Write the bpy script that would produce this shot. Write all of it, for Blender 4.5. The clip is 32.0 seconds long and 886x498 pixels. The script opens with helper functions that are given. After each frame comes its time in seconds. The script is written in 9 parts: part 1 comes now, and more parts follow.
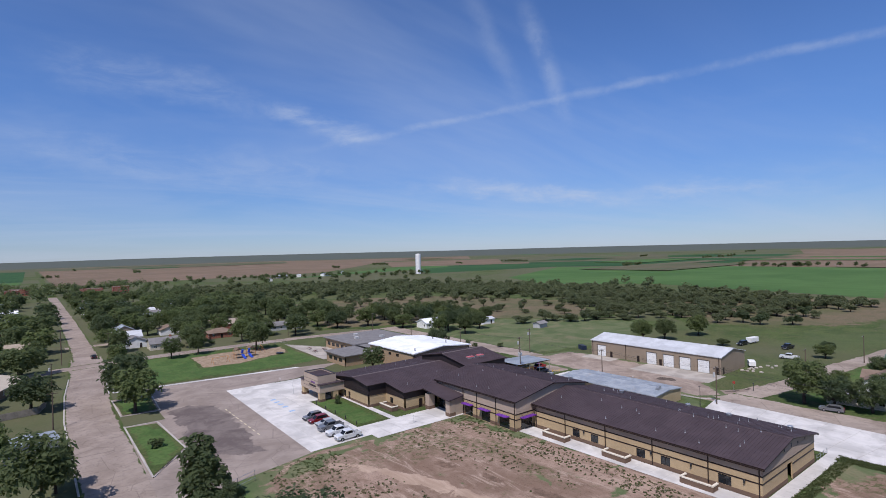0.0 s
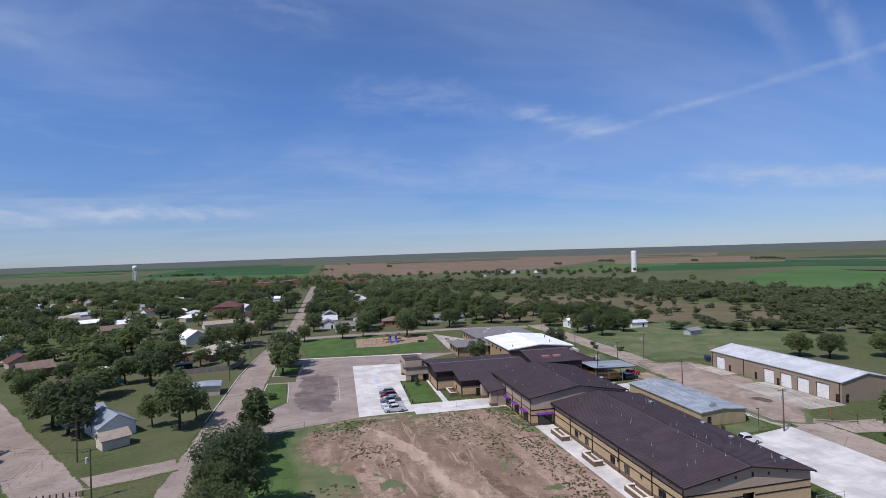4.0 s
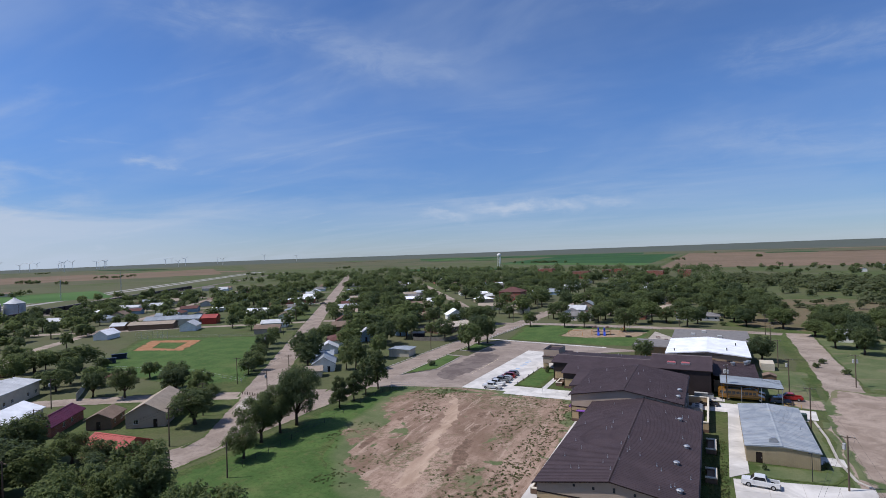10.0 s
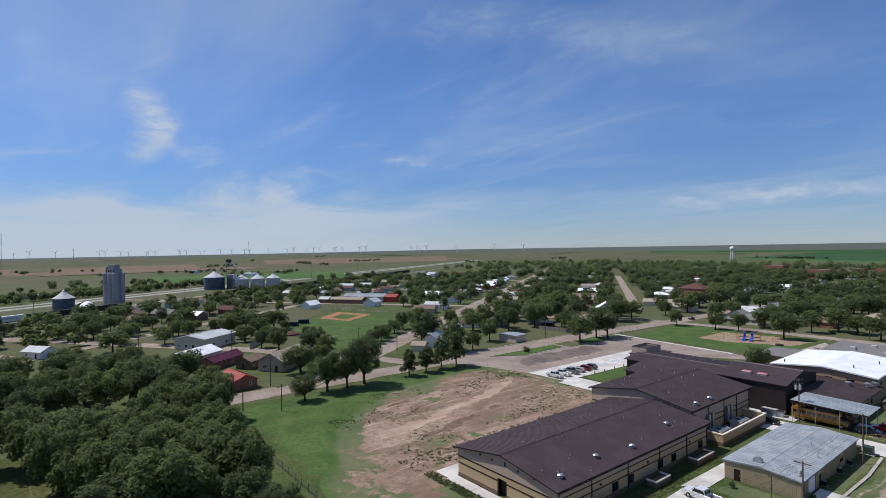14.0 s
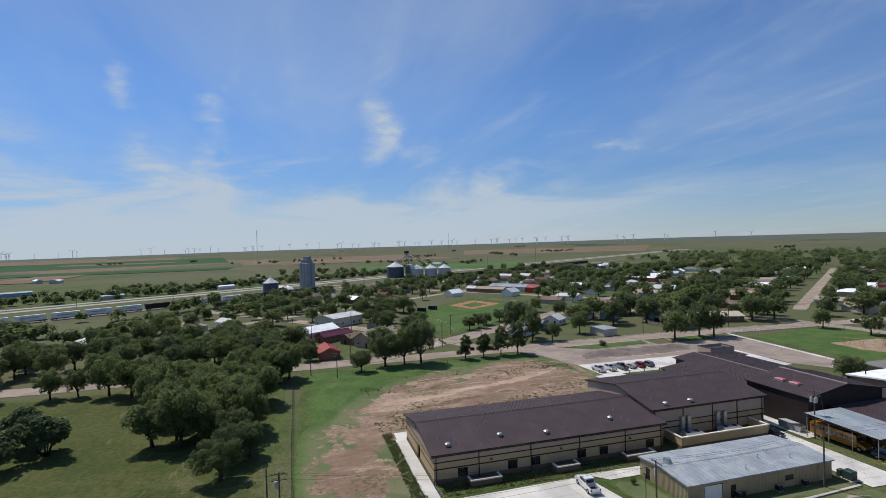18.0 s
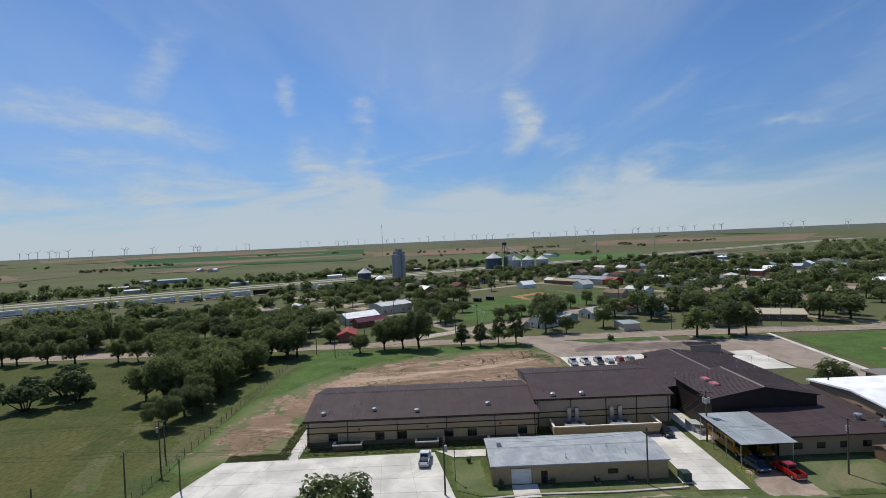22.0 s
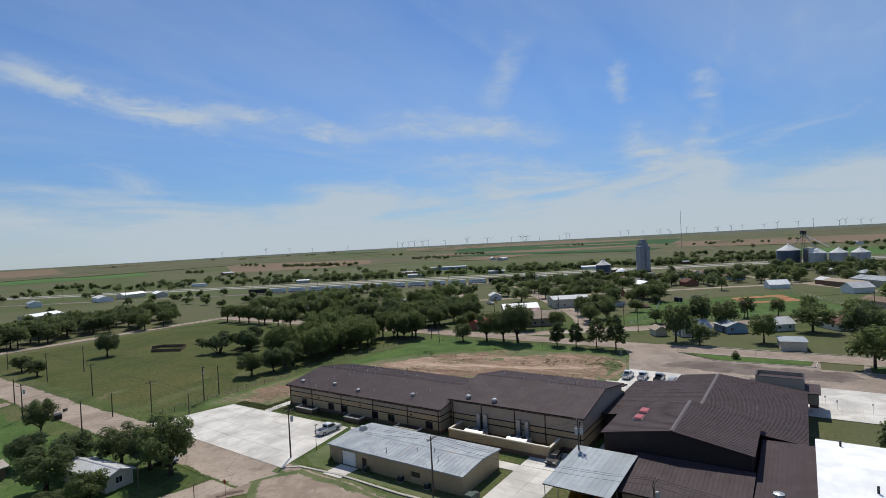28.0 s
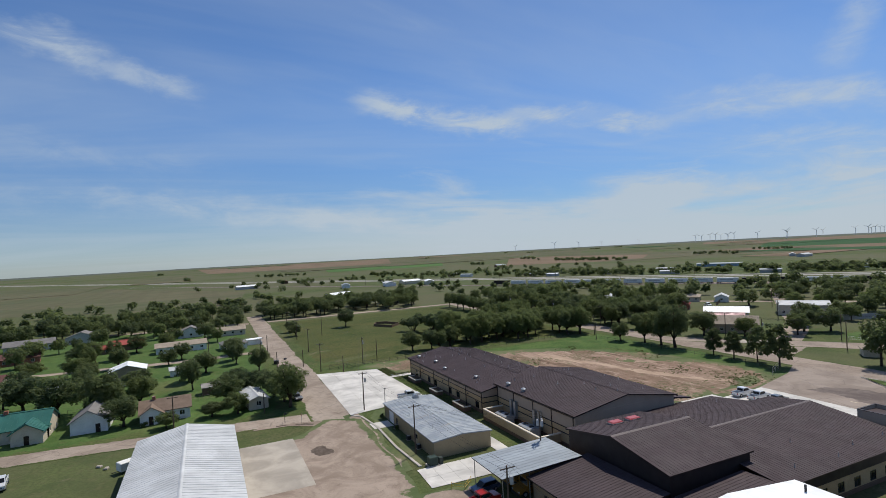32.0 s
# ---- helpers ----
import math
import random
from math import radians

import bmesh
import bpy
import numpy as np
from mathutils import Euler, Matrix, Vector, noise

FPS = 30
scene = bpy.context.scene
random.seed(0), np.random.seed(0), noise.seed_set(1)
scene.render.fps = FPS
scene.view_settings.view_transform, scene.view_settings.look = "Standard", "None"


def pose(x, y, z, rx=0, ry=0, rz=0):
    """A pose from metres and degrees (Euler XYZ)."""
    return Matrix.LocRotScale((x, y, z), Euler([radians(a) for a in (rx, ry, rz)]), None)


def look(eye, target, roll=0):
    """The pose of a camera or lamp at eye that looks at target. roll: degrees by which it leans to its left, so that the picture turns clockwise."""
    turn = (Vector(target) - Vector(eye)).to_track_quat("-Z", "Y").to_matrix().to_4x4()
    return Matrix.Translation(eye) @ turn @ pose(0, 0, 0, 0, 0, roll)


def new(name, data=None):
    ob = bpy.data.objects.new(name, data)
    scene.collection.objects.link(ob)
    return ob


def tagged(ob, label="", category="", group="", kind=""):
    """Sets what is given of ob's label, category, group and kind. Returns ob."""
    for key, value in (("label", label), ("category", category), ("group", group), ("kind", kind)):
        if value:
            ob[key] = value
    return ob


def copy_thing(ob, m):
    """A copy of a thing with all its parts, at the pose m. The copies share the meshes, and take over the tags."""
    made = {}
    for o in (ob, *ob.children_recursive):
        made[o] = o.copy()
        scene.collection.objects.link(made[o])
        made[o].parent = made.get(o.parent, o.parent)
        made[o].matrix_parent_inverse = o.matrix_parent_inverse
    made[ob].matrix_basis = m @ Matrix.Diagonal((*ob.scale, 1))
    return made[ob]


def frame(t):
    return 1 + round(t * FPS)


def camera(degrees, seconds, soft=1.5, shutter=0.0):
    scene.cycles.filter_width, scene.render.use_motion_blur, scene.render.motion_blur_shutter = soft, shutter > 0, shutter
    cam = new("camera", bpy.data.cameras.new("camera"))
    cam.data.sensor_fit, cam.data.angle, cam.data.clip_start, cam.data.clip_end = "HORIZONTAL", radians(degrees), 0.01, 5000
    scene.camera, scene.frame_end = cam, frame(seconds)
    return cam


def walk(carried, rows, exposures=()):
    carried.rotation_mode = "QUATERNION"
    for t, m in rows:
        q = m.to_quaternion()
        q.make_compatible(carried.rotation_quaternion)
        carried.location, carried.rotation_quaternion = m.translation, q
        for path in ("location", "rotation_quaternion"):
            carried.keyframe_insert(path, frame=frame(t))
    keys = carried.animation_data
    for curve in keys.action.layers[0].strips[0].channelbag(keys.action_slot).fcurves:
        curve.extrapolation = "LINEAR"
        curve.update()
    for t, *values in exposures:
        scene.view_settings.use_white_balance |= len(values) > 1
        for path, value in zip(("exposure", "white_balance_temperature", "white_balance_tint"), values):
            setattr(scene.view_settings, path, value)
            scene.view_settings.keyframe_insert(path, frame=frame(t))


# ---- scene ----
cam = camera(79.97, 32.0, soft=0.9)
# seconds, place, yaw, pitch, roll
ROWS = [
    (0.0, -0.43, 1.29, 40.74, -38.15, 0.13, 1.52),
    (0.5, 3.32, -4.00, 40.82, -34.62, 0.19, 1.47),
    (1.0, 7.44, -9.14, 40.95, -31.70, 0.24, 1.47),
    (1.5, 11.79, -13.98, 41.08, -28.98, 0.26, 1.50),
    (2.0, 16.42, -18.65, 41.29, -26.35, 0.27, 1.63),
    (2.5, 21.18, -23.18, 41.38, -23.24, 0.32, 1.58),
    (3.0, 26.19, -27.31, 41.65, -19.42, 0.32, 1.57),
    (3.5, 31.59, -31.20, 41.84, -15.64, 0.37, 1.64),
    (5.5, 55.61, -43.18, 42.48, -4.37, 0.31, 1.71),
    (6.0, 61.98, -45.45, 42.72, -1.02, 0.31, 1.70),
    (6.5, 68.58, -47.07, 42.90, 3.23, 0.34, 1.69),
    (7.0, 75.35, -47.99, 42.99, 6.63, 0.38, 1.81),
    (7.5, 82.14, -48.88, 43.12, 10.91, 0.39, 1.81),
    (8.0, 89.07, -49.22, 43.05, 13.86, 0.42, 1.86),
    (8.5, 95.92, -49.24, 43.18, 16.77, 0.38, 1.93),
    (9.0, 102.62, -48.68, 43.01, 20.09, 0.39, 1.95),
    (9.5, 109.30, -48.15, 43.12, 23.61, 0.34, 1.89),
    (10.0, 115.81, -46.80, 43.01, 26.87, 0.27, 1.82),
    (10.5, 122.27, -45.21, 42.75, 29.83, 0.25, 1.64),
    (11.0, 128.59, -43.21, 42.53, 31.91, 0.19, 1.46),
    (11.5, 134.86, -40.89, 42.22, 33.97, 0.15, 1.33),
    (12.0, 141.01, -38.56, 42.28, 37.10, 0.04, 1.06),
    (12.5, 146.87, -35.66, 41.84, 41.79, 0.06, 1.00),
    (13.0, 152.87, -32.71, 42.01, 46.81, -0.04, 0.87),
    (13.5, 158.73, -29.20, 42.08, 49.10, -0.15, 0.83),
    (14.0, 164.25, -25.60, 42.04, 51.75, -0.22, 0.85),
    (14.5, 169.43, -21.37, 41.80, 57.16, -0.20, 0.95),
    (15.0, 174.88, -17.06, 42.00, 60.32, -0.33, 0.98),
    (15.5, 179.78, -12.52, 42.09, 61.81, -0.45, 1.03),
    (17.5, 198.13, 8.20, 42.67, 68.56, -0.83, 1.48),
    (18.0, 201.89, 13.64, 42.76, 74.13, -0.85, 1.63),
    (18.5, 205.37, 19.62, 42.75, 80.48, -0.83, 1.81),
    (19.0, 208.57, 25.85, 42.64, 83.51, -0.87, 1.95),
    (19.5, 211.33, 32.03, 42.53, 85.55, -0.92, 2.06),
    (20.0, 213.84, 38.39, 42.41, 86.33, -0.99, 2.14),
    (20.5, 216.05, 44.83, 42.24, 86.70, -1.09, 2.16),
    (21.0, 217.80, 51.00, 42.11, 86.76, -1.18, 2.19),
    (21.5, 219.26, 57.78, 41.98, 86.71, -1.28, 2.21),
    (22.0, 220.26, 64.52, 41.89, 89.36, -1.31, 2.27),
    (22.5, 220.78, 71.57, 41.76, 93.93, -1.26, 2.39),
    (23.0, 220.55, 78.53, 41.63, 96.57, -1.30, 2.48),
    (23.5, 220.03, 85.67, 41.49, 98.07, -1.35, 2.52),
    (24.0, 219.03, 92.53, 41.35, 99.81, -1.38, 2.54),
    (24.5, 217.80, 99.32, 41.21, 102.65, -1.37, 2.53),
    (25.0, 216.33, 106.24, 41.11, 106.07, -1.31, 2.63),
    (25.5, 214.44, 113.11, 41.06, 109.96, -1.21, 2.70),
    (27.5, 204.49, 140.49, 40.58, 121.34, -0.98, 2.85),
    (28.0, 201.58, 147.26, 40.36, 124.29, -0.90, 2.91),
    (28.5, 198.47, 153.85, 40.06, 129.54, -0.65, 3.00),
    (29.0, 194.80, 160.69, 39.76, 132.71, -0.55, 3.04),
    (29.5, 191.15, 167.13, 39.63, 136.03, -0.51, 3.00),
    (30.0, 187.05, 173.20, 39.34, 141.43, -0.31, 3.00),
    (30.5, 183.00, 178.75, 39.18, 144.54, -0.24, 3.01),
    (31.0, 178.71, 183.81, 39.02, 149.06, -0.09, 3.04),
    (31.5, 174.29, 188.44, 38.96, 151.72, -0.07, 3.06),
    (32.0, 170.03, 192.56, 38.79, 155.62, 0.06, 3.06),
]
walk(cam, [(t, pose(x, y, z, 90 + pitch, roll, yaw)) for t, x, y, z, yaw, pitch, roll in ROWS],
     [(0.0, 0.0, 6080, 18), (8.0, 0.0, 6120, 15), (14.0, -0.03, 6330, 12), (20.0, -0.05, 6600, 8), (25.0, -0.06, 6720, 7), (32.0, -0.06, 6680, 8)])

# ---- world and sun ----
SUN_EL, SUN_AZ = 57.0, 210.0          # degrees: height, and bearing in the plan from +x
sun_dir = Vector((math.cos(radians(SUN_EL)) * math.cos(radians(SUN_AZ)), math.cos(radians(SUN_EL)) * math.sin(radians(SUN_AZ)), math.sin(radians(SUN_EL))))
sun = new("sun", bpy.data.lights.new("sun", "SUN"))
sun.data.energy, sun.data.angle, sun.data.color = 4.2, radians(0.55), (1.0, 0.95, 0.87)
sun.matrix_world = look((0, 0, 400), Vector((0, 0, 400)) - sun_dir)
scene.view_settings.exposure = 0.0


def world_sky():
    w = bpy.data.worlds.new("sky")
    scene.world = w
    w.use_nodes = True
    nt = w.node_tree
    nt.nodes.clear()
    N, Lk = nt.nodes.new, nt.links.new
    out, bg, sky = N("ShaderNodeOutputWorld"), N("ShaderNodeBackground"), N("ShaderNodeTexSky")
    sky.sky_type, sky.sun_disc = "NISHITA", False
    sky.sun_elevation, sky.sun_rotation = radians(SUN_EL), radians(90 - SUN_AZ)
    sky.altitude, sky.air_density, sky.dust_density, sky.ozone_density = 900, 1.0, 0.15, 4.0
    bg.inputs["Strength"].default_value = SKY
    co, sep = N("ShaderNodeTexCoord"), N("ShaderNodeSeparateXYZ")
    Lk(co.outputs["Generated"], sep.inputs[0])

    def mth(op, a, b=None, clamp=False):
        n = N("ShaderNodeMath")
        n.operation, n.use_clamp = op, clamp
        for i, v in enumerate((a, b)):
            if v is None:
                continue
            if isinstance(v, (int, float)):
                n.inputs[i].default_value = v
            else:
                Lk(v, n.inputs[i])
        return n.outputs[0]

    def smooth(v, a, b):
        n = N("ShaderNodeMapRange")
        n.interpolation_type = "SMOOTHSTEP"
        n.inputs[1].default_value, n.inputs[2].default_value = a, b
        Lk(v, n.inputs[0])
        return n.outputs[0]

    # the thin sheet: directions projected onto a level plane overhead
    zz = mth("MAXIMUM", sep.outputs["Z"], 0.0)
    zc = mth("ADD", zz, 0.10)
    comb = N("ShaderNodeCombineXYZ")
    Lk(mth("DIVIDE", sep.outputs["X"], zc), comb.inputs[0])
    Lk(mth("DIVIDE", sep.outputs["Y"], zc), comb.inputs[1])

    def cirrus(rot, scale, nscale, detail, dist, a, b, rough=0.6):
        mp, n = N("ShaderNodeMapping"), N("ShaderNodeTexNoise")
        mp.inputs["Rotation"].default_value = (0, 0, radians(rot))
        mp.inputs["Scale"].default_value = (*scale, 1)
        mp.inputs["Location"].default_value = (2.7, 5.3, 0)
        Lk(comb.outputs[0], mp.inputs[0])
        Lk(mp.outputs[0], n.inputs["Vector"])
        n.inputs["Scale"].default_value, n.inputs["Detail"].default_value, n.inputs["Distortion"].default_value, n.inputs["Roughness"].default_value = nscale, detail, dist, rough
        return smooth(n.outputs["Fac"], a, b)

    streaks = cirrus(-20, (0.20, 1.0), 1.0, 6, 1.1, 0.50, 0.80, 0.52)
    wisps = cirrus(35, (0.5, 1.2), 1.0, 8, 1.8, 0.52, 0.84, 0.58)
    veil = cirrus(10, (0.35, 0.9), 0.6, 5, 0.8, 0.36, 0.74)
    # more cloud on the sunward side, where the cirrus stands thicker
    side = smooth(mth("MULTIPLY", sep.outputs["X"], -1.0), -0.1, 0.8)
    amount = mth("ADD", mth("MULTIPLY", mth("ADD", mth("MULTIPLY", streaks, 0.55), wisps), mth("ADD", mth("MULTIPLY", side, 0.24), 0.07)), mth("MULTIPLY", veil, 0.26), True)

    def texture(scale, detail, rough, stretch, dist=0.0):
        mp, n = N("ShaderNodeMapping"), N("ShaderNodeTexNoise")
        mp.inputs["Scale"].default_value = stretch
        Lk(co.outputs["Generated"], mp.inputs[0])
        Lk(mp.outputs[0], n.inputs["Vector"])
        n.inputs["Scale"].default_value, n.inputs["Detail"].default_value, n.inputs["Roughness"].default_value, n.inputs["Distortion"].default_value = scale, detail, rough, dist
        return n

    def vec(op, a, b):
        n = N("ShaderNodeVectorMath")
        n.operation = op
        for k, v in enumerate((a, b)):
            if isinstance(v, (tuple, Vector)):
                n.inputs[k].default_value = tuple(v)
            elif isinstance(v, float):
                n.inputs["Scale"].default_value = v
            else:
                Lk(v, n.inputs[k])
        return n

    # the sheet is blown about: directions shifted at two scales before the single clouds are laid out
    shift_a = vec("SCALE", vec("SUBTRACT", texture(4.0, 3, 0.5, (1, 1, 1.6)).outputs["Color"], (0.5, 0.5, 0.5)).outputs[0], 0.07)
    shift_b = vec("SCALE", vec("SUBTRACT", texture(17.0, 5, 0.62, (1, 1, 2.2)).outputs["Color"], (0.5, 0.5, 0.5)).outputs[0], 0.05)
    blown = vec("ADD", vec("ADD", co.outputs["Generated"], shift_a.outputs[0]).outputs[0], shift_b.outputs[0]).outputs[0]
    fibre = smooth(texture(9.0, 9, 0.66, (1, 1, 3.2), 0.6).outputs["Fac"], 0.36, 0.66)
    ragged_edge = texture(3.2, 7, 0.6, (1, 1, 5.0), 0.5).outputs["Fac"]

    def heading(az, el):
        a, e = radians(az), radians(el)
        return Vector((math.cos(e) * math.cos(a), math.cos(e) * math.sin(a), math.sin(e)))

    def dot(v, d):
        return vec("DOT_PRODUCT", v, d).outputs["Value"]

    def cloud(az0, el0, az1, el1, width, strength, where=blown):
        a, b = heading(az0, el0), heading(az1, el1)
        mid = (a + b).normalized()
        across = a.cross(b).normalized()
        along = across.cross(mid)
        half = max(0.01, math.sin(a.angle(b) / 2))
        body = mth("SUBTRACT", 1.0, smooth(mth("ABSOLUTE", dot(where, across)), 0.0, math.sin(radians(width))))
        ends = mth("SUBTRACT", 1.0, smooth(mth("ABSOLUTE", dot(where, along)), half * 0.45, half * 1.35))
        return mth("MULTIPLY", mth("MULTIPLY", mth("MULTIPLY", body, ends), smooth(dot(where, mid), 0.55, 0.75)), strength)

    total = None
    for group in (CIRRUS_WEST, CIRRUS_SOUTH, CIRRUS_NORTH):
        for c in group:
            v = cloud(*c[:4], c[4] * 1.5, c[5])
            total = v if total is None else mth("ADD", total, v)
    clouds = mth("MULTIPLY", total, mth("ADD", mth("MULTIPLY", fibre, 0.85), 0.32))
    # the low bank in the haze over the horizon, torn along its top
    low = mth("SUBTRACT", 1.0, smooth(mth("ADD", sep.outputs["Z"], mth("MULTIPLY", mth("SUBTRACT", ragged_edge, 0.5), -0.34)), 0.045, 0.140))
    sunward = smooth(dot(co.outputs["Generated"], heading(200, 0)), 0.25, 0.92)
    bank = mth("MULTIPLY", low, mth("ADD", mth("MULTIPLY", sunward, 0.72), 0.13))
    # vapour trails over the fields: a long straight one, and two older ones, torn and spread
    gentle = vec("ADD", co.outputs["Generated"], vec("SCALE", shift_b.outputs[0], 0.35).outputs[0]).outputs[0]
    puffs = mth("ADD", mth("MULTIPLY", smooth(texture(13.0, 7, 0.65, (1, 1, 1)).outputs["Fac"], 0.34, 0.62), 0.75), 0.25)
    trails = None
    for c in VAPOUR:
        v = cloud(*c, gentle)
        trails = v if trails is None else mth("ADD", trails, v)
    fac = mth("MINIMUM", mth("ADD", mth("ADD", mth("ADD", amount, clouds), bank), mth("MULTIPLY", trails, puffs)), 0.88)
    mix, hue = N("ShaderNodeMixRGB"), N("ShaderNodeHueSaturation")
    hue.inputs["Saturation"].default_value, hue.inputs["Value"].default_value = 1.02, 1.0
    tone = N("ShaderNodeMixRGB")
    tone.blend_type = "MULTIPLY"
    tone.inputs[0].default_value = 1.0
    haze = N("ShaderNodeMixRGB")
    haze.inputs[1].default_value, haze.inputs[2].default_value = (0.55, 0.665, 0.87, 1), (0.80, 0.965, 1.19, 1)
    Lk(smooth(sep.outputs["Z"], 0.0, 0.30), haze.inputs[0])
    Lk(sky.outputs[0], tone.inputs[1])
    Lk(haze.outputs[0], tone.inputs[2])
    Lk(tone.outputs[0], hue.inputs["Color"])
    Lk(hue.outputs[0], mix.inputs[1])
    mix.inputs[2].default_value = CLOUD
    Lk(fac, mix.inputs[0])
    Lk(mix.outputs[0], bg.inputs["Color"])
    Lk(bg.outputs[0], out.inputs["Surface"])


SKY = 0.096
CLOUD = (5.15, 6.0, 7.0, 1)
# single cirrus clouds: bearing and height of both ends, half-width (all degrees), density
CIRRUS_WEST = ((173.0, 14.0, 168.3, 11.5, 1.5, 0.85), (168.3, 11.5, 173.0, 9.2, 1.3, 0.55), (188.9, 14.7, 186.9, 12.0, 1.2, 0.6), (186.9, 12.0, 189.2, 8.0, 1.1, 0.4),
               (195.5, 9.8, 190.2, 6.2, 1.7, 0.75), (190.2, 6.4, 186.0, 2.6, 2.0, 0.6), (179.5, 3.9, 173.0, 5.8, 1.4, 0.45), (195.7, 16.9, 195.3, 13.5, 0.9, 0.45),
               (169.2, 9.2, 164.5, 10.0, 0.9, 0.4), (205.4, 20.5, 208.4, 13.5, 1.6, 0.35), (164.1, 6.9, 161.6, 6.8, 0.8, 0.35), (160.8, 4.7, 156.2, 6.6, 1.1, 0.4))
CIRRUS_SOUTH = ((254.0, 16.5, 244.3, 13.4, 1.3, 0.7), (245.0, 13.5, 237.0, 12.8, 1.2, 0.75), (238.0, 14.3, 221.8, 11.3, 1.0, 0.6), (221.8, 13.0, 201.0, 10.2, 1.3, 0.55), (217.7, 8.8, 200.0, 5.7, 1.3, 0.5),
                (228.0, 6.2, 204.0, 4.5, 1.5, 0.5), (284.8, 19.8, 277.7, 18.2, 1.3, 0.55), (277.7, 18.2, 269.5, 16.0, 0.9, 0.4), (254.0, 3.8, 236.0, 2.8, 1.0, 0.4), (286.0, 6.2, 250.0, 3.8, 1.3, 0.4), (300.0, 11.0, 268.0, 9.0, 1.8, 0.2))
CIRRUS_NORTH = ((114.5, 4.8, 97.0, 4.8, 0.8, 0.55), (119.0, 3.7, 113.5, 3.6, 0.5, 0.4), (147.8, 9.5, 143.3, 9.4, 0.7, 0.5), (148.0, 23.5, 122.0, 21.3, 1.8, 0.18), (127.5, 20.6, 113.0, 18.4, 1.6, 0.16), (103.5, 25.2, 88.0, 23.4, 1.8, 0.15),
                (69.8, 15.1, 59.0, 11.4, 1.1, 0.22), (89.5, 17.3, 70.6, 14.9, 1.5, 0.2), (70.6, 14.9, 60.0, 12.3, 0.9, 0.2), (55.6, 6.3, 18.0, 4.4, 0.9, 0.4), (95.0, 9.5, 60.0, 7.5, 1.8, 0.2))
VAPOUR = ((65.0, 11.0, 39.3, 15.3, 0.55, 0.24), (41.0, 15.1, 8.0, 16.6, 0.65, 0.27), (42.3, 24.5, 38.3, 13.2, 1.4, 0.26), (48.5, 26.0, 43.0, 15.5, 1.5, 0.13))
world_sky()

# ---- materials ----


class Nodes:
    """A small node-tree writer."""

    def __init__(self, name):
        self.mat = bpy.data.materials.new(name)
        self.mat.use_nodes = True
        self.nt = self.mat.node_tree
        self.nt.nodes.clear()
        self.out = self.nt.nodes.new("ShaderNodeOutputMaterial")
        self.bsdf = self.nt.nodes.new("ShaderNodeBsdfPrincipled")
        self.nt.links.new(self.bsdf.outputs[0], self.out.inputs[0])
        self.co = self.nt.nodes.new("ShaderNodeTexCoord")
        self.geo = self.nt.nodes.new("ShaderNodeNewGeometry")

    def link(self, a, b):
        self.nt.links.new(a, b)

    def noise(self, scale, detail=4, rough=0.55, dist=0.0, vec=None, stretch=None):
        n = self.nt.nodes.new("ShaderNodeTexNoise")
        v = vec if vec is not None else self.geo.outputs["Position"]
        if stretch:
            mp = self.nt.nodes.new("ShaderNodeMapping")
            mp.inputs["Scale"].default_value = stretch[:3]
            if len(stretch) > 3:
                mp.inputs["Rotation"].default_value = (0, 0, radians(stretch[3]))
            self.link(v, mp.inputs[0])
            v = mp.outputs[0]
        self.link(v, n.inputs["Vector"])
        n.inputs["Scale"].default_value, n.inputs["Detail"].default_value = scale, detail
        n.inputs["Roughness"].default_value, n.inputs["Distortion"].default_value = rough, dist
        return n.outputs["Fac"]

    def ramp(self, fac, a, b, lo=0.0, hi=1.0):
        n = self.nt.nodes.new("ShaderNodeMapRange")
        n.interpolation_type = "SMOOTHSTEP"
        for i, v in enumerate((a, b, lo, hi)):
            n.inputs[i + 1].default_value = v
        self.link(fac, n.inputs[0])
        return n.outputs[0]

    def math(self, op, a, b, clamp=False):
        n = self.nt.nodes.new("ShaderNodeMath")
        n.operation, n.use_clamp = op, clamp
        for i, v in enumerate((a, b)):
            if isinstance(v, (int, float)):
                n.inputs[i].default_value = v
            else:
                self.link(v, n.inputs[i])
        return n.outputs[0]

    def mix(self, fac, a, b, mode="MIX"):
        n = self.nt.nodes.new("ShaderNodeMixRGB")
        n.blend_type = mode
        for i, v in enumerate((fac, a, b)):
            if isinstance(v, (int, float)):
                n.inputs[i].default_value = v
            elif isinstance(v, tuple):
                n.inputs[i].default_value = (*v[:3], 1)
            else:
                self.link(v, n.inputs[i])
        return n.outputs[0]

    def random(self):
        return self.nt.nodes.new("ShaderNodeObjectInfo").outputs["Random"]

    def attr(self, name):
        n = self.nt.nodes.new("ShaderNodeAttribute")
        n.attribute_name = name
        return n.outputs["Fac"]

    def bump(self, h, strength=0.3, dist=0.05):
        n = self.nt.nodes.new("ShaderNodeBump")
        n.inputs["Strength"].default_value, n.inputs["Distance"].default_value = strength, dist
        self.link(h, n.inputs["Height"])
        self.link(n.outputs[0], self.bsdf.inputs["Normal"])

    def done(self, color, rough=0.8, metal=0.0, spec=0.3):
        for key, v in (("Base Color", color), ("Roughness", rough), ("Metallic", metal), ("Specular IOR Level", spec)):
            s = self.bsdf.inputs[key]
            if isinstance(v, tuple):
                s.default_value = (*v[:3], 1)
            elif isinstance(v, (int, float)):
                s.default_value = v
            else:
                self.link(v, s)
        return self.mat


def scaled(c, k):
    return tuple(min(1.0, v * k) for v in c[:3])


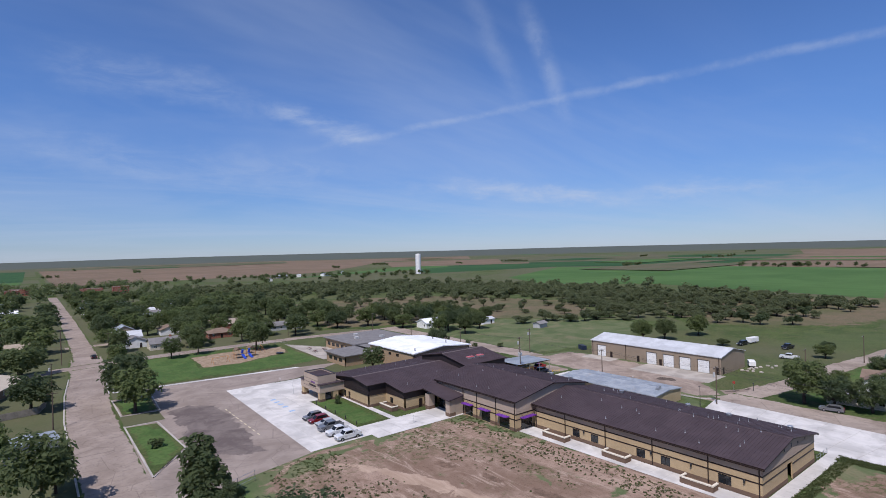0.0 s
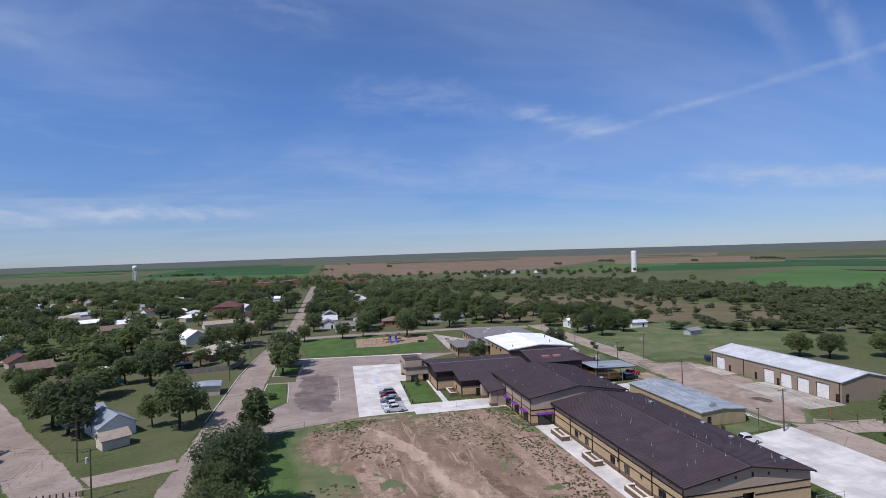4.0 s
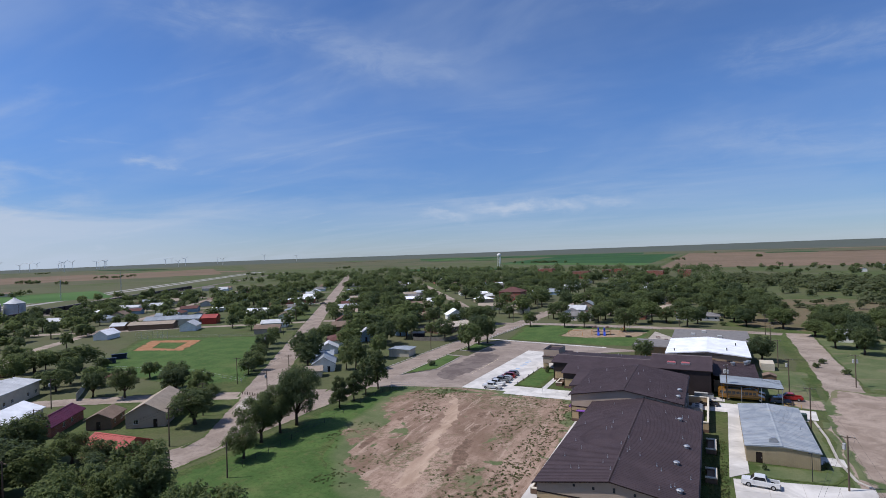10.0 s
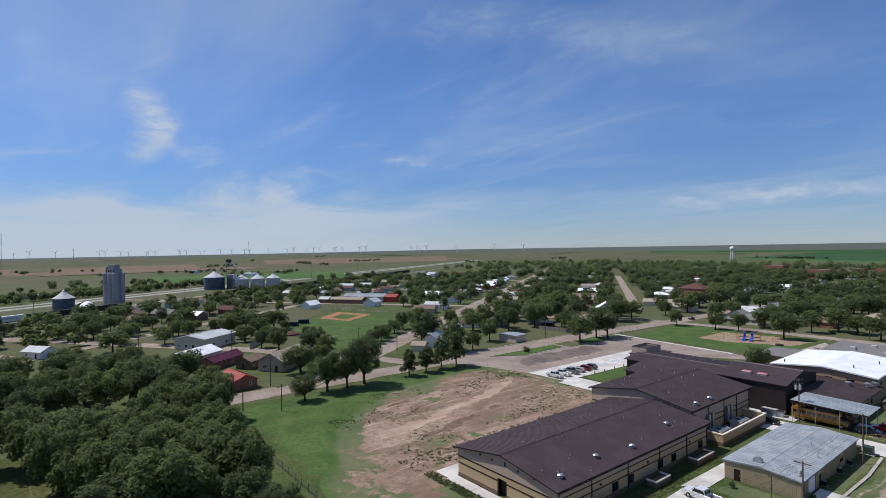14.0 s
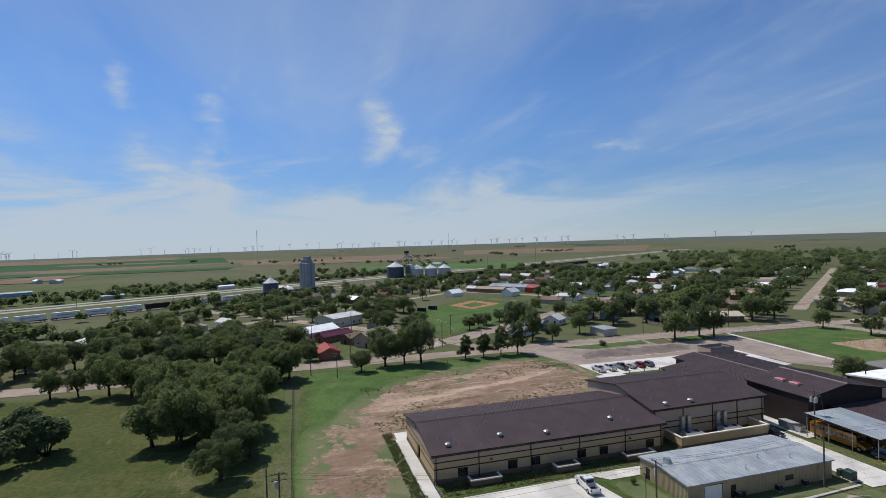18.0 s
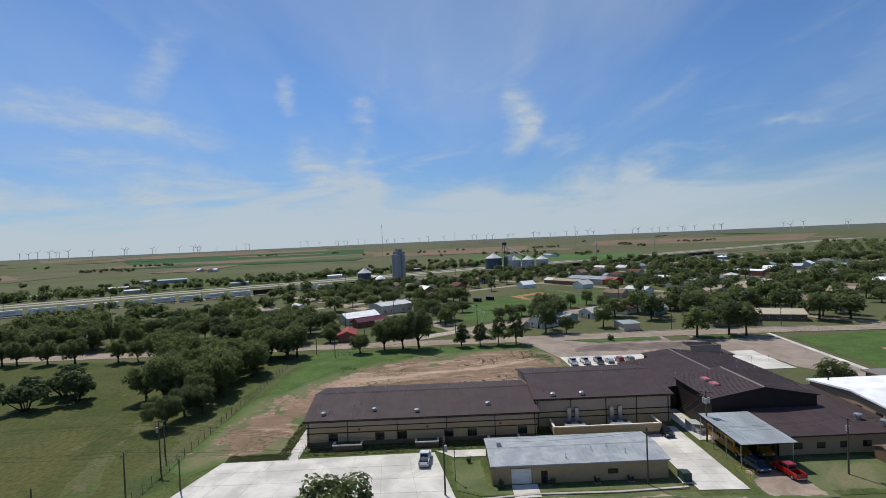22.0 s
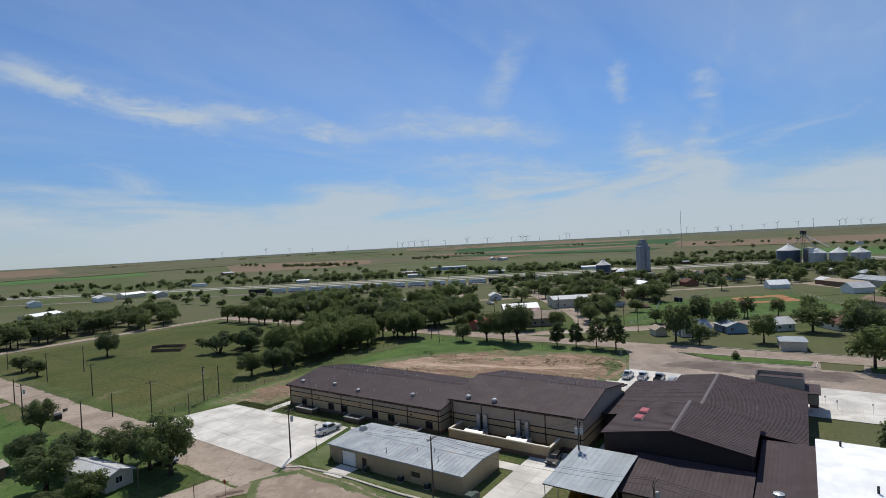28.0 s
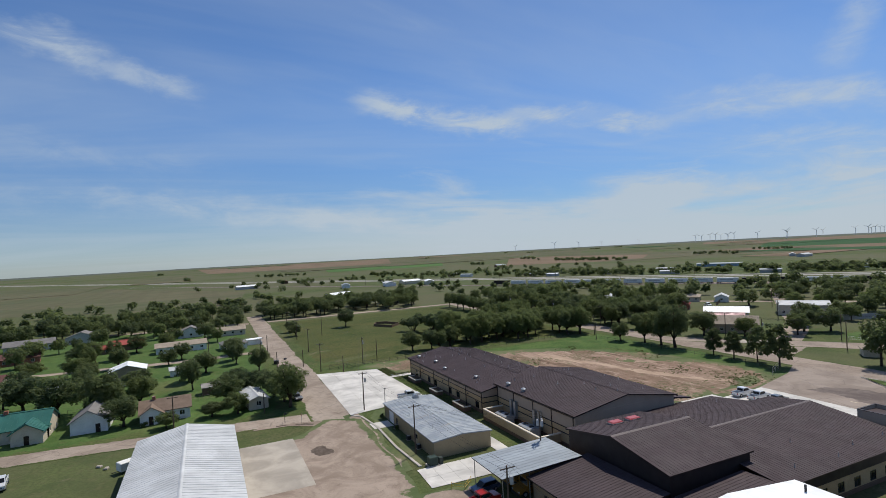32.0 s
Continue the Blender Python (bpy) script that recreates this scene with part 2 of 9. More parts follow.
def plain(name, color, rough=0.6, metal=0.0, wear=0.18, grain=6.0, big=0.5, spec=0.3, bump=0.0, vary=0.0):
    """A painted, cast or sawn surface: grain and stains at two scales."""
    n = Nodes(name)
    g, b = n.noise(grain, 5), n.noise(big, 4, 0.6, 0.4)
    c = n.mix(n.ramp(b, 0.35, 0.7), scaled(color, 1 - wear), scaled(color, 1 + wear * 0.5))
    c = n.mix(n.ramp(g, 0.3, 0.75), c, scaled(color, 1 + wear * 0.35), "MIX")
    c = n.mix(n.ramp(g, 0.55, 0.8, 0, wear * 1.2), c, scaled(color, 0.55))
    if vary:
        c = n.mix(n.ramp(n.random(), 0.0, 1.0, 0.0, vary), c, scaled(color, 0.5))
    if bump:
        n.bump(g, bump, 0.03)
    return n.done(c, rough, metal, spec)


def grass_color(n):
    """Mown and rough grass, drying in patches."""
    fine, mid, big = n.noise(1.4, 6, 0.7), n.noise(0.09, 5, 0.6, 0.5), n.noise(0.016, 5, 0.6, 0.8)
    c = n.mix(n.ramp(mid, 0.38, 0.64), (0.058, 0.088, 0.026), (0.095, 0.125, 0.04))
    c = n.mix(n.ramp(big, 0.46, 0.66, 0.0, 0.8), c, (0.125, 0.12, 0.058))
    c = n.mix(n.ramp(n.noise(0.32, 6, 0.7, 0.6), 0.48, 0.66, 0.0, 0.5), c, (0.135, 0.122, 0.062))
    c = n.mix(n.ramp(n.noise(0.13, 6, 0.65, 1.0), 0.60, 0.72, 0.0, 0.55), c, (0.20, 0.162, 0.112))
    c = n.mix(n.ramp(fine, 0.38, 0.68, 0.0, 0.65), c, (0.030, 0.048, 0.014))
    return c


def m_ground():
    n = Nodes("prairie")
    far = n.noise(0.0035, 4, 0.6, 0.6)
    c = grass_color(n)
    c = n.mix(n.ramp(far, 0.36, 0.56, 0.0, 0.85), c, (0.108, 0.106, 0.060))
    c = n.mix(n.ramp(n.noise(0.011, 3, 0.5, 0.3, stretch=(1, 2.6, 1, 30)), 0.52, 0.66, 0, 0.45), c, (0.085, 0.11, 0.045))
    # horizon haze put into the plain's colour: pale grey-green blended in past 3 km
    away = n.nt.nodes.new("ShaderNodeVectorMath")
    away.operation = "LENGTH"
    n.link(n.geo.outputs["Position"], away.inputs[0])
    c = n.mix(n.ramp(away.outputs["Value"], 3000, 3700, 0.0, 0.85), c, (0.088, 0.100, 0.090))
    n.bump(n.noise(1.1, 4), 0.4, 0.15)
    return n.done(c, 0.95, 0, 0.1)


def m_patch(name, pick, under=None, wild=0.0):
    """A patch of ground that runs out raggedly into what lies round it (grass, if nothing else): the mesh says how far in a place lies, the noise frays the edge."""
    n = Nodes(name)
    base = (under or grass_color)(n)
    inner = pick(n)
    e = n.math("ADD", n.attr("inside"), n.math("MULTIPLY", n.math("SUBTRACT", n.noise(0.22, 8, 0.68, 0.6), 0.5), 2.1))
    if wild:
        e = n.math("ADD", e, n.math("MULTIPLY", n.math("SUBTRACT", n.noise(0.055, 4, 0.6, 0.8), 0.52), wild))
    c = n.mix(n.ramp(e, 0.42, 0.62), base, inner)
    n.bump(n.noise(2.2, 5, 0.65), 0.5, 0.10)
    return n.done(c, 0.95, 0, 0.1)


def track_color(n):
    c = n.mix(n.ramp(n.noise(0.35, 5, 0.6, 0.6, stretch=(1.0, 0.25, 1, 8)), 0.35, 0.68), (0.33, 0.235, 0.17), (0.46, 0.345, 0.26))
    return n.mix(n.ramp(n.noise(2.0, 5, 0.7), 0.5, 0.75, 0, 0.5), c, (0.25, 0.165, 0.115))


def rut_color(n):
    return n.mix(n.ramp(n.noise(0.8, 6, 0.7), 0.35, 0.7), (0.125, 0.085, 0.06), (0.22, 0.145, 0.105))


def mud_color(n):
    return n.mix(n.ramp(n.noise(0.8, 6, 0.7), 0.35, 0.7), (0.085, 0.066, 0.054), (0.15, 0.118, 0.096))


def dirt_color(n):
    c = n.mix(n.ramp(n.noise(0.07, 5, 0.6, 0.8, stretch=(1.6, 0.5, 1, 8)), 0.35, 0.68), (0.205, 0.138, 0.100), (0.365, 0.262, 0.200))
    c = n.mix(n.ramp(n.noise(0.6, 6, 0.7), 0.42, 0.70, 0, 0.7), c, (0.165, 0.105, 0.072))
    c = n.mix(n.ramp(n.noise(0.22, 6, 0.65, 1.2, stretch=(1.8, 0.35, 1, 8)), 0.52, 0.66, 0, 0.7), c, (0.42, 0.318, 0.248))
    c = n.mix(n.ramp(n.noise(0.16, 6, 0.7, 1.0, stretch=(1.5, 0.4, 1, 14)), 0.55, 0.67, 0, 0.65), c, (0.135, 0.088, 0.062))
    c = n.mix(n.ramp(n.noise(3.0, 4, 0.6), 0.54, 0.70, 0, 0.6), c, (0.105, 0.074, 0.048))
    weeds = n.math("MULTIPLY", n.ramp(n.noise(0.05, 4, 0.6, 0.6), 0.46, 0.62), n.ramp(n.noise(0.9, 6, 0.72), 0.46, 0.60))
    return n.mix(n.math("MULTIPLY", weeds, 0.85), c, (0.072, 0.084, 0.030))


def lawn_color(n):
    c = n.mix(n.ramp(n.noise(0.12, 5, 0.6, 0.4), 0.35, 0.66), (0.058, 0.106, 0.030), (0.088, 0.142, 0.042))
    c = n.mix(n.ramp(n.noise(0.03, 4, 0.6, 0.6), 0.54, 0.74, 0, 0.55), c, (0.15, 0.145, 0.065))
    c = n.mix(n.ramp(n.noise(0.4, 6, 0.7, 0.5), 0.50, 0.68, 0, 0.4), c, (0.13, 0.125, 0.055))
    return n.mix(n.ramp(n.noise(1.0, 6, 0.75), 0.42, 0.70, 0, 0.55), c, (0.03, 0.055, 0.014))


def dry_lawn_color(n):
    c = n.mix(n.ramp(n.noise(0.10, 6, 0.65, 0.5), 0.36, 0.64), (0.085, 0.116, 0.048), (0.135, 0.152, 0.074))
    c = n.mix(n.ramp(n.noise(0.05, 5, 0.65, 0.8), 0.48, 0.68, 0, 0.7), c, (0.20, 0.175, 0.105))
    return n.mix(n.ramp(n.noise(1.8, 5, 0.7), 0.4, 0.75, 0, 0.35), c, (0.06, 0.075, 0.03))


def yard_color(n):
    c = n.mix(n.ramp(n.noise(0.15, 6, 0.65, 0.8), 0.35, 0.66), (0.235, 0.182, 0.145), (0.36, 0.288, 0.235))
    c = n.mix(n.ramp(n.noise(0.4, 6, 0.7, 1.0), 0.56, 0.7, 0, 0.5), c, (0.16, 0.122, 0.098))
    return n.mix(n.ramp(n.noise(2.0, 5, 0.7), 0.5, 0.75, 0, 0.4), c, (0.19, 0.145, 0.115))


def weedy_color(n):
    return n.mix(n.ramp(n.attr("inside"), 0.0, 0.3), lawn_color(n), dry_lawn_color(n))


def meadow_color(n):
    c = n.mix(n.ramp(n.noise(0.045, 5, 0.6, 0.7), 0.38, 0.64), (0.056, 0.076, 0.022), (0.084, 0.096, 0.032))
    c = n.mix(n.ramp(n.noise(0.02, 4, 0.6, 0.6, stretch=(0.6, 1.6, 1, 15)), 0.48, 0.68, 0, 0.6), c, (0.120, 0.108, 0.040))
    c = n.mix(n.ramp(n.noise(0.35, 6, 0.7, 0.5), 0.46, 0.64, 0, 0.55), c, (0.108, 0.098, 0.040))
    c = n.mix(n.ramp(n.noise(0.11, 6, 0.65, 1.0, stretch=(0.5, 1.8, 1, 20)), 0.60, 0.70, 0, 0.6), c, (0.185, 0.158, 0.085))
    return n.mix(n.ramp(n.noise(0.9, 6, 0.75), 0.40, 0.66, 0, 0.7), c, (0.032, 0.044, 0.012))


def clay_color(n):
    return n.mix(n.ramp(n.noise(0.3, 5), 0.35, 0.7), (0.30, 0.145, 0.072), (0.37, 0.20, 0.112))


def mulch_color(n):
    return n.mix(n.ramp(n.noise(0.5, 6, 0.7), 0.35, 0.7), (0.24, 0.17, 0.11), (0.36, 0.28, 0.20))


def bare_color(n):
    c = n.mix(n.ramp(n.noise(0.03, 5, 0.6, 0.6), 0.4, 0.65), (0.165, 0.128, 0.080), (0.110, 0.110, 0.054))
    c = n.mix(n.ramp(n.noise(0.10, 6, 0.65, 1.0), 0.52, 0.68, 0, 0.6), c, (0.078, 0.088, 0.038))
    c = n.mix(n.ramp(n.noise(0.25, 6, 0.7, 0.8), 0.56, 0.70, 0, 0.5), c, (0.215, 0.168, 0.110))
    return n.mix(n.ramp(n.noise(0.9, 5, 0.7), 0.42, 0.70, 0, 0.6), c, (0.070, 0.066, 0.030))


def street_color(a, b):
    """Chip-seal under dust: patched, with sandy drifts and dark tar seams."""
    def pick(n):
        c = n.mix(n.ramp(n.noise(0.12, 5, 0.6, 0.6), 0.35, 0.66), a, b)
        c = n.mix(n.ramp(n.noise(0.045, 5, 0.6, 1.2), 0.50, 0.66, 0, 0.6), c, scaled(b, 1.14))
        c = n.mix(n.ramp(n.noise(0.25, 6, 0.7, 1.4), 0.56, 0.66, 0, 0.5), c, scaled(a, 0.70))
        c = n.mix(n.ramp(n.noise(0.9, 6, 0.72), 0.48, 0.74, 0, 0.6), c, scaled(a, 0.66))
        v = n.nt.nodes.new("ShaderNodeTexVoronoi")
        v.feature = "DISTANCE_TO_EDGE"
        v.inputs["Scale"].default_value = 0.13
        n.link(n.geo.outputs["Position"], v.inputs["Vector"])
        return n.mix(n.ramp(v.outputs["Distance"], 0.0, 0.016, 0.4, 0.0), c, scaled(a, 0.45))
    return pick


def m_road(name, a, b, crack=0.5, rough=0.9):
    """Worn chip-seal or dirt road: wheel-worn tone, patches and dark seams."""
    n = Nodes(name)
    c = n.mix(n.ramp(n.noise(0.12, 5, 0.6, 0.6), 0.35, 0.66), a, b)
    c = n.mix(n.ramp(n.noise(0.9, 6, 0.7), 0.5, 0.8, 0, crack), c, scaled(a, 0.62))
    v = n.nt.nodes.new("ShaderNodeTexVoronoi")
    v.feature = "DISTANCE_TO_EDGE"
    v.inputs["Scale"].default_value = 0.16
    n.link(n.geo.outputs["Position"], v.inputs["Vector"])
    c = n.mix(n.ramp(v.outputs["Distance"], 0.0, 0.018, crack * 0.7, 0.0), c, scaled(a, 0.45))
    n.bump(n.noise(9, 4), 0.3, 0.02)
    return n.done(c, rough, 0, 0.15)


def m_concrete(name, a, stain=0.25):
    n = Nodes(name)
    c = n.mix(n.ramp(n.noise(0.16, 5, 0.6, 0.5), 0.35, 0.68), scaled(a, 1 - stain), a)
    c = n.mix(n.ramp(n.noise(0.8, 6, 0.7, 0.6), 0.55, 0.8, 0, stain), c, scaled(a, 0.6))
    c = n.mix(n.ramp(n.random(), 0, 1, 0, 0.16), c, scaled(a, 0.72))
    n.bump(n.noise(12, 4), 0.2, 0.01)
    return n.done(c, 0.85, 0, 0.2)


def m_field(name, a, b, rows, turn):
    n = Nodes(name)
    c = n.mix(n.ramp(n.noise(0.006, 5, 0.6, 0.6), 0.35, 0.65), a, b)
    c = n.mix(n.ramp(n.noise(rows, 3, 0.5, stretch=(1, 0.03, 1, turn)), 0.45, 0.6, 0, 0.30), c, scaled(a, 0.7))
    c = n.mix(n.ramp(n.noise(0.03, 5, 0.7, 0.4, stretch=(0.25, 1, 1, turn)), 0.45, 0.7, 0, 0.4), c, scaled(a, 1.3))
    return n.done(c, 0.95, 0, 0.08)


def m_old_sheet(name):
    """Dull galvanised roofing with rust streaks and a few pale patched sheets."""
    n = Nodes(name)
    c = n.mix(n.ramp(n.noise(0.35, 6, 0.65, 0.5), 0.35, 0.68), (0.245, 0.275, 0.31), (0.36, 0.385, 0.41))
    c = n.mix(n.ramp(n.noise(0.5, 6, 0.7, 0.6, stretch=(0.35, 1.6, 1)), 0.56, 0.72, 0, 0.55), c, (0.36, 0.30, 0.22))
    c = n.mix(n.ramp(n.noise(1.4, 5, 0.7), 0.6, 0.78, 0, 0.5), c, (0.18, 0.19, 0.20))
    return n.done(c, 0.66, 0.08, 0.2)


def road_color(n):
    c = n.mix(n.ramp(n.noise(0.12, 5, 0.6, 0.6), 0.35, 0.66), (0.235, 0.19, 0.16), (0.315, 0.26, 0.222))
    return n.mix(n.ramp(n.noise(0.9, 6, 0.7), 0.5, 0.8, 0, 0.5), c, (0.145, 0.118, 0.10))


def asphalt_color(n):
    c = n.mix(n.ramp(n.noise(0.2, 6, 0.65, 0.6), 0.35, 0.66), (0.125, 0.10, 0.092), (0.19, 0.157, 0.14))
    return n.mix(n.ramp(n.noise(1.5, 5, 0.7), 0.5, 0.8, 0, 0.4), c, (0.085, 0.068, 0.06))


def m_metal_roof(name, a, rough=0.38, metal=0.35, vary=0.16, spec=0.3):
    n = Nodes(name)
    c = n.mix(n.ramp(n.noise(0.25, 4, 0.6, 0.4), 0.35, 0.7), scaled(a, 0.86), scaled(a, 1.08))
    c = n.mix(n.ramp(n.random(), 0, 1, 0, vary), c, scaled(a, 0.55))
    c = n.mix(n.ramp(n.noise(1.2, 5, 0.7, stretch=(1, 1, 1)), 0.6, 0.8, 0, 0.25), c, scaled(a, 1.35))
    r = n.ramp(n.noise(0.5, 4), 0.3, 0.7, rough - 0.06, rough + 0.10)
    return n.done(c, r, metal, spec)


def m_brick(name, a, b, mortar, w=0.4, h=0.2):
    """Block or brick facing; courses follow the height, joints the run of the wall."""
    n = Nodes(name)
    sep, add, comb = n.nt.nodes.new("ShaderNodeSeparateXYZ"), None, n.nt.nodes.new("ShaderNodeCombineXYZ")
    n.link(n.geo.outputs["Position"], sep.inputs[0])
    add = n.math("ADD", sep.outputs[0], sep.outputs[1])
    n.link(add, comb.inputs[0])
    n.link(sep.outputs[2], comb.inputs[1])
    bt = n.nt.nodes.new("ShaderNodeTexBrick")
    n.link(comb.outputs[0], bt.inputs["Vector"])
    bt.inputs["Color1"].default_value, bt.inputs["Color2"].default_value, bt.inputs["Mortar"].default_value = (*a, 1), (*b, 1), (*mortar, 1)
    bt.inputs["Scale"].default_value, bt.inputs["Mortar Size"].default_value = 1.0, 0.008
    bt.inputs["Brick Width"].default_value, bt.inputs["Row Height"].default_value = w, h
    c = n.mix(n.ramp(n.noise(0.6, 4), 0.35, 0.7, 0, 0.22), bt.outputs["Color"], scaled(a, 0.7))
    n.bump(bt.outputs["Fac"], -0.3, 0.02)
    return n.done(c, 0.88, 0, 0.2)


def m_leaf(name, a, b, dry=0.0):
    n = Nodes(name)
    c = n.mix(n.geo.outputs["Random Per Island"], a, b)
    c = n.mix(n.ramp(n.random(), 0, 1, 0.0, 0.45), c, (a[0] * 1.35, a[1] * 1.15, a[2] * 1.1))
    if dry:
        c = n.mix(n.ramp(n.noise(0.5, 3), 0.5, 0.7, 0, dry), c, (0.16, 0.13, 0.07))
    m = n.done(c, 0.75, 0, 0.18)
    tr, ad = n.nt.nodes.new("ShaderNodeBsdfTranslucent"), n.nt.nodes.new("ShaderNodeMixShader")
    n.link(n.mix(0.5, c, (0.23, 0.28, 0.10)), tr.inputs["Color"])
    ad.inputs[0].default_value = 0.54
    n.link(n.bsdf.outputs[0], ad.inputs[1])
    n.link(tr.outputs[0], ad.inputs[2])
    n.link(ad.outputs[0], n.out.inputs[0])
    return m


def m_glass(name, tint=(0.03, 0.035, 0.04)):
    n = Nodes(name)
    m = n.done(tint, 0.06, 0, 0.6)
    n.bsdf.inputs["Transmission Weight"].default_value = 0.35
    return m


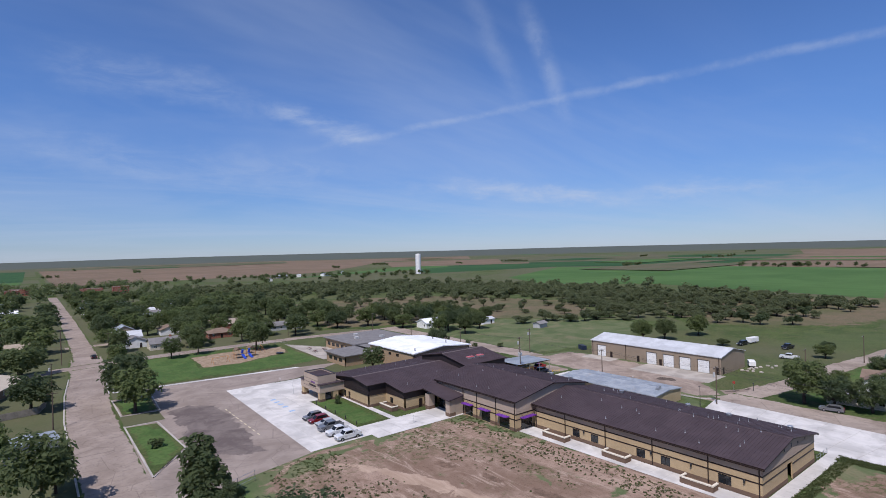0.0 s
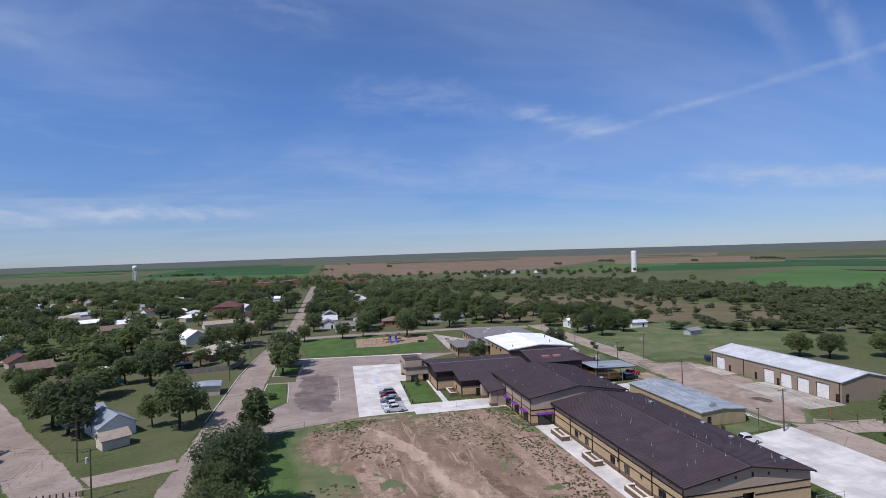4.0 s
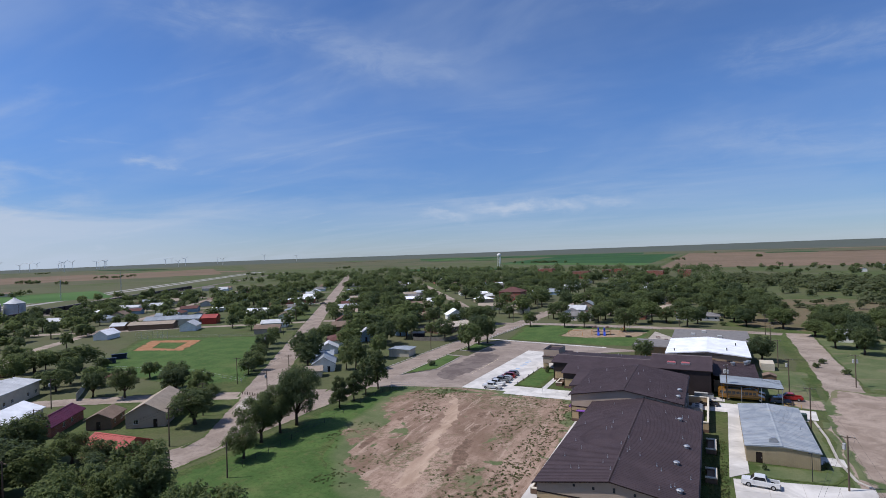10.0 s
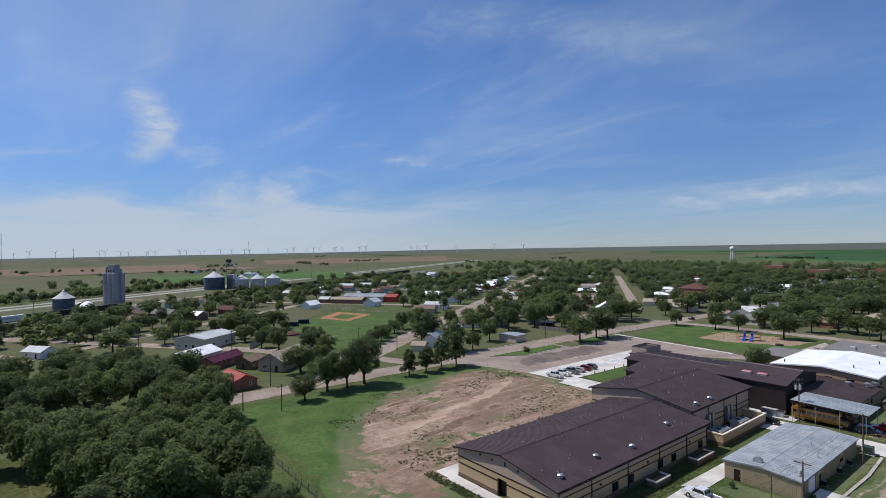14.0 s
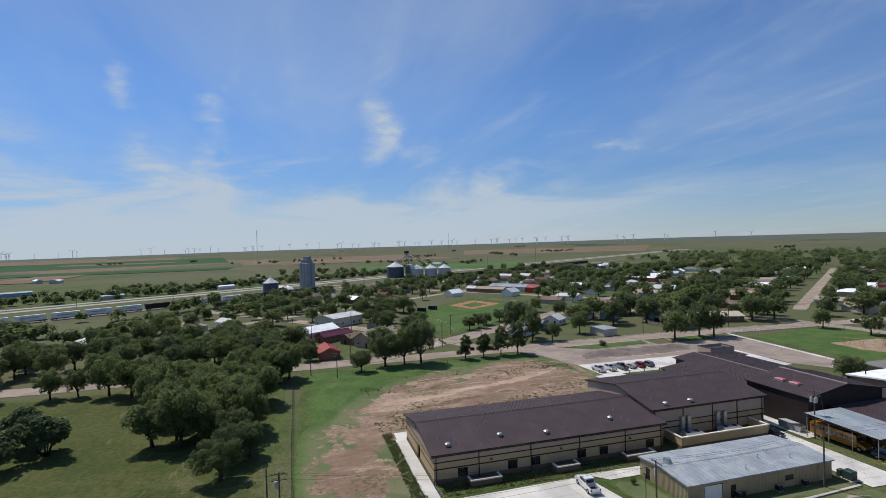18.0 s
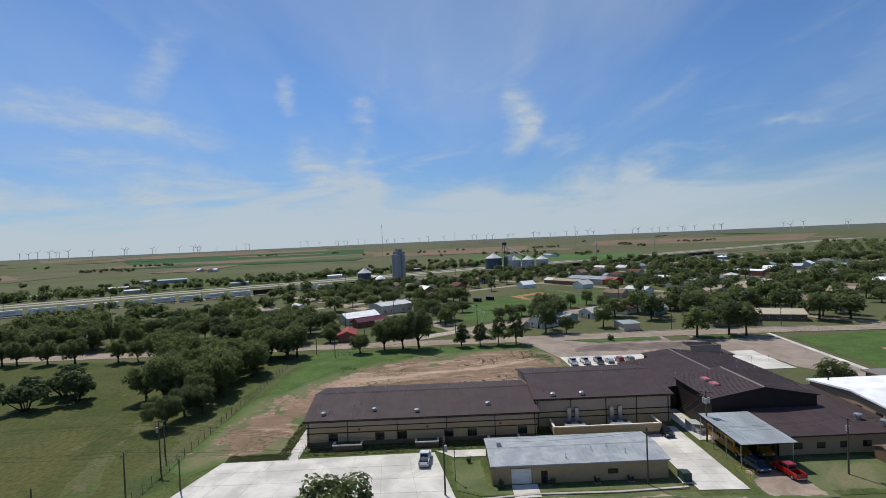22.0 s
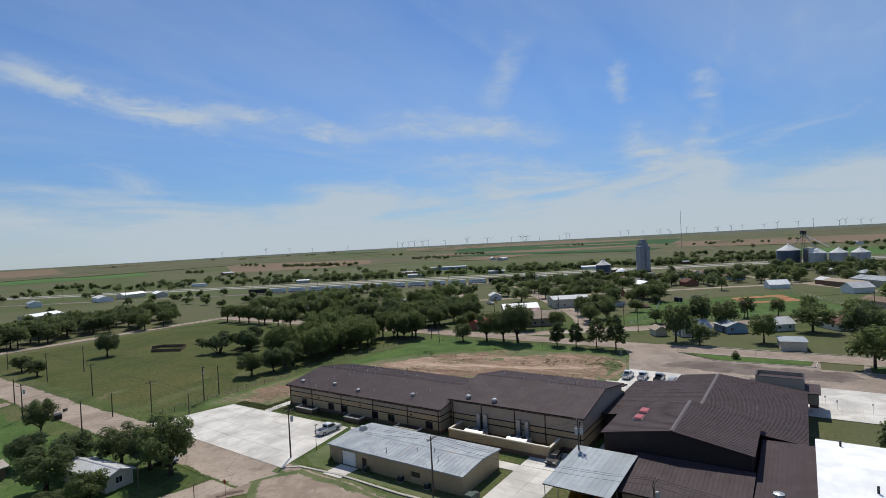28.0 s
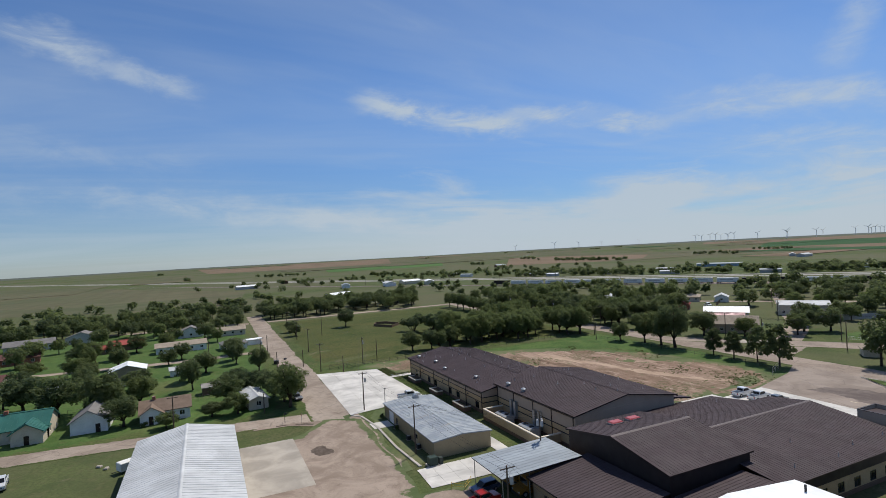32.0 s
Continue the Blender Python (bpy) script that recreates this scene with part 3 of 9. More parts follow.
MAT = {
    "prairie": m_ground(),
    "dirt": m_patch("bare_dirt", dirt_color), "dirt_in_lawn": m_patch("bare_dirt_in_lawn", dirt_color, weedy_color, 2.6), "track": m_patch("wheel_track", track_color, dirt_color), "rut": m_patch("dark_rut", rut_color, dirt_color), "lawn": m_patch("lawn", lawn_color), "dry_lawn": m_patch("dry_lawn", dry_lawn_color), "meadow": m_patch("meadow", meadow_color),
    "clay": m_patch("infield_clay", clay_color), "mulch": m_patch("play_mulch", mulch_color), "bare": m_patch("bare_pasture", bare_color),
    "street": m_patch("street_in_grass", street_color((0.245, 0.196, 0.162), (0.325, 0.266, 0.224))),
    "lane": m_patch("dusty_lane_in_grass", street_color((0.25, 0.20, 0.162), (0.345, 0.285, 0.236)), None, 1.2),
    "road": m_road("worn_street", (0.235, 0.19, 0.16), (0.315, 0.26, 0.222)),
    "dirt_road": m_road("gravel_road", (0.235, 0.192, 0.158), (0.325, 0.272, 0.228), 0.5),
    "asphalt": m_road("old_asphalt", (0.13, 0.105, 0.095), (0.20, 0.165, 0.148), 0.5),
    "highway": m_road("highway_surface", (0.28, 0.27, 0.25), (0.36, 0.34, 0.31), 0.2),
    "grass_in_dirt": m_patch("grass_in_dirt", dry_lawn_color, dirt_color),
    "yard": m_patch("dusty_yard", yard_color, dry_lawn_color),
    "wet_patch": m_patch("damp_mud", mud_color, yard_color),
    "wet": plain("puddle_mud", (0.06, 0.048, 0.038), 0.25, 0, 0.3, 1.5, 0.2, 0.5),
    "concrete": m_concrete("new_concrete", (0.66, 0.63, 0.59), 0.32),
    "old_concrete": m_concrete("old_concrete", (0.46, 0.41, 0.35), 0.35),
    "kerb": m_concrete("kerb_concrete", (0.50, 0.46, 0.41), 0.3),
    "green_field": m_field("irrigated_field", (0.060, 0.118, 0.036), (0.084, 0.150, 0.048), 0.25, 8),
    "dark_field": m_field("dark_crop_field", (0.03, 0.075, 0.03), (0.045, 0.095, 0.035), 0.2, 4),
    "tan_field": m_field("stubble_field", (0.19, 0.135, 0.095), (0.15, 0.115, 0.075), 0.15, 3),
    "dry_field": m_field("dry_range", (0.120, 0.110, 0.066), (0.085, 0.096, 0.050), 0.1, 20),
    "brown_roof": m_metal_roof("brown_standing_seam", (0.068, 0.050, 0.055), 0.68, 0.0, 0.12, 0.13),
    "brown_trim": plain("brown_trim", (0.030, 0.020, 0.018), 0.45, 0.2, 0.12),
    "dark_panel": m_metal_roof("dark_wall_panel", (0.030, 0.022, 0.022), 0.55, 0.1, 0.2),
    "white_roof": m_metal_roof("white_membrane", (0.86, 0.87, 0.88), 0.5, 0.0, 0.05),
    "galv": m_metal_roof("galvanised_sheet", (0.31, 0.345, 0.38), 0.62, 0.10, 0.34, 0.22),
    "barn_roof": m_metal_roof("light_galvalume", (0.53, 0.54, 0.55), 0.7, 0.05, 0.05, 0.18),
    "shed_galv": m_old_sheet("old_shed_sheet"),
    "brown_cap": plain("brown_ridge_cap", (0.135, 0.108, 0.105), 0.5, 0.1, 0.12),
    "car_glass": plain("car_glass", (0.012, 0.014, 0.017), 0.12, 0, 0.05),
    "asphalt_in_road": m_patch("asphalt_in_road", asphalt_color, road_color),
    "rust_galv": m_metal_roof("weathered_sheet", (0.36, 0.33, 0.30), 0.5, 0.3, 0.4),
    "tan_block": m_brick("tan_block", (0.47, 0.35, 0.205), (0.43, 0.315, 0.18), (0.36, 0.28, 0.18), 0.41, 0.205),
    "brown_block": m_brick("brown_block", (0.175, 0.115, 0.08), (0.15, 0.095, 0.066), (0.13, 0.10, 0.08), 0.41, 0.205),
    "old_brick": m_brick("old_tan_brick", (0.38, 0.26, 0.15), (0.32, 0.21, 0.12), (0.34, 0.28, 0.21), 0.22, 0.075),
    "red_brick": m_brick("red_brick", (0.30, 0.10, 0.065), (0.24, 0.08, 0.05), (0.30, 0.22, 0.18), 0.22, 0.075),
    "stucco": plain("taupe_stucco", (0.40, 0.315, 0.245), 0.9, 0, 0.10, 9, 0.4, 0.2, 0.2),
    "cap": plain("cream_cap", (0.66, 0.60, 0.49), 0.8, 0, 0.12, 5, 0.6),
    "tan_sheet": plain("tan_ribbed_sheet", (0.38, 0.305, 0.19), 0.5, 0.1, 0.12, 3, 0.4),
    "barn_sheet": plain("brown_tan_sheet", (0.30, 0.235, 0.17), 0.5, 0.1, 0.12, 3, 0.4),
    "white_paint": plain("white_paint", (0.74, 0.73, 0.70), 0.55, 0, 0.14, 4, 0.5),
    "grey_paint": plain("grey_paint", (0.42, 0.42, 0.41), 0.6, 0, 0.16, 4, 0.5),
    "cream_paint": plain("cream_paint", (0.55, 0.49, 0.39), 0.65, 0, 0.16, 4, 0.5),
    "blue_paint": plain("blue_paint", (0.25, 0.36, 0.46), 0.6, 0, 0.16, 4, 0.5),
    "brown_paint": plain("brown_paint", (0.16, 0.105, 0.07), 0.65, 0, 0.2, 4, 0.5),
    "red_paint": plain("red_paint", (0.40, 0.045, 0.03), 0.5, 0, 0.2, 3, 0.4),
    "yellow_paint": plain("yellow_paint", (0.62, 0.38, 0.03), 0.45, 0, 0.15, 4, 0.5),
    "stripe": plain("road_stripe", (0.58, 0.50, 0.34), 0.8, 0, 0.3, 6, 2),
    "purple": plain("purple_paint", (0.16, 0.045, 0.30), 0.4, 0.1, 0.12, 5, 1),
    "bay_blue": plain("faded_bay_blue", (0.30, 0.42, 0.58), 0.8, 0, 0.3, 6, 2),
    "navy_paint": plain("navy_paint", (0.028, 0.042, 0.085), 0.5, 0.1, 0.15, 5, 1),
    "blue_plastic": plain("blue_plastic", (0.03, 0.07, 0.42), 0.35, 0, 0.1, 5, 1),
    "orange_plastic": plain("orange_plastic", (0.50, 0.20, 0.04), 0.4, 0, 0.1, 5, 1),
    "shingle_grey": plain("grey_shingle", (0.19, 0.18, 0.175), 0.9, 0, 0.25, 3.5, 0.5, 0.15, 0.4),
    "shingle_brown": plain("brown_shingle", (0.20, 0.145, 0.11), 0.9, 0, 0.25, 3.5, 0.5, 0.15, 0.4),
    "shingle_tan": plain("tan_shingle", (0.34, 0.28, 0.22), 0.9, 0, 0.22, 3.5, 0.5, 0.15, 0.4),
    "shingle_cream": plain("cream_shingle", (0.46, 0.40, 0.32), 0.9, 0, 0.15, 3.5, 0.5, 0.15, 0.3),
    "shingle_red": plain("red_shingle", (0.125, 0.062, 0.055), 0.9, 0, 0.22, 3.5, 0.5, 0.15, 0.4),
    "red_metal": m_metal_roof("red_sheet_roof", (0.36, 0.07, 0.055), 0.55, 0.05),
    "green_metal": m_metal_roof("green_sheet_roof", (0.045, 0.16, 0.13), 0.4, 0.15),
    "maroon_metal": m_metal_roof("maroon_sheet_roof", (0.12, 0.025, 0.05), 0.45, 0.15),
    "skylight": plain("red_skylight", (0.42, 0.10, 0.10), 0.3, 0, 0.15, 5, 2),
    "silo": plain("silo_concrete", (0.31, 0.315, 0.325), 0.85, 0, 0.22, 0.6, 0.08),
    "bin": plain("galvanised_bin", (0.40, 0.415, 0.43), 0.5, 0.3, 0.2, 1.5, 0.2),
    "dark_steel": plain("dark_steel", (0.045, 0.045, 0.047), 0.5, 0.5, 0.25, 6, 1),
    "steel": plain("galvanised_steel", (0.42, 0.43, 0.44), 0.4, 0.7, 0.18, 6, 1),
    "pole_wood": plain("weathered_pole_wood", (0.115, 0.085, 0.062), 0.9, 0, 0.3, 5, 0.6),
    "grey_wood": plain("grey_fence_wood", (0.26, 0.23, 0.19), 0.9, 0, 0.3, 5, 0.6),
    "wire": plain("cable", (0.03, 0.03, 0.03), 0.6, 0.2, 0.1),
    "bark": plain("bark", (0.075, 0.055, 0.042), 0.95, 0, 0.35, 4, 1, 0.1, 0.6),
    "leaf": m_leaf("elm_leaf", (0.076, 0.106, 0.046), (0.140, 0.172, 0.080)),
    "leaf_b": m_leaf("ash_leaf", (0.054, 0.082, 0.044), (0.104, 0.138, 0.074)),
    "leaf_c": m_leaf("cottonwood_leaf", (0.098, 0.134, 0.050), (0.172, 0.210, 0.086)),
    "leaf_light": m_leaf("light_leaf", (0.075, 0.14, 0.028), (0.13, 0.20, 0.045)),
    "leaf_dark": m_leaf("juniper_leaf", (0.062, 0.088, 0.042), (0.110, 0.142, 0.066)),
    "leaf_grey": m_leaf("mesquite_leaf", (0.100, 0.126, 0.068), (0.165, 0.192, 0.104), 0.08),
    "weed": m_leaf("weed_leaf", (0.060, 0.082, 0.030), (0.115, 0.130, 0.055), 0.3),
    "glass": m_glass("window_glass"),
    "tyre": plain("tyre_rubber", (0.02, 0.02, 0.02), 0.85, 0, 0.2),
    "rim": plain("alloy_rim", (0.45, 0.45, 0.46), 0.3, 0.8, 0.1),
    "lamp_red": plain("tail_lamp", (0.35, 0.02, 0.02), 0.25, 0, 0.1),
    "lamp_clear": plain("head_lamp", (0.65, 0.66, 0.68), 0.15, 0.1, 0.1),
}


def car_paint(name, c):
    n = Nodes(name)
    m = n.done(n.mix(n.ramp(n.noise(1.5, 4), 0.4, 0.7), scaled(c, 0.9), c), 0.28, 0.15, 0.5)
    n.bsdf.inputs["Coat Weight"].default_value = 0.6
    return m


for key, c in (("car_white", (0.78, 0.78, 0.77)), ("car_red", (0.22, 0.012, 0.014)), ("car_grey", (0.17, 0.175, 0.18)), ("car_silver", (0.45, 0.46, 0.47)),
               ("car_black", (0.012, 0.012, 0.014)), ("car_blue", (0.03, 0.06, 0.13)), ("car_bright_red", (0.42, 0.015, 0.012)), ("bus_yellow", (0.34, 0.150, 0.012))):
    MAT[key] = car_paint(key, c)

# ---- mesh helpers ----
from mathutils.geometry import delaunay_2d_cdt



class Shape:
    """Gathers vertices and faces, then becomes one mesh."""

    def __init__(self):
        self.v, self.f = [], []

    def add(self, vs, fs):
        o = len(self.v)
        self.v += [tuple(p) for p in vs]
        self.f += [tuple(i + o for i in q) for q in fs]
        return self

    def box(self, x0, x1, y0, y1, z0, z1):
        return self.add([(x0, y0, z0), (x1, y0, z0), (x1, y1, z0), (x0, y1, z0), (x0, y0, z1), (x1, y0, z1), (x1, y1, z1), (x0, y1, z1)],
                        [(3, 2, 1, 0), (4, 5, 6, 7), (0, 1, 5, 4), (1, 2, 6, 5), (2, 3, 7, 6), (3, 0, 4, 7)])

    def bevel_box(self, x0, x1, y0, y1, z0, z1, b):
        """A box with its upper edges worn away."""
        lo = [(x0, y0, z0), (x1, y0, z0), (x1, y1, z0), (x0, y1, z0)]
        mid = [(x, y, z1 - b) for x, y, _ in lo]
        hi = [(x0 + b, y0 + b, z1), (x1 - b, y0 + b, z1), (x1 - b, y1 - b, z1), (x0 + b, y1 - b, z1)]
        fs = [(3, 2, 1, 0), (8, 9, 10, 11)]
        for i in range(4):
            j = (i + 1) % 4
            fs += [(i, j, 4 + j, 4 + i), (4 + i, 4 + j, 8 + j, 8 + i)]
        return self.add(lo + mid + hi, fs)

    def prism(self, pts, z0, z1):
        """An upright prism over a plan, counter-clockwise."""
        n = len(pts)
        area = sum(pts[i][0] * pts[(i + 1) % n][1] - pts[(i + 1) % n][0] * pts[i][1] for i in range(n))
        if area < 0:
            pts = pts[::-1]
        return self.add([(x, y, z0) for x, y in pts] + [(x, y, z1) for x, y in pts],
                        [tuple(range(n - 1, -1, -1)), tuple(range(n, 2 * n))] + [(i, (i + 1) % n, n + (i + 1) % n, n + i) for i in range(n)])

    def profile(self, pts, axis, a, b):
        """A side view (u, z) pushed along x or y from a to b."""
        n = len(pts)
        put = (lambda u, z, s: (u, s, z)) if axis == "y" else (lambda u, z, s: (s, u, z))
        vs = [put(u, z, a) for u, z in pts] + [put(u, z, b) for u, z in pts]
        fs = [tuple(range(n)), tuple(range(2 * n - 1, n - 1, -1))] + [(i, n + i, n + (i + 1) % n, (i + 1) % n) for i in range(n)]
        if axis == "x":
            fs = [q[::-1] for q in fs]
        return self.add(vs, fs)

    def tube(self, p, q, r0, r1=None, n=8, caps=True):
        p, q = Vector(p), Vector(q)
        r1 = r0 if r1 is None else r1
        d = (q - p).normalized()
        a = d.orthogonal().normalized()
        b = d.cross(a)
        vs = []
        for c, r in ((p, r0), (q, r1)):
            vs += [c + (a * math.cos(t) + b * math.sin(t)) * r for t in (2 * math.pi * i / n for i in range(n))]
        fs = [(i, (i + 1) % n, n + (i + 1) % n, n + i) for i in range(n)]
        if caps:
            fs += [tuple(range(n - 1, -1, -1)), tuple(range(n, 2 * n))]
        return self.add(vs, fs)

    def lathe(self, rings, n=16, cx=0, cy=0):
        """Rings of (radius, height) round an upright axis."""
        vs, fs = [], []
        for r, z in rings:
            vs += [(cx + r * math.cos(2 * math.pi * i / n), cy + r * math.sin(2 * math.pi * i / n), z) for i in range(n)]
        for k in range(len(rings) - 1):
            fs += [(k * n + i, k * n + (i + 1) % n, (k + 1) * n + (i + 1) % n, (k + 1) * n + i) for i in range(n)]
        fs += [tuple(range(n - 1, -1, -1)), tuple((len(rings) - 1) * n + i for i in range(n))]
        return self.add(vs, fs)

    def slab(self, pts, t):
        """A sloping plate: its upper outline, and a thickness straight down."""
        n = len(pts)
        return self.add(list(pts) + [(x, y, z - t) for x, y, z in pts],
                        [tuple(range(n)), tuple(range(2 * n - 1, n - 1, -1))] + [(i, n + i, n + (i + 1) % n, (i + 1) % n) for i in range(n)])

    def mesh(self, name, smooth=False):
        me = bpy.data.meshes.new(name)
        me.from_pydata(self.v, [], self.f)
        if smooth:
            me.shade_smooth()
        return me


def part(name, shape, material, parent, label="", m=None, smooth=False):
    me = shape if isinstance(shape, bpy.types.Mesh) else shape.mesh(name, smooth)
    if not me.materials:
        me.materials.append(MAT[material] if isinstance(material, str) else material)
    ob = new(name, me)
    ob.parent = parent
    if m is not None:
        ob.matrix_basis = m
    return tagged(ob, label) if label else ob


def thing(name, m, label, category, group="", kind=""):
    ob = new(name)
    ob.empty_display_size = 0.5
    ob.matrix_basis = m
    return tagged(ob, label, category, group, kind)


def solo(name, shape, material, label, category, kind="", m=None, smooth=False, group=""):
    ob = part(name, shape, material, None, "", m, smooth)
    return tagged(ob, label, category, group, kind)


def flat(name, pts, z, material, label, category="ground", t=0.0):
    """A level piece of ground cover."""
    s = Shape()
    n = len(pts)
    area = sum(pts[i][0] * pts[(i + 1) % n][1] - pts[(i + 1) % n][0] * pts[i][1] for i in range(n))
    pts = pts if area > 0 else pts[::-1]
    if t:
        s.prism(pts, z - t, z)
    else:
        s.add([(x, y, z) for x, y in pts], [tuple(range(n))])
    return solo(name, s, material, label, category, "structure")


def ragged(name, pts, z, material, inset, label, step=4.0, wob=1.0, category="ground"):
    """A patch with an uneven outline; 'inside' runs from 0 at its rim to 1 at the inset."""
    n = len(pts)
    area = sum(pts[i][0] * pts[(i + 1) % n][1] - pts[(i + 1) % n][0] * pts[i][1] for i in range(n))
    pts = pts if area > 0 else pts[::-1]
    ring = []
    for i in range(n):
        a, b = Vector(pts[i]).to_2d(), Vector(pts[(i + 1) % n]).to_2d()
        k = max(1, int((b - a).length / step))
        d = (b - a) / k
        nn = Vector((d.y, -d.x)).normalized()
        for j in range(k):
            p = a + d * j
            w = noise.noise((p.x * 0.13, p.y * 0.13, z * 50)) * wob * 1.6
            ring.append(p + nn * w)
    m = len(ring)
    # fill: rim, an even lattice within it, and a clean triangulation of both
    lo = (min(p.x for p in ring), min(p.y for p in ring))
    hi = (max(p.x for p in ring), max(p.y for p in ring))
    g = max(step, inset * 0.5, math.sqrt((hi[0] - lo[0]) * (hi[1] - lo[1]) / 2500))
    R = np.array([(p.x, p.y) for p in ring])
    S = np.roll(R, -1, axis=0)

    def depth(x, y):
        d = S - R
        t = np.clip(((x - R[:, 0]) * d[:, 0] + (y - R[:, 1]) * d[:, 1]) / (d ** 2).sum(axis=1), 0, 1)
        r = np.sqrt((x - R[:, 0] - t * d[:, 0]) ** 2 + (y - R[:, 1] - t * d[:, 1]) ** 2).min()
        up = (R[:, 1] > y) != (S[:, 1] > y)
        cut = np.where(up, (S[:, 0] - R[:, 0]) * (y - R[:, 1]) / np.where(S[:, 1] == R[:, 1], 1, S[:, 1] - R[:, 1]) + R[:, 0], -1e9)
        return r if ((x < cut) & up).sum() % 2 else -r

    pv = list(ring)
    y = lo[1]
    while y < hi[1]:
        x = lo[0]
        while x < hi[0]:
            if depth(x, y) > g * 0.45:
                pv.append(Vector((x, y)))
            x += g
        y += g
    out = delaunay_2d_cdt(pv, [(i, (i + 1) % m) for i in range(m)], [], 0, 1e-4)
    vv, ff = out[0], out[2]
    ff = [q for q in ff if depth(sum(vv[i].x for i in q) / 3, sum(vv[i].y for i in q) / 3) > 0]
    s = Shape().add([(p.x, p.y, z) for p in vv], ff)
    val = [max(0.0, min(1.0, depth(p.x, p.y) / inset)) for p in vv]
    me = s.mesh(name)
    at = me.attributes.new("inside", "FLOAT", "POINT")
    at.data.foreach_set("value", val)
    return solo(name, me, material, label, category, "structure")


def band_line(pts, w):
    """The outline of a strip of width w along a line."""
    left, right = [], []
    for i, p in enumerate(pts):
        a, b = Vector(pts[max(0, i - 1)]), Vector(pts[min(len(pts) - 1, i + 1)])
        d = (b - a).normalized()
        nn = Vector((-d.y, d.x)) * (w / 2)
        left.append((p[0] + nn.x, p[1] + nn.y))
        right.append((p[0] - nn.x, p[1] - nn.y))
    return left, right


def strip(name, pts, w, z, material, label, category="road"):
    l, r = band_line(pts, w)
    s = Shape()
    n = len(pts)
    s.add([(x, y, z) for x, y in l + r], [(i, n + i, n + i + 1, i + 1) for i in range(n - 1)])
    return solo(name, s, material, label, category, "structure")


def frayed(name, pts, w, z, material, label, fray=1.3, category="road"):
    """A street whose surface thins out raggedly into the verge on both sides."""
    way, far = [], 5.0
    for p, q in zip(pts, pts[1:]):
        a, b = Vector(p), Vector(q)
        k = max(1, int((b - a).length / far))
        way += [a.lerp(b, i / k) for i in range(k)]
    way.append(Vector(pts[-1]))
    s, val, n = Shape(), [], len(way)
    for i, p in enumerate(way):
        d = (way[min(n - 1, i + 1)] - way[max(0, i - 1)]).normalized()
        nn = Vector((-d.y, d.x))
        for side, inner in ((1, 0.0), (1, 1.0), (-1, 1.0), (-1, 0.0)):
            o = w / 2 + (fray * 0.5 if not inner else -fray * 0.5)
            o += 0.45 * noise.noise((p.x * 0.09, p.y * 0.09, side * 7.3))
            s.v.append((p.x + nn.x * o * side, p.y + nn.y * o * side, z))
            val.append(inner)
    for i in range(n - 1):
        s.f += [(4 * i + k, 4 * i + k + 1, 4 * i + k + 5, 4 * i + k + 4) for k in range(3)]
    me = s.mesh(name)
    me.attributes.new("inside", "FLOAT", "POINT").data.foreach_set("value", val)
    return solo(name, me, material, label, category, "structure")


def kerb_run(name, pts, label="weathered concrete kerb along the street", w=0.35, h=0.16):
    l, r = band_line(pts, w)
    s = Shape()
    n = len(pts)
    vs = [(x, y, 0) for x, y in l] + [(x, y, 0) for x, y in r] + [(x, y, h) for x, y in l] + [(x, y, h) for x, y in r]
    fs = []
    for i in range(n - 1):
        fs += [(2 * n + i, 3 * n + i, 3 * n + i + 1, 2 * n + i + 1), (i + 1, i, 2 * n + i, 2 * n + i + 1)[::-1], (n + i, n + i + 1, 3 * n + i + 1, 3 * n + i)]
    fs += [(0, n, 3 * n, 2 * n), (n - 1, 3 * n - 1, 4 * n - 1, 2 * n - 1)]
    s.add(vs, fs)
    return solo(name, s, "kerb", label, "kerb", "structure")


# ---- ground, roads and fields ----
GX, GY = 100, 50


def far_height(r, a):
    """The plain is level as far as the fields reach; past them it swells towards the north-east and falls away to the south-west."""
    if r < 3300:
        return 0.0
    swell = 10 + 20 * math.cos(a - 1.1) + 10 * max(0.0, math.cos(a - 0.6)) ** 2 + noise.noise((math.cos(a) * 2.5, math.sin(a) * 2.5, r * 0.001)) * 7
    return swell * ((r - 3300) / 1560) ** 1.2


def ground_sheet():
    s = Shape()
    rings = [0.5, 60, 150, 300, 600, 1200, 2000, 3300, 3700, 4200, 4860]
    n = 96
    for r in rings:
        for i in range(n):
            a = 2 * math.pi * i / n
            s.v.append((GX + r * math.cos(a), GY + r * math.sin(a), -0.03 + far_height(r, a)))
    for k in range(len(rings) - 1):
        s.f += [(k * n + i, (k + 1) * n + i, (k + 1) * n + (i + 1) % n, k * n + (i + 1) % n) for i in range(n)]
    s.f.append(tuple(range(n)))
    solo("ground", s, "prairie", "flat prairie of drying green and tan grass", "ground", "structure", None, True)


ground_sheet()

# far fields, laid over the prairie
flat("field", [(528, 528), (455, 402), (509, 295), (455, 99), (930, 190), (950, 446), (842, 701)], 0.06, "green_field", "bright green irrigated crop circle beyond the creek", "field")
flat("field", [(560, 760), (860, 730), (1000, 460), (1900, 620), (1700, 1500), (900, 1400)], 0.05, "dark_field", "dark green crop field in the distance", "field")
flat("field", [(470, 92), (930, 183), (1900, 380), (1900, 600), (1000, 450), (960, 440), (940, 190)], 0.04, "tan_field", "reddish tan stubble field with plough rows", "field")
flat("field", [(470, 80), (2800, 300), (2800, 900), (1900, 600), (1900, 390)], 0.04, "tan_field", "reddish tan stubble field with plough rows", "field")
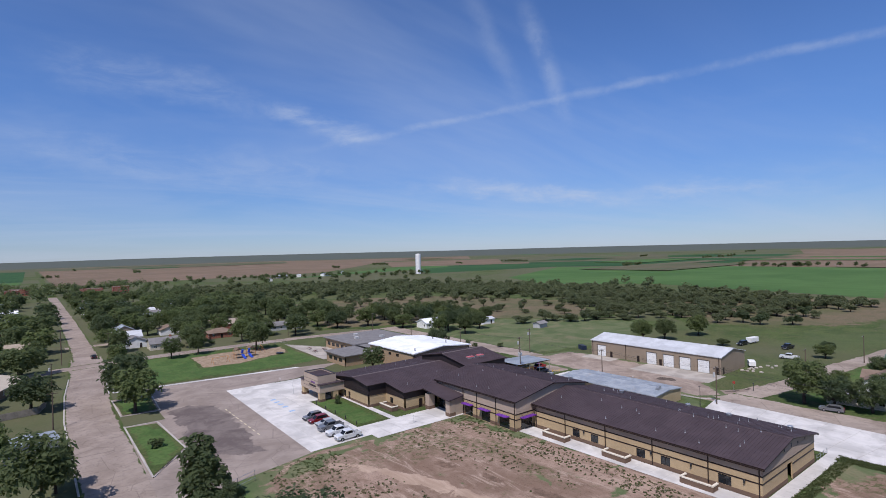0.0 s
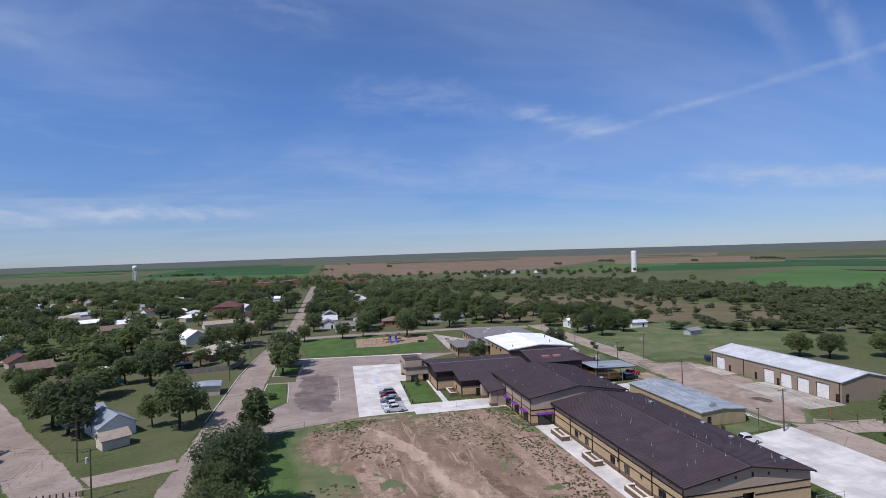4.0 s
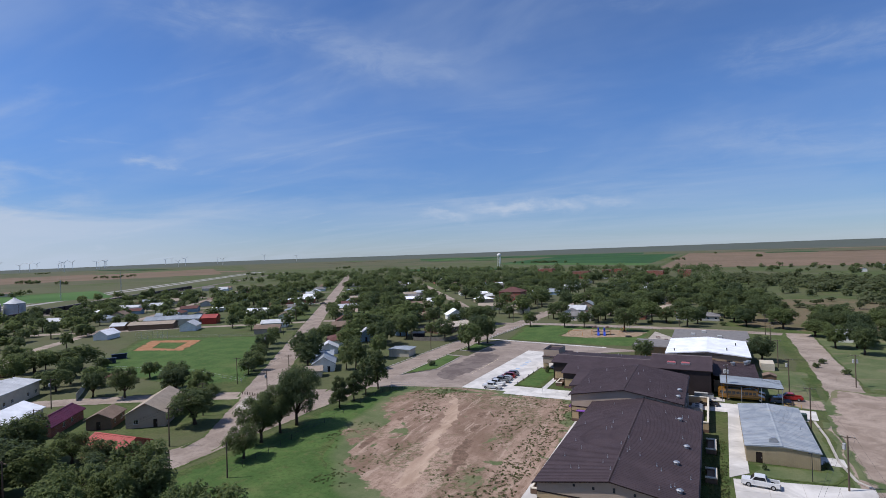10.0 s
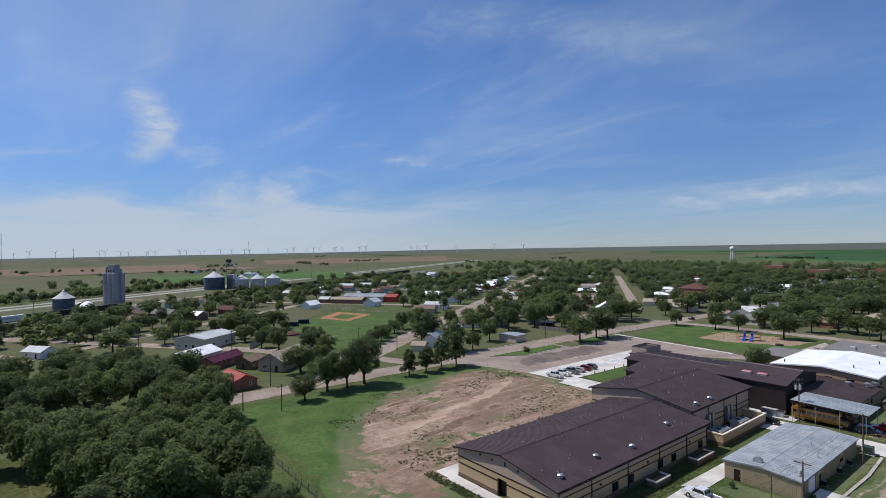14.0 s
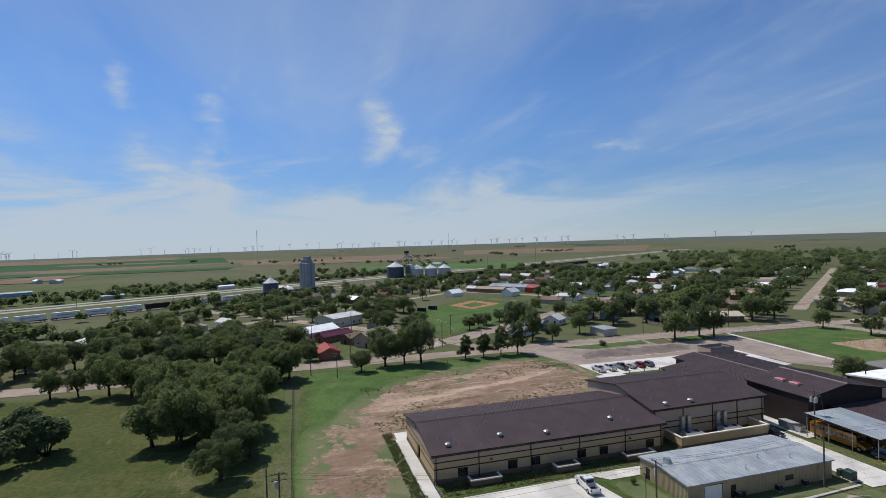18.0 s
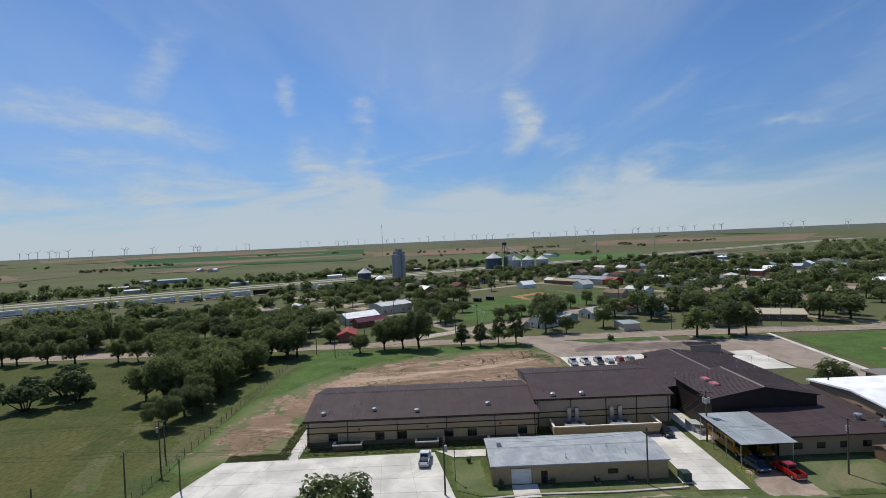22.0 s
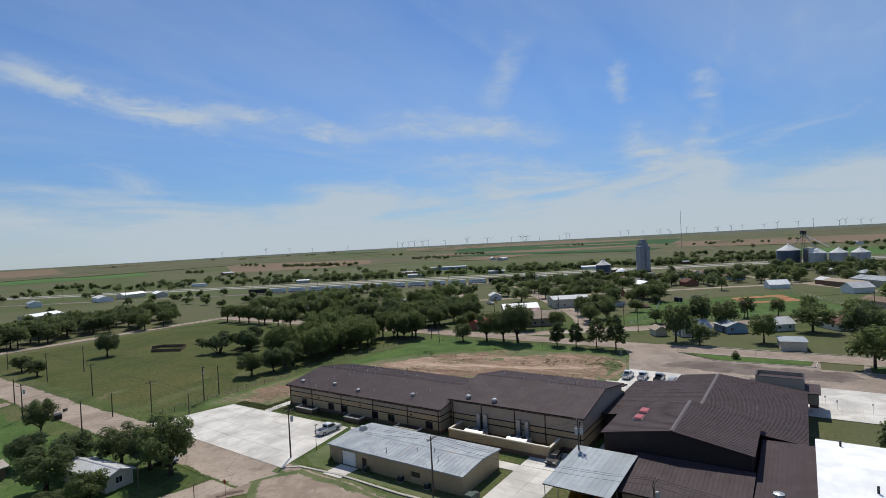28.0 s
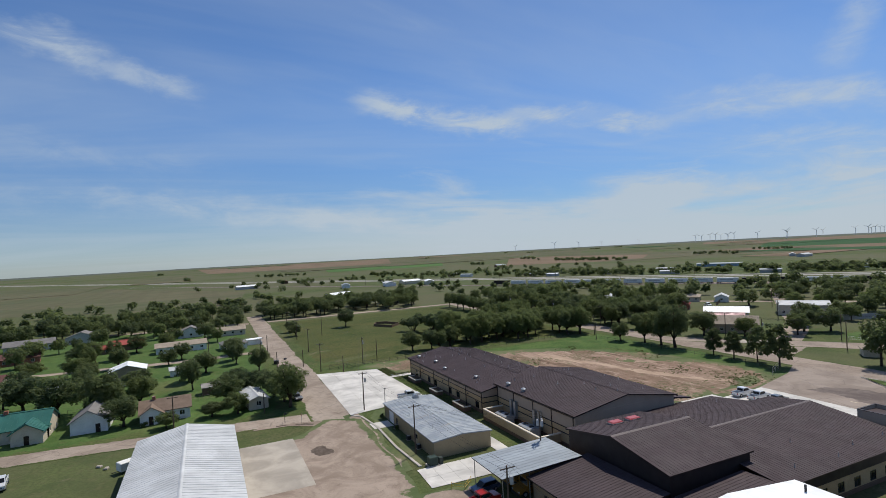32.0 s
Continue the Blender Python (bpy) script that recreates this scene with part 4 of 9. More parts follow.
flat("field", [(-470, 1500), (-10, 1300), (-10, 2500), (-560, 2600)], 0.06, "dark_field", "dark green crop field in the distance", "field")
flat("field", [(-420, 1400), (-15, 1150), (-10, 1290), (-470, 1490)], 0.05, "green_field", "green irrigated field strip beyond the town", "field")
flat("field", [(30, 1000), (500, 1050), (1500, 2300), (1300, 3200), (30, 3300)], 0.05, "tan_field", "reddish tan stubble field with plough rows", "field")
flat("field", [(300, 830), (800, 1000), (1300, 1700), (700, 1100)], 0.07, "green_field", "green irrigated field strip beyond the creek", "field")
flat("field", [(150, -262), (340, -390), (640, -900), (800, -1500), (420, -1100), (125, -500)], 0.05, "dry_field", "dry brownish bare field beyond the houses", "field")
flat("field", [(-900, -500), (-2200, -1300), (-2600, -500), (-1400, -100)], 0.05, "tan_field", "reddish tan stubble field with plough rows", "field")
flat("field", [(-300, -1300), (-1300, -2600), (-600, -3000), (100, -1500)], 0.05, "dry_field", "dry yellow rangeland in the distance", "field")
flat("field", [(-1000, 100), (-2600, 400), (-2500, 1300), (-1000, 800)], 0.05, "dry_field", "dry yellow rangeland in the distance", "field")
flat("field", [(-800, 1500), (-2400, 2200), (-1500, 3500), (-700, 2600)], 0.05, "dry_field", "dry yellow rangeland in the distance", "field")
flat("field", [(-620, -620), (-1100, -480), (-1250, -760), (-700, -900)], 0.06, "dry_field", "dry yellow field beyond the railway", "field")

for k, (b, r0, r1, db, m_) in enumerate(((75, 700, 900, 10, "green_field"), (88, 1200, 1700, 9, "tan_field"), (100, 900, 1150, 8, "dry_field"), (110, 1500, 2300, 12, "dark_field"), (62, 1500, 2400, 10, "tan_field"), (126, 1000, 1350, 9, "dry_field"),
                                      (140, 900, 1500, 8, "tan_field"), (150, 1700, 2600, 10, "dry_field"), (163, 1100, 1500, 7, "green_field"), (40, 1800, 3000, 9, "dry_field"), (18, 2600, 3200, 12, "dark_field"), (-12, 2500, 3200, 16, "dry_field"), (-38, 1300, 2000, 8, "tan_field"), (-30, 2200, 3100, 10, "tan_field"), (-52, 1400, 2400, 9, "dry_field"), (80, 2300, 3200, 22, "dry_field"), (118, 2500, 3200, 10, "tan_field"), (172, 1700, 3000, 10, "tan_field"))):
    q = []
    for bb, rr in ((b - db, r0), (b - db, r1), (b + db, r1), (b + db, r0)):
        q.append((GX - rr * math.sin(radians(bb)), GY + rr * math.cos(radians(bb))))
    flat("field", q, 0.10 + 0.01 * k, m_, {"green_field": "green strip of crop on the plain", "tan_field": "reddish tan stubble strip on the plain", "dry_field": "dry yellow strip of rangeland", "dark_field": "dark green strip of crop on the plain"}[m_], "field")

# strips of crop, stubble and range that band the plain, squared to the section roads
rf_ = random.Random(44)
FIELD = {"green_field": "green strip of crop on the plain", "tan_field": "reddish tan stubble strip on the plain", "dry_field": "dry yellow strip of rangeland", "dark_field": "dark green strip of crop on the plain", "meadow": "olive strip of grazed prairie"}
made = 0
while made < 84:
    b, r = rf_.uniform(0, 2 * math.pi), 750 + 2500 * rf_.random() ** 0.8
    x, y = GX + r * math.cos(b), GY + r * math.sin(b)
    w, d = rf_.uniform(160, 520), rf_.uniform(50, 190)
    if rf_.random() < 0.5:
        w, d = d, w
    reach = math.hypot(w, d) / 2
    if math.hypot(x - GX, y - GY) + reach > 3250 or (-650 < x < 480 and 0 < y < 1000) or abs(x - 18) < reach + 15 and y > 0:
        continue
    m_ = rf_.choice(("green_field", "tan_field", "dry_field", "dry_field", "dark_field", "dark_field") if y > 300 else ("dry_field", "tan_field", "dry_field", "dry_field", "dark_field", "tan_field"))
    made += 1
    flat("field", [(x - w / 2, y - d / 2), (x + w / 2, y - d / 2), (x + w / 2, y + d / 2), (x - w / 2, y + d / 2)], 0.30 + 0.012 * made, m_, FIELD[m_], "field")

# pastures, lawns and bare ground near the school
ragged("meadow", [(19, 11), (137, 11), (137, -140), (22, -140)], 0.000, "meadow", 6, "mown olive-green meadow with dry patches", 8, 1.5)
ragged("green_strip", [(18, 14), (118, 14), (116, 24), (98, 22), (66, 30), (40, 44), (36, 66), (30, 98), (20, 98), (19, 50)], 0.004, "lawn", 5, "lush green grass strip along the fence", 5, 1.5)
ragged("dry_streak", [(106, -7), (114, -3), (126, 3), (136, 5), (136, 0), (122, -4)], 0.006, "bare", 3, "tan dry streak in the meadow grass", 3, 1.5)
ragged("dry_streak", [(93, -7), (98, -3), (102, -6), (97, -9)], 0.006, "bare", 2, "tan dry patch in the meadow grass", 2, 1)
ragged("dry_streak", [(124, -24), (134, -19), (135, -23), (127, -27)], 0.006, "bare", 3, "tan dry streak in the meadow grass", 3, 1.5)
ragged("pasture", [(140, 250), (140, 140), (200, 128), (262, 150), (250, 190), (200, 240)], 0.002, "dry_lawn", 10, "pale drying lawn north of the bus barn", 8, 2)
ragged("pasture", [(120, 262), (160, 240), (210, 205), (270, 180), (330, 260), (290, 390), (220, 430), (150, 420)], 0.001, "bare", 14, "bare creek-side pasture with dry grass", 10, 3)
ragged("pasture", [(260, 130), (300, 70), (460, 60), (470, 110), (400, 180), (330, 220)], 0.001, "bare", 14, "bare creek-side pasture with dry grass", 10, 3)
ragged("dirt_lot", [(121, 21.5), (127, 17.5), (119, 11.8), (98, 11.5), (77, 14.5), (58, 26.5), (40.5, 40), (31, 61), (26.5, 84), (25.5, 102), (44, 108), (60, 106), (90, 106), (91, 84), (92, 39), (96, 35.5), (118, 36)], 0.010, "dirt_in_lawn", 10.0, "bare reddish building lot with weeds and wheel tracks", 3, 1.4)
ragged("wheel_track", [(61, 34), (67, 34), (64.5, 50), (60, 62), (57.5, 76), (50, 92), (44, 101), (39, 100), (47, 88), (52, 74), (55, 60), (58.5, 48)], 0.014, "track", 2.2, "pale compacted wheel track across the dirt lot", 2.5, 0.6)
ragged("dark_rut", [(69, 34), (72.5, 34), (71, 50), (66.5, 64), (63, 80), (58, 92), (56, 91), (60.5, 78), (63.5, 62), (67, 48)], 0.016, "rut", 1.4, "dark churned rut beside the wheel track", 2.5, 0.6)
ragged("dark_rut", [(44, 46), (47, 45), (45.5, 62), (42, 78), (40, 77), (43, 60)], 0.016, "rut", 1.5, "dark churned rut in the dirt lot", 2.5, 0.8)
ragged("grass_patch", [(33, 95), (38, 101), (47, 103.4), (58, 101.4), (56, 97.5), (46, 96.5), (38, 92)], 0.018, "grass_in_dirt", 3.0, "thin patch of green grass at the lot's corner", 2, 0.9)
ragged("yard", [(150, 58), (300, 50), (300, -160), (150, -160)], 0.002, "lawn", 6, "green yards of the houses", 8, 1)
ragged("ballfield_grass", [(-168, 139), (-100, 168), (-26, 84), (-45, 74), (-108, 76)], 0.004, "lawn", 4, "mown bright green ballfield", 6, 1)
ragged("infield", [(-134, 111), (-156, 136), (-127, 147), (-108, 120)], 0.012, "clay", 1.5, "orange clay infield of the ballfield", 2.5, 0.3)
ragged("infield_grass", [(-131, 120), (-143, 133), (-128, 137.5), (-117, 122)], 0.02, "lawn", 1.0, "grass square inside the clay infield", 2.5, 0.2)

# streets
frayed("street_main", [(10.5, -145), (10.5, 20), (11, 60), (11.2, 110), (11.2, 165), (12.6, 195), (15.5, 228), (17.6, 265)], 10.4, 0.020, "street", "worn reddish-grey street past the school")
frayed("street_far", [(17.2, 258), (18.2, 300), (19.0, 420), (19.5, 720)], 8.2, 0.024, "street", "worn reddish-grey street into the town")
strip("farm_road", [(19.5, 720), (21, 2600)], 9.0, 0.08, "lane", "pale straight farm road to the horizon")
UB = Vector((-0.578, 0.816))           # the old town's grid
VB = Vector((0.816, 0.578))
frayed("street_diagonal", [(-11.5, 73), (-17, 80.5), (-119, 226), (-392, 612), (-640, 960)], 10.5, 0.024, "street", "worn reddish-grey street at a slant through the town")
frayed("street_link", [(-12, 73), (-3, 59.5), (9, 42), (10.5, 34)], 8.0, 0.022, "street", "street joining the slanted street to the main one")
frayed("street_side", [(-14, 73), (-40, 60), (-63, 46), (-190, -48)], 8.5, 0.021, "lane", "pale side street beside the ballfield")
frayed("street_side_2", [(-14, 77), (6, 84)], 7.0, 0.021, "street", "short piece of street at the crossing")
for off, lo, hi in ((165, -330, 60), (300, -300, 30), (440, -260, 10)):
    c = Vector((-20, 88)) + UB * off
    a, b = c + VB * lo, c + VB * hi
    frayed("street_cross", [tuple(a), tuple(b)], 7.5, 0.018, "lane", "pale cross street in the old town")
for off in (-130, -265, 110):
    c = Vector((-13, 75)) + VB * off
    frayed("street_back", [tuple(c - UB * (60 if off < 0 else -170)), tuple(c + UB * 560)], 7.0, 0.016, "lane", "pale back street in the old town")
frayed("street_north", [(-60, 199), (-31, 222), (8, 243), (40, 247), (100, 247), (144, 240)], 8.0, 0.022, "street", "street north of the playground")
frayed("street_north_2", [(12, 300), (120, 300)], 7.0, 0.018, "lane", "pale back street among the trees")
frayed("street_south", [(10, -147), (85, -150), (144, -150), (230, -160)], 7.0, 0.018, "lane", "pale road behind the meadow")
frayed("street_east", [(141, -190), (143, -40), (143, 20), (143.5, 70), (147, 110), (149, 150), (150.5, 244)], 9.5, 0.024, "lane", "dusty tan road east of the school")
frayed("street_houses", [(146, 63), (164, 60), (196, 57), (300, 45)], 6.5, 0.022, "lane", "dusty tan lane in front of the houses")
frayed("street_houses_2", [(143, -43), (175, -40), (300, -60)], 5.0, 0.020, "lane", "dusty tan lane between the houses")
RA, RD = Vector((-185, -130)), Vector((-0.53, 0.848))
RN = Vector((RD.y, -RD.x))             # towards the school


def rail(s, off=0.0):
    p = RA + RD * s + RN * off
    return (p.x, p.y)


strip("ditch", [rail(-900, 14), rail(900, 14)], 8, 0.03, "prairie", "green grassy ditch along the railway", "ground")
strip("rail_bed", [rail(-900), rail(1400)], 9.0, 0.05, "asphalt", "dark ballast bed of the railway", "railway")
strip("highway", [rail(-2600, -85), rail(-600, -85), rail(1500, -85)], 12, 0.05, "highway", "pale highway behind the railway")
strip("highway", [rail(-2600, -106), rail(-600, -106), rail(1500, -106)], 10, 0.05, "highway", "pale highway behind the railway")

# bus barn yard, wet patches
ragged("barn_yard", [(146, 66), (152, 74), (166, 76), (166, 134), (146, 138), (141, 120), (139, 90), (138, 70)], 0.030, "yard", 1.5, "dusty reddish yard in front of the bus barn", 3, 0.6)
flat("concrete_apron", [(154.5, 75.2), (166, 75.2), (166, 101), (154.5, 101)], 0.05, "old_concrete", "cream concrete apron of the bus barn", "pavement")
flat("concrete_apron", [(160, 112), (166, 112), (166, 124.5), (160, 124.5)], 0.05, "old_concrete", "cream concrete apron of the bus barn", "pavement")
ragged("dirt_verge", [(136.4, 64), (141.5, 66), (142.5, 104), (138.2, 104)], 0.026, "yard", 1.6, "dusty bare verge of the lane", 2, 0.6)
ragged("puddle", [(146, 66.5), (152, 64.5), (160, 63.4), (162, 65), (154, 66), (149, 69.5)], 0.040, "wet_patch", 0.8, "muddy brown puddle at the road's edge", 1.5, 0.3)
ragged("puddle", [(149, 82), (153, 84), (152, 89), (148, 88)], 0.044, "wet_patch", 1.2, "damp dark patch in the dirt yard", 1.2, 0.5)

# the school's own paving
flat("old_lot", [(24, 104), (44.6, 104), (46, 168), (68, 168), (90, 181), (74, 184), (28, 188), (17.5, 180), (17.5, 160), (26, 159), (26, 150), (17, 150), (16, 100)], 0.026, "road", "worn reddish-grey asphalt forecourt", "pavement")
ragged("asphalt_patch", [(27, 158), (34, 161), (40.5, 154), (41, 140), (38.5, 110), (31, 111), (25.5, 122)], 0.032, "asphalt_in_road", 3.0, "dark old asphalt patch in the forecourt", 2, 0.8)
flat("drive", [(16, 94), (26, 99), (45, 103.8), (44.5, 110), (24, 124), (17, 112)], 0.028, "road", "worn drive from the street to the school", "pavement")
ragged("lawn_island", [(17.2, 113), (17.2, 148.5), (23.5, 147.5), (25, 125)], 0.15, "lawn", 0.6, "green grass island in the forecourt", 2, 0.2)
ragged("lawn_island", [(18, 161), (18, 178), (27, 178), (26, 161)], 0.15, "lawn", 0.6, "green grass island under the street trees", 2, 0.2)
kerb_run("kerb", [(17, 150), (17, 112), (25.2, 124), (24, 149), (17, 149.4)])
kerb_run("kerb", [(17.6, 180), (17.6, 160), (26.5, 159.6), (27.5, 179)])
kerb_run("kerb", [(5.6, 112), (5.8, 165), (7.2, 195), (9.6, 222)])
kerb_run("kerb", [(18.0, 190), (21.4, 240)])
for k in range(9):
    y = 147.6 - 3.1 * k
    solo("parking_stripe", Shape().box(39.9, 40.15, y - 1.0, y + 0.6, 0.03, 0.034), "stripe", "faded yellow paint dash on the asphalt", "marking", "structure")


for y in (147.9, 144.9, 142.0, 139.0, 134.2):
    solo("bay_mark", Shape().box(52.0, 53.5, y - 0.55, y + 0.55, 0.0705, 0.0745), "bay_blue", "faded blue painted square on the car park", "marking", "structure")


def slab_field(name, pts, z, nx, ny, label, material="concrete"):
    """Cast slabs with open joints, over a four-cornered plan."""
    a, b, c, d = (Vector(p) for p in pts)
    base = flat(name, pts, z - 0.02, "kerb", label, "pavement")
    for i in range(nx):
        for j in range(ny):
            def at(u, v):
                return a.lerp(b, u).lerp(d.lerp(c, u), v)
            g = 0.007
            u0, u1, v0, v1 = i / nx + g / nx, (i + 1) / nx - g / nx, j / ny + g / ny, (j + 1) / ny - g / ny
            q = [at(u0, v0), at(u1, v0), at(u1, v1), at(u0, v1)]
            part("slab", Shape().prism([tuple(p) for p in q], z - 0.02, z), material, base)


ragged("park_grass", [(28, 192), (72, 187.5), (88, 190.5), (90, 238), (40, 243), (22, 240)], 0.030, "lawn", 1.0, "bright green mown playground lawn", 4, 0.3)
ragged("play_mulch", [(48, 208), (62, 206), (84, 214), (88, 230), (70, 236), (50, 233)], 0.045, "mulch", 1.2, "tan mulch bed of the playground", 3, 0.6)
slab_field("park_walk", [(19, 189.3), (75, 182.6), (75, 184.4), (19, 191)], 0.10, 24, 1, "pale concrete walk along the playground")
slab_field("car_park", [(44.4, 104), (59, 104.5), (60.5, 167.5), (45.8, 168)], 0.07, 4, 14, "new pale concrete car park")
slab_field("school_walk", [(59, 101.6), (84.8, 101.6), (84.8, 111), (59, 111)], 0.09, 7, 3, "new pale concrete walk to the school door")
slab_field("school_walk", [(59, 139), (69.5, 138), (69.5, 167), (60.5, 167)], 0.09, 3, 8, "new pale concrete walk before the entrance")
slab_field("school_walk", [(68.2, 111), (69.8, 111), (69.8, 139), (68.2, 138)], 0.09, 1, 9, "new pale concrete walk along the school")
slab_field("wing_walk", [(84.2, 84), (89.4, 84), (89.4, 101.6), (84.2, 101.6)], 0.08, 1, 7, "new pale concrete walk along the school wing")
slab_field("wing_walk", [(85.4, 34.0), (89.3, 34.0), (89.3, 84), (84.6, 84)], 0.08, 1, 18, "new pale concrete walk along the school wing")
slab_field("wing_walk", [(89.3, 33.6), (119, 33.6), (119, 36.0), (89.3, 36.0)], 0.08, 14, 1, "new pale concrete walk round the end of the wing")
slab_field("east_lot", [(119, 21.5), (138.2, 16.5), (139.6, 66.4), (118.2, 62.4)], 0.07, 4, 8, "new pale concrete lot behind the school")
slab_field("drive_slab", [(110, 104.6), (137.5, 104.6), (138, 112.6), (110, 113)], 0.07, 10, 2, "new pale concrete drive to the bus canopy")
slab_field("side_walk", [(117.6, 62.6), (121, 66.0), (121, 104.6), (118.4, 104.6)], 0.075, 1, 13, "pale concrete strip between wing and shed")
ragged("canopy_dirt", [(131, 114.5), (141.5, 113.2), (141.5, 124.5), (136.5, 123.5), (131.5, 121.5)], 0.050, "yard", 1.5, "bare dirt patch in front of the bus canopy", 1.5, 0.5)
slab_field("court_slab", [(99.4, 114.4), (118, 114.4), (118, 118.1), (99.4, 118.1)], 0.075, 6, 1, "pale concrete service court")
flat("door_slab", [(133.2, 75.3), (137.6, 75.2), (137.6, 79.5), (133.2, 79.6)], 0.085, "concrete", "small concrete slab at the shed door", "pavement")
ragged("entry_lawn", [(59.3, 112), (68.0, 112), (68.0, 137), (60, 138)], 0.06, "lawn", 0.5, "small green entry lawn of the school", 2, 0.1)
ragged("shed_lawn", [(121.5, 64.5), (134, 66), (136.5, 70), (137, 103), (133.5, 103), (133.5, 72), (121.5, 71.8)], 0.045, "dry_lawn", 0.6, "green grass strip round the metal shed", 2, 0.2)
ragged("weed_bed", [(113.2, 36.2), (117.4, 36.2), (117.6, 82), (113.4, 82)], 0.03, "meadow", 0.8, "weedy planting strip along the wing", 2, 0.3)
ragged("canopy_lawn", [(126, 126), (138, 116), (141, 125), (143, 160), (128, 160)], 0.03, "dry_lawn", 1.0, "green lawn beside the old school wing", 3, 0.4)
slab_field("play_court", [(88, 190), (100, 188), (101, 214), (90, 234)], 0.05, 4, 6, "pinkish concrete play court", "old_concrete")
slab_field("broken_slab", [(-14, 71), (-7.4, 71.2), (0.6, 59.6), (-6.3, 59.3)], 0.06, 5, 7, "cracked old concrete slab with weeds in the joints", "old_concrete")

# ---- buildings ----


def wall_run(L, h, t, holes):
    """A wall along x from 0 to L, its outer face at y=0, with openings (s0, s1, z0, z1) right through it."""
    s = Shape()
    xs = 0.0
    for a, b, z0, z1 in sorted(holes):
        if a > xs:
            s.box(xs, a, 0, t, 0, h)
        if z0 > 0.01:
            s.box(a, b, 0, t, 0, z0)
        if z1 < h - 0.01:
            s.box(a, b, 0, t, z1, h)
        xs = b
    if xs < L:
        s.box(xs, L, 0, t, 0, h)
    return s


def window_unit(parent, m, w, h, bars=1, trim="brown_trim"):
    """A framed pane set back in the wall; m: lower left corner of the outer face."""
    f = 0.07
    s = Shape().box(0, w, 0.05, 0.13, 0, f).box(0, w, 0.05, 0.13, h - f, h).box(0, f, 0.05, 0.13, f, h - f).box(w - f, w, 0.05, 0.13, f, h - f)
    for i in range(bars):
        x = w * (i + 1) / (bars + 1)
        s.box(x - 0.03, x + 0.03, 0.06, 0.12, f, h - f)
    win = part("window", s, trim, parent, "", m)
    part("pane", Shape().box(f, w - f, 0.085, 0.095, f, h - f), "glass", win)
    return win


def door_unit(parent, m, w, h, material="brown_trim", glazed=False):
    s = Shape().box(0, 0.07, 0.04, 0.16, 0, h).box(w - 0.07, w, 0.04, 0.16, 0, h).box(0, w, 0.04, 0.16, h - 0.07, h)
    d = part("door", s, "brown_trim", parent, "", m)
    part("leaf", Shape().box(0.07, w - 0.07, 0.08, 0.13, 0.02, h - 0.07), "glass" if glazed else material, d)
    part("handle", Shape().box(w - 0.22, w - 0.16, 0.02, 0.08, 0.95, 1.15), "steel", d)
    return d


def roller_door(parent, m, w, h, material="white_paint"):
    d = part("roller_door", Shape().box(-0.1, 0, 0.0, 0.12, 0, h).box(w, w + 0.1, 0.0, 0.12, 0, h).box(-0.1, w + 0.1, 0.0, 0.12, h, h + 0.12), "brown_trim", parent, "", m)
    k = max(4, int(h / 0.5))
    for i in range(k):
        part("slat", Shape().box(0, w, 0.10, 0.14, h * i / k + 0.01, h * (i + 1) / k - 0.01), material, d)
    return d


PANELS = {}


def roof_panels(parent, mat, p0, along, down, L, D, pitch, width=0.61, rib=0.034):
    """Standing-seam sheets over one slope: from p0, along the ridge and down the slope."""
    k = max(1, round(L / width))
    w = L / k
    key = (round(w, 3), round(D, 2), mat, rib)
    if key not in PANELS:
        s = Shape().box(0.004, w - 0.004, 0, D, 0, 0.03).box(-0.022, 0.022, 0, D, 0.03, 0.03 + rib)
        me = s.mesh("panel")
        me.materials.append(MAT[mat])
        PANELS[key] = me
    up = along.cross(down)
    if up.z < 0:
        p0, along, up = p0 + along * L, -along, -up
    for i in range(k):
        o = p0 + along * (w * i)
        mm = Matrix((along, down, up)).transposed().to_4x4()
        mm.translation = o
        part("panel", PANELS[key], mat, parent, "", mm)


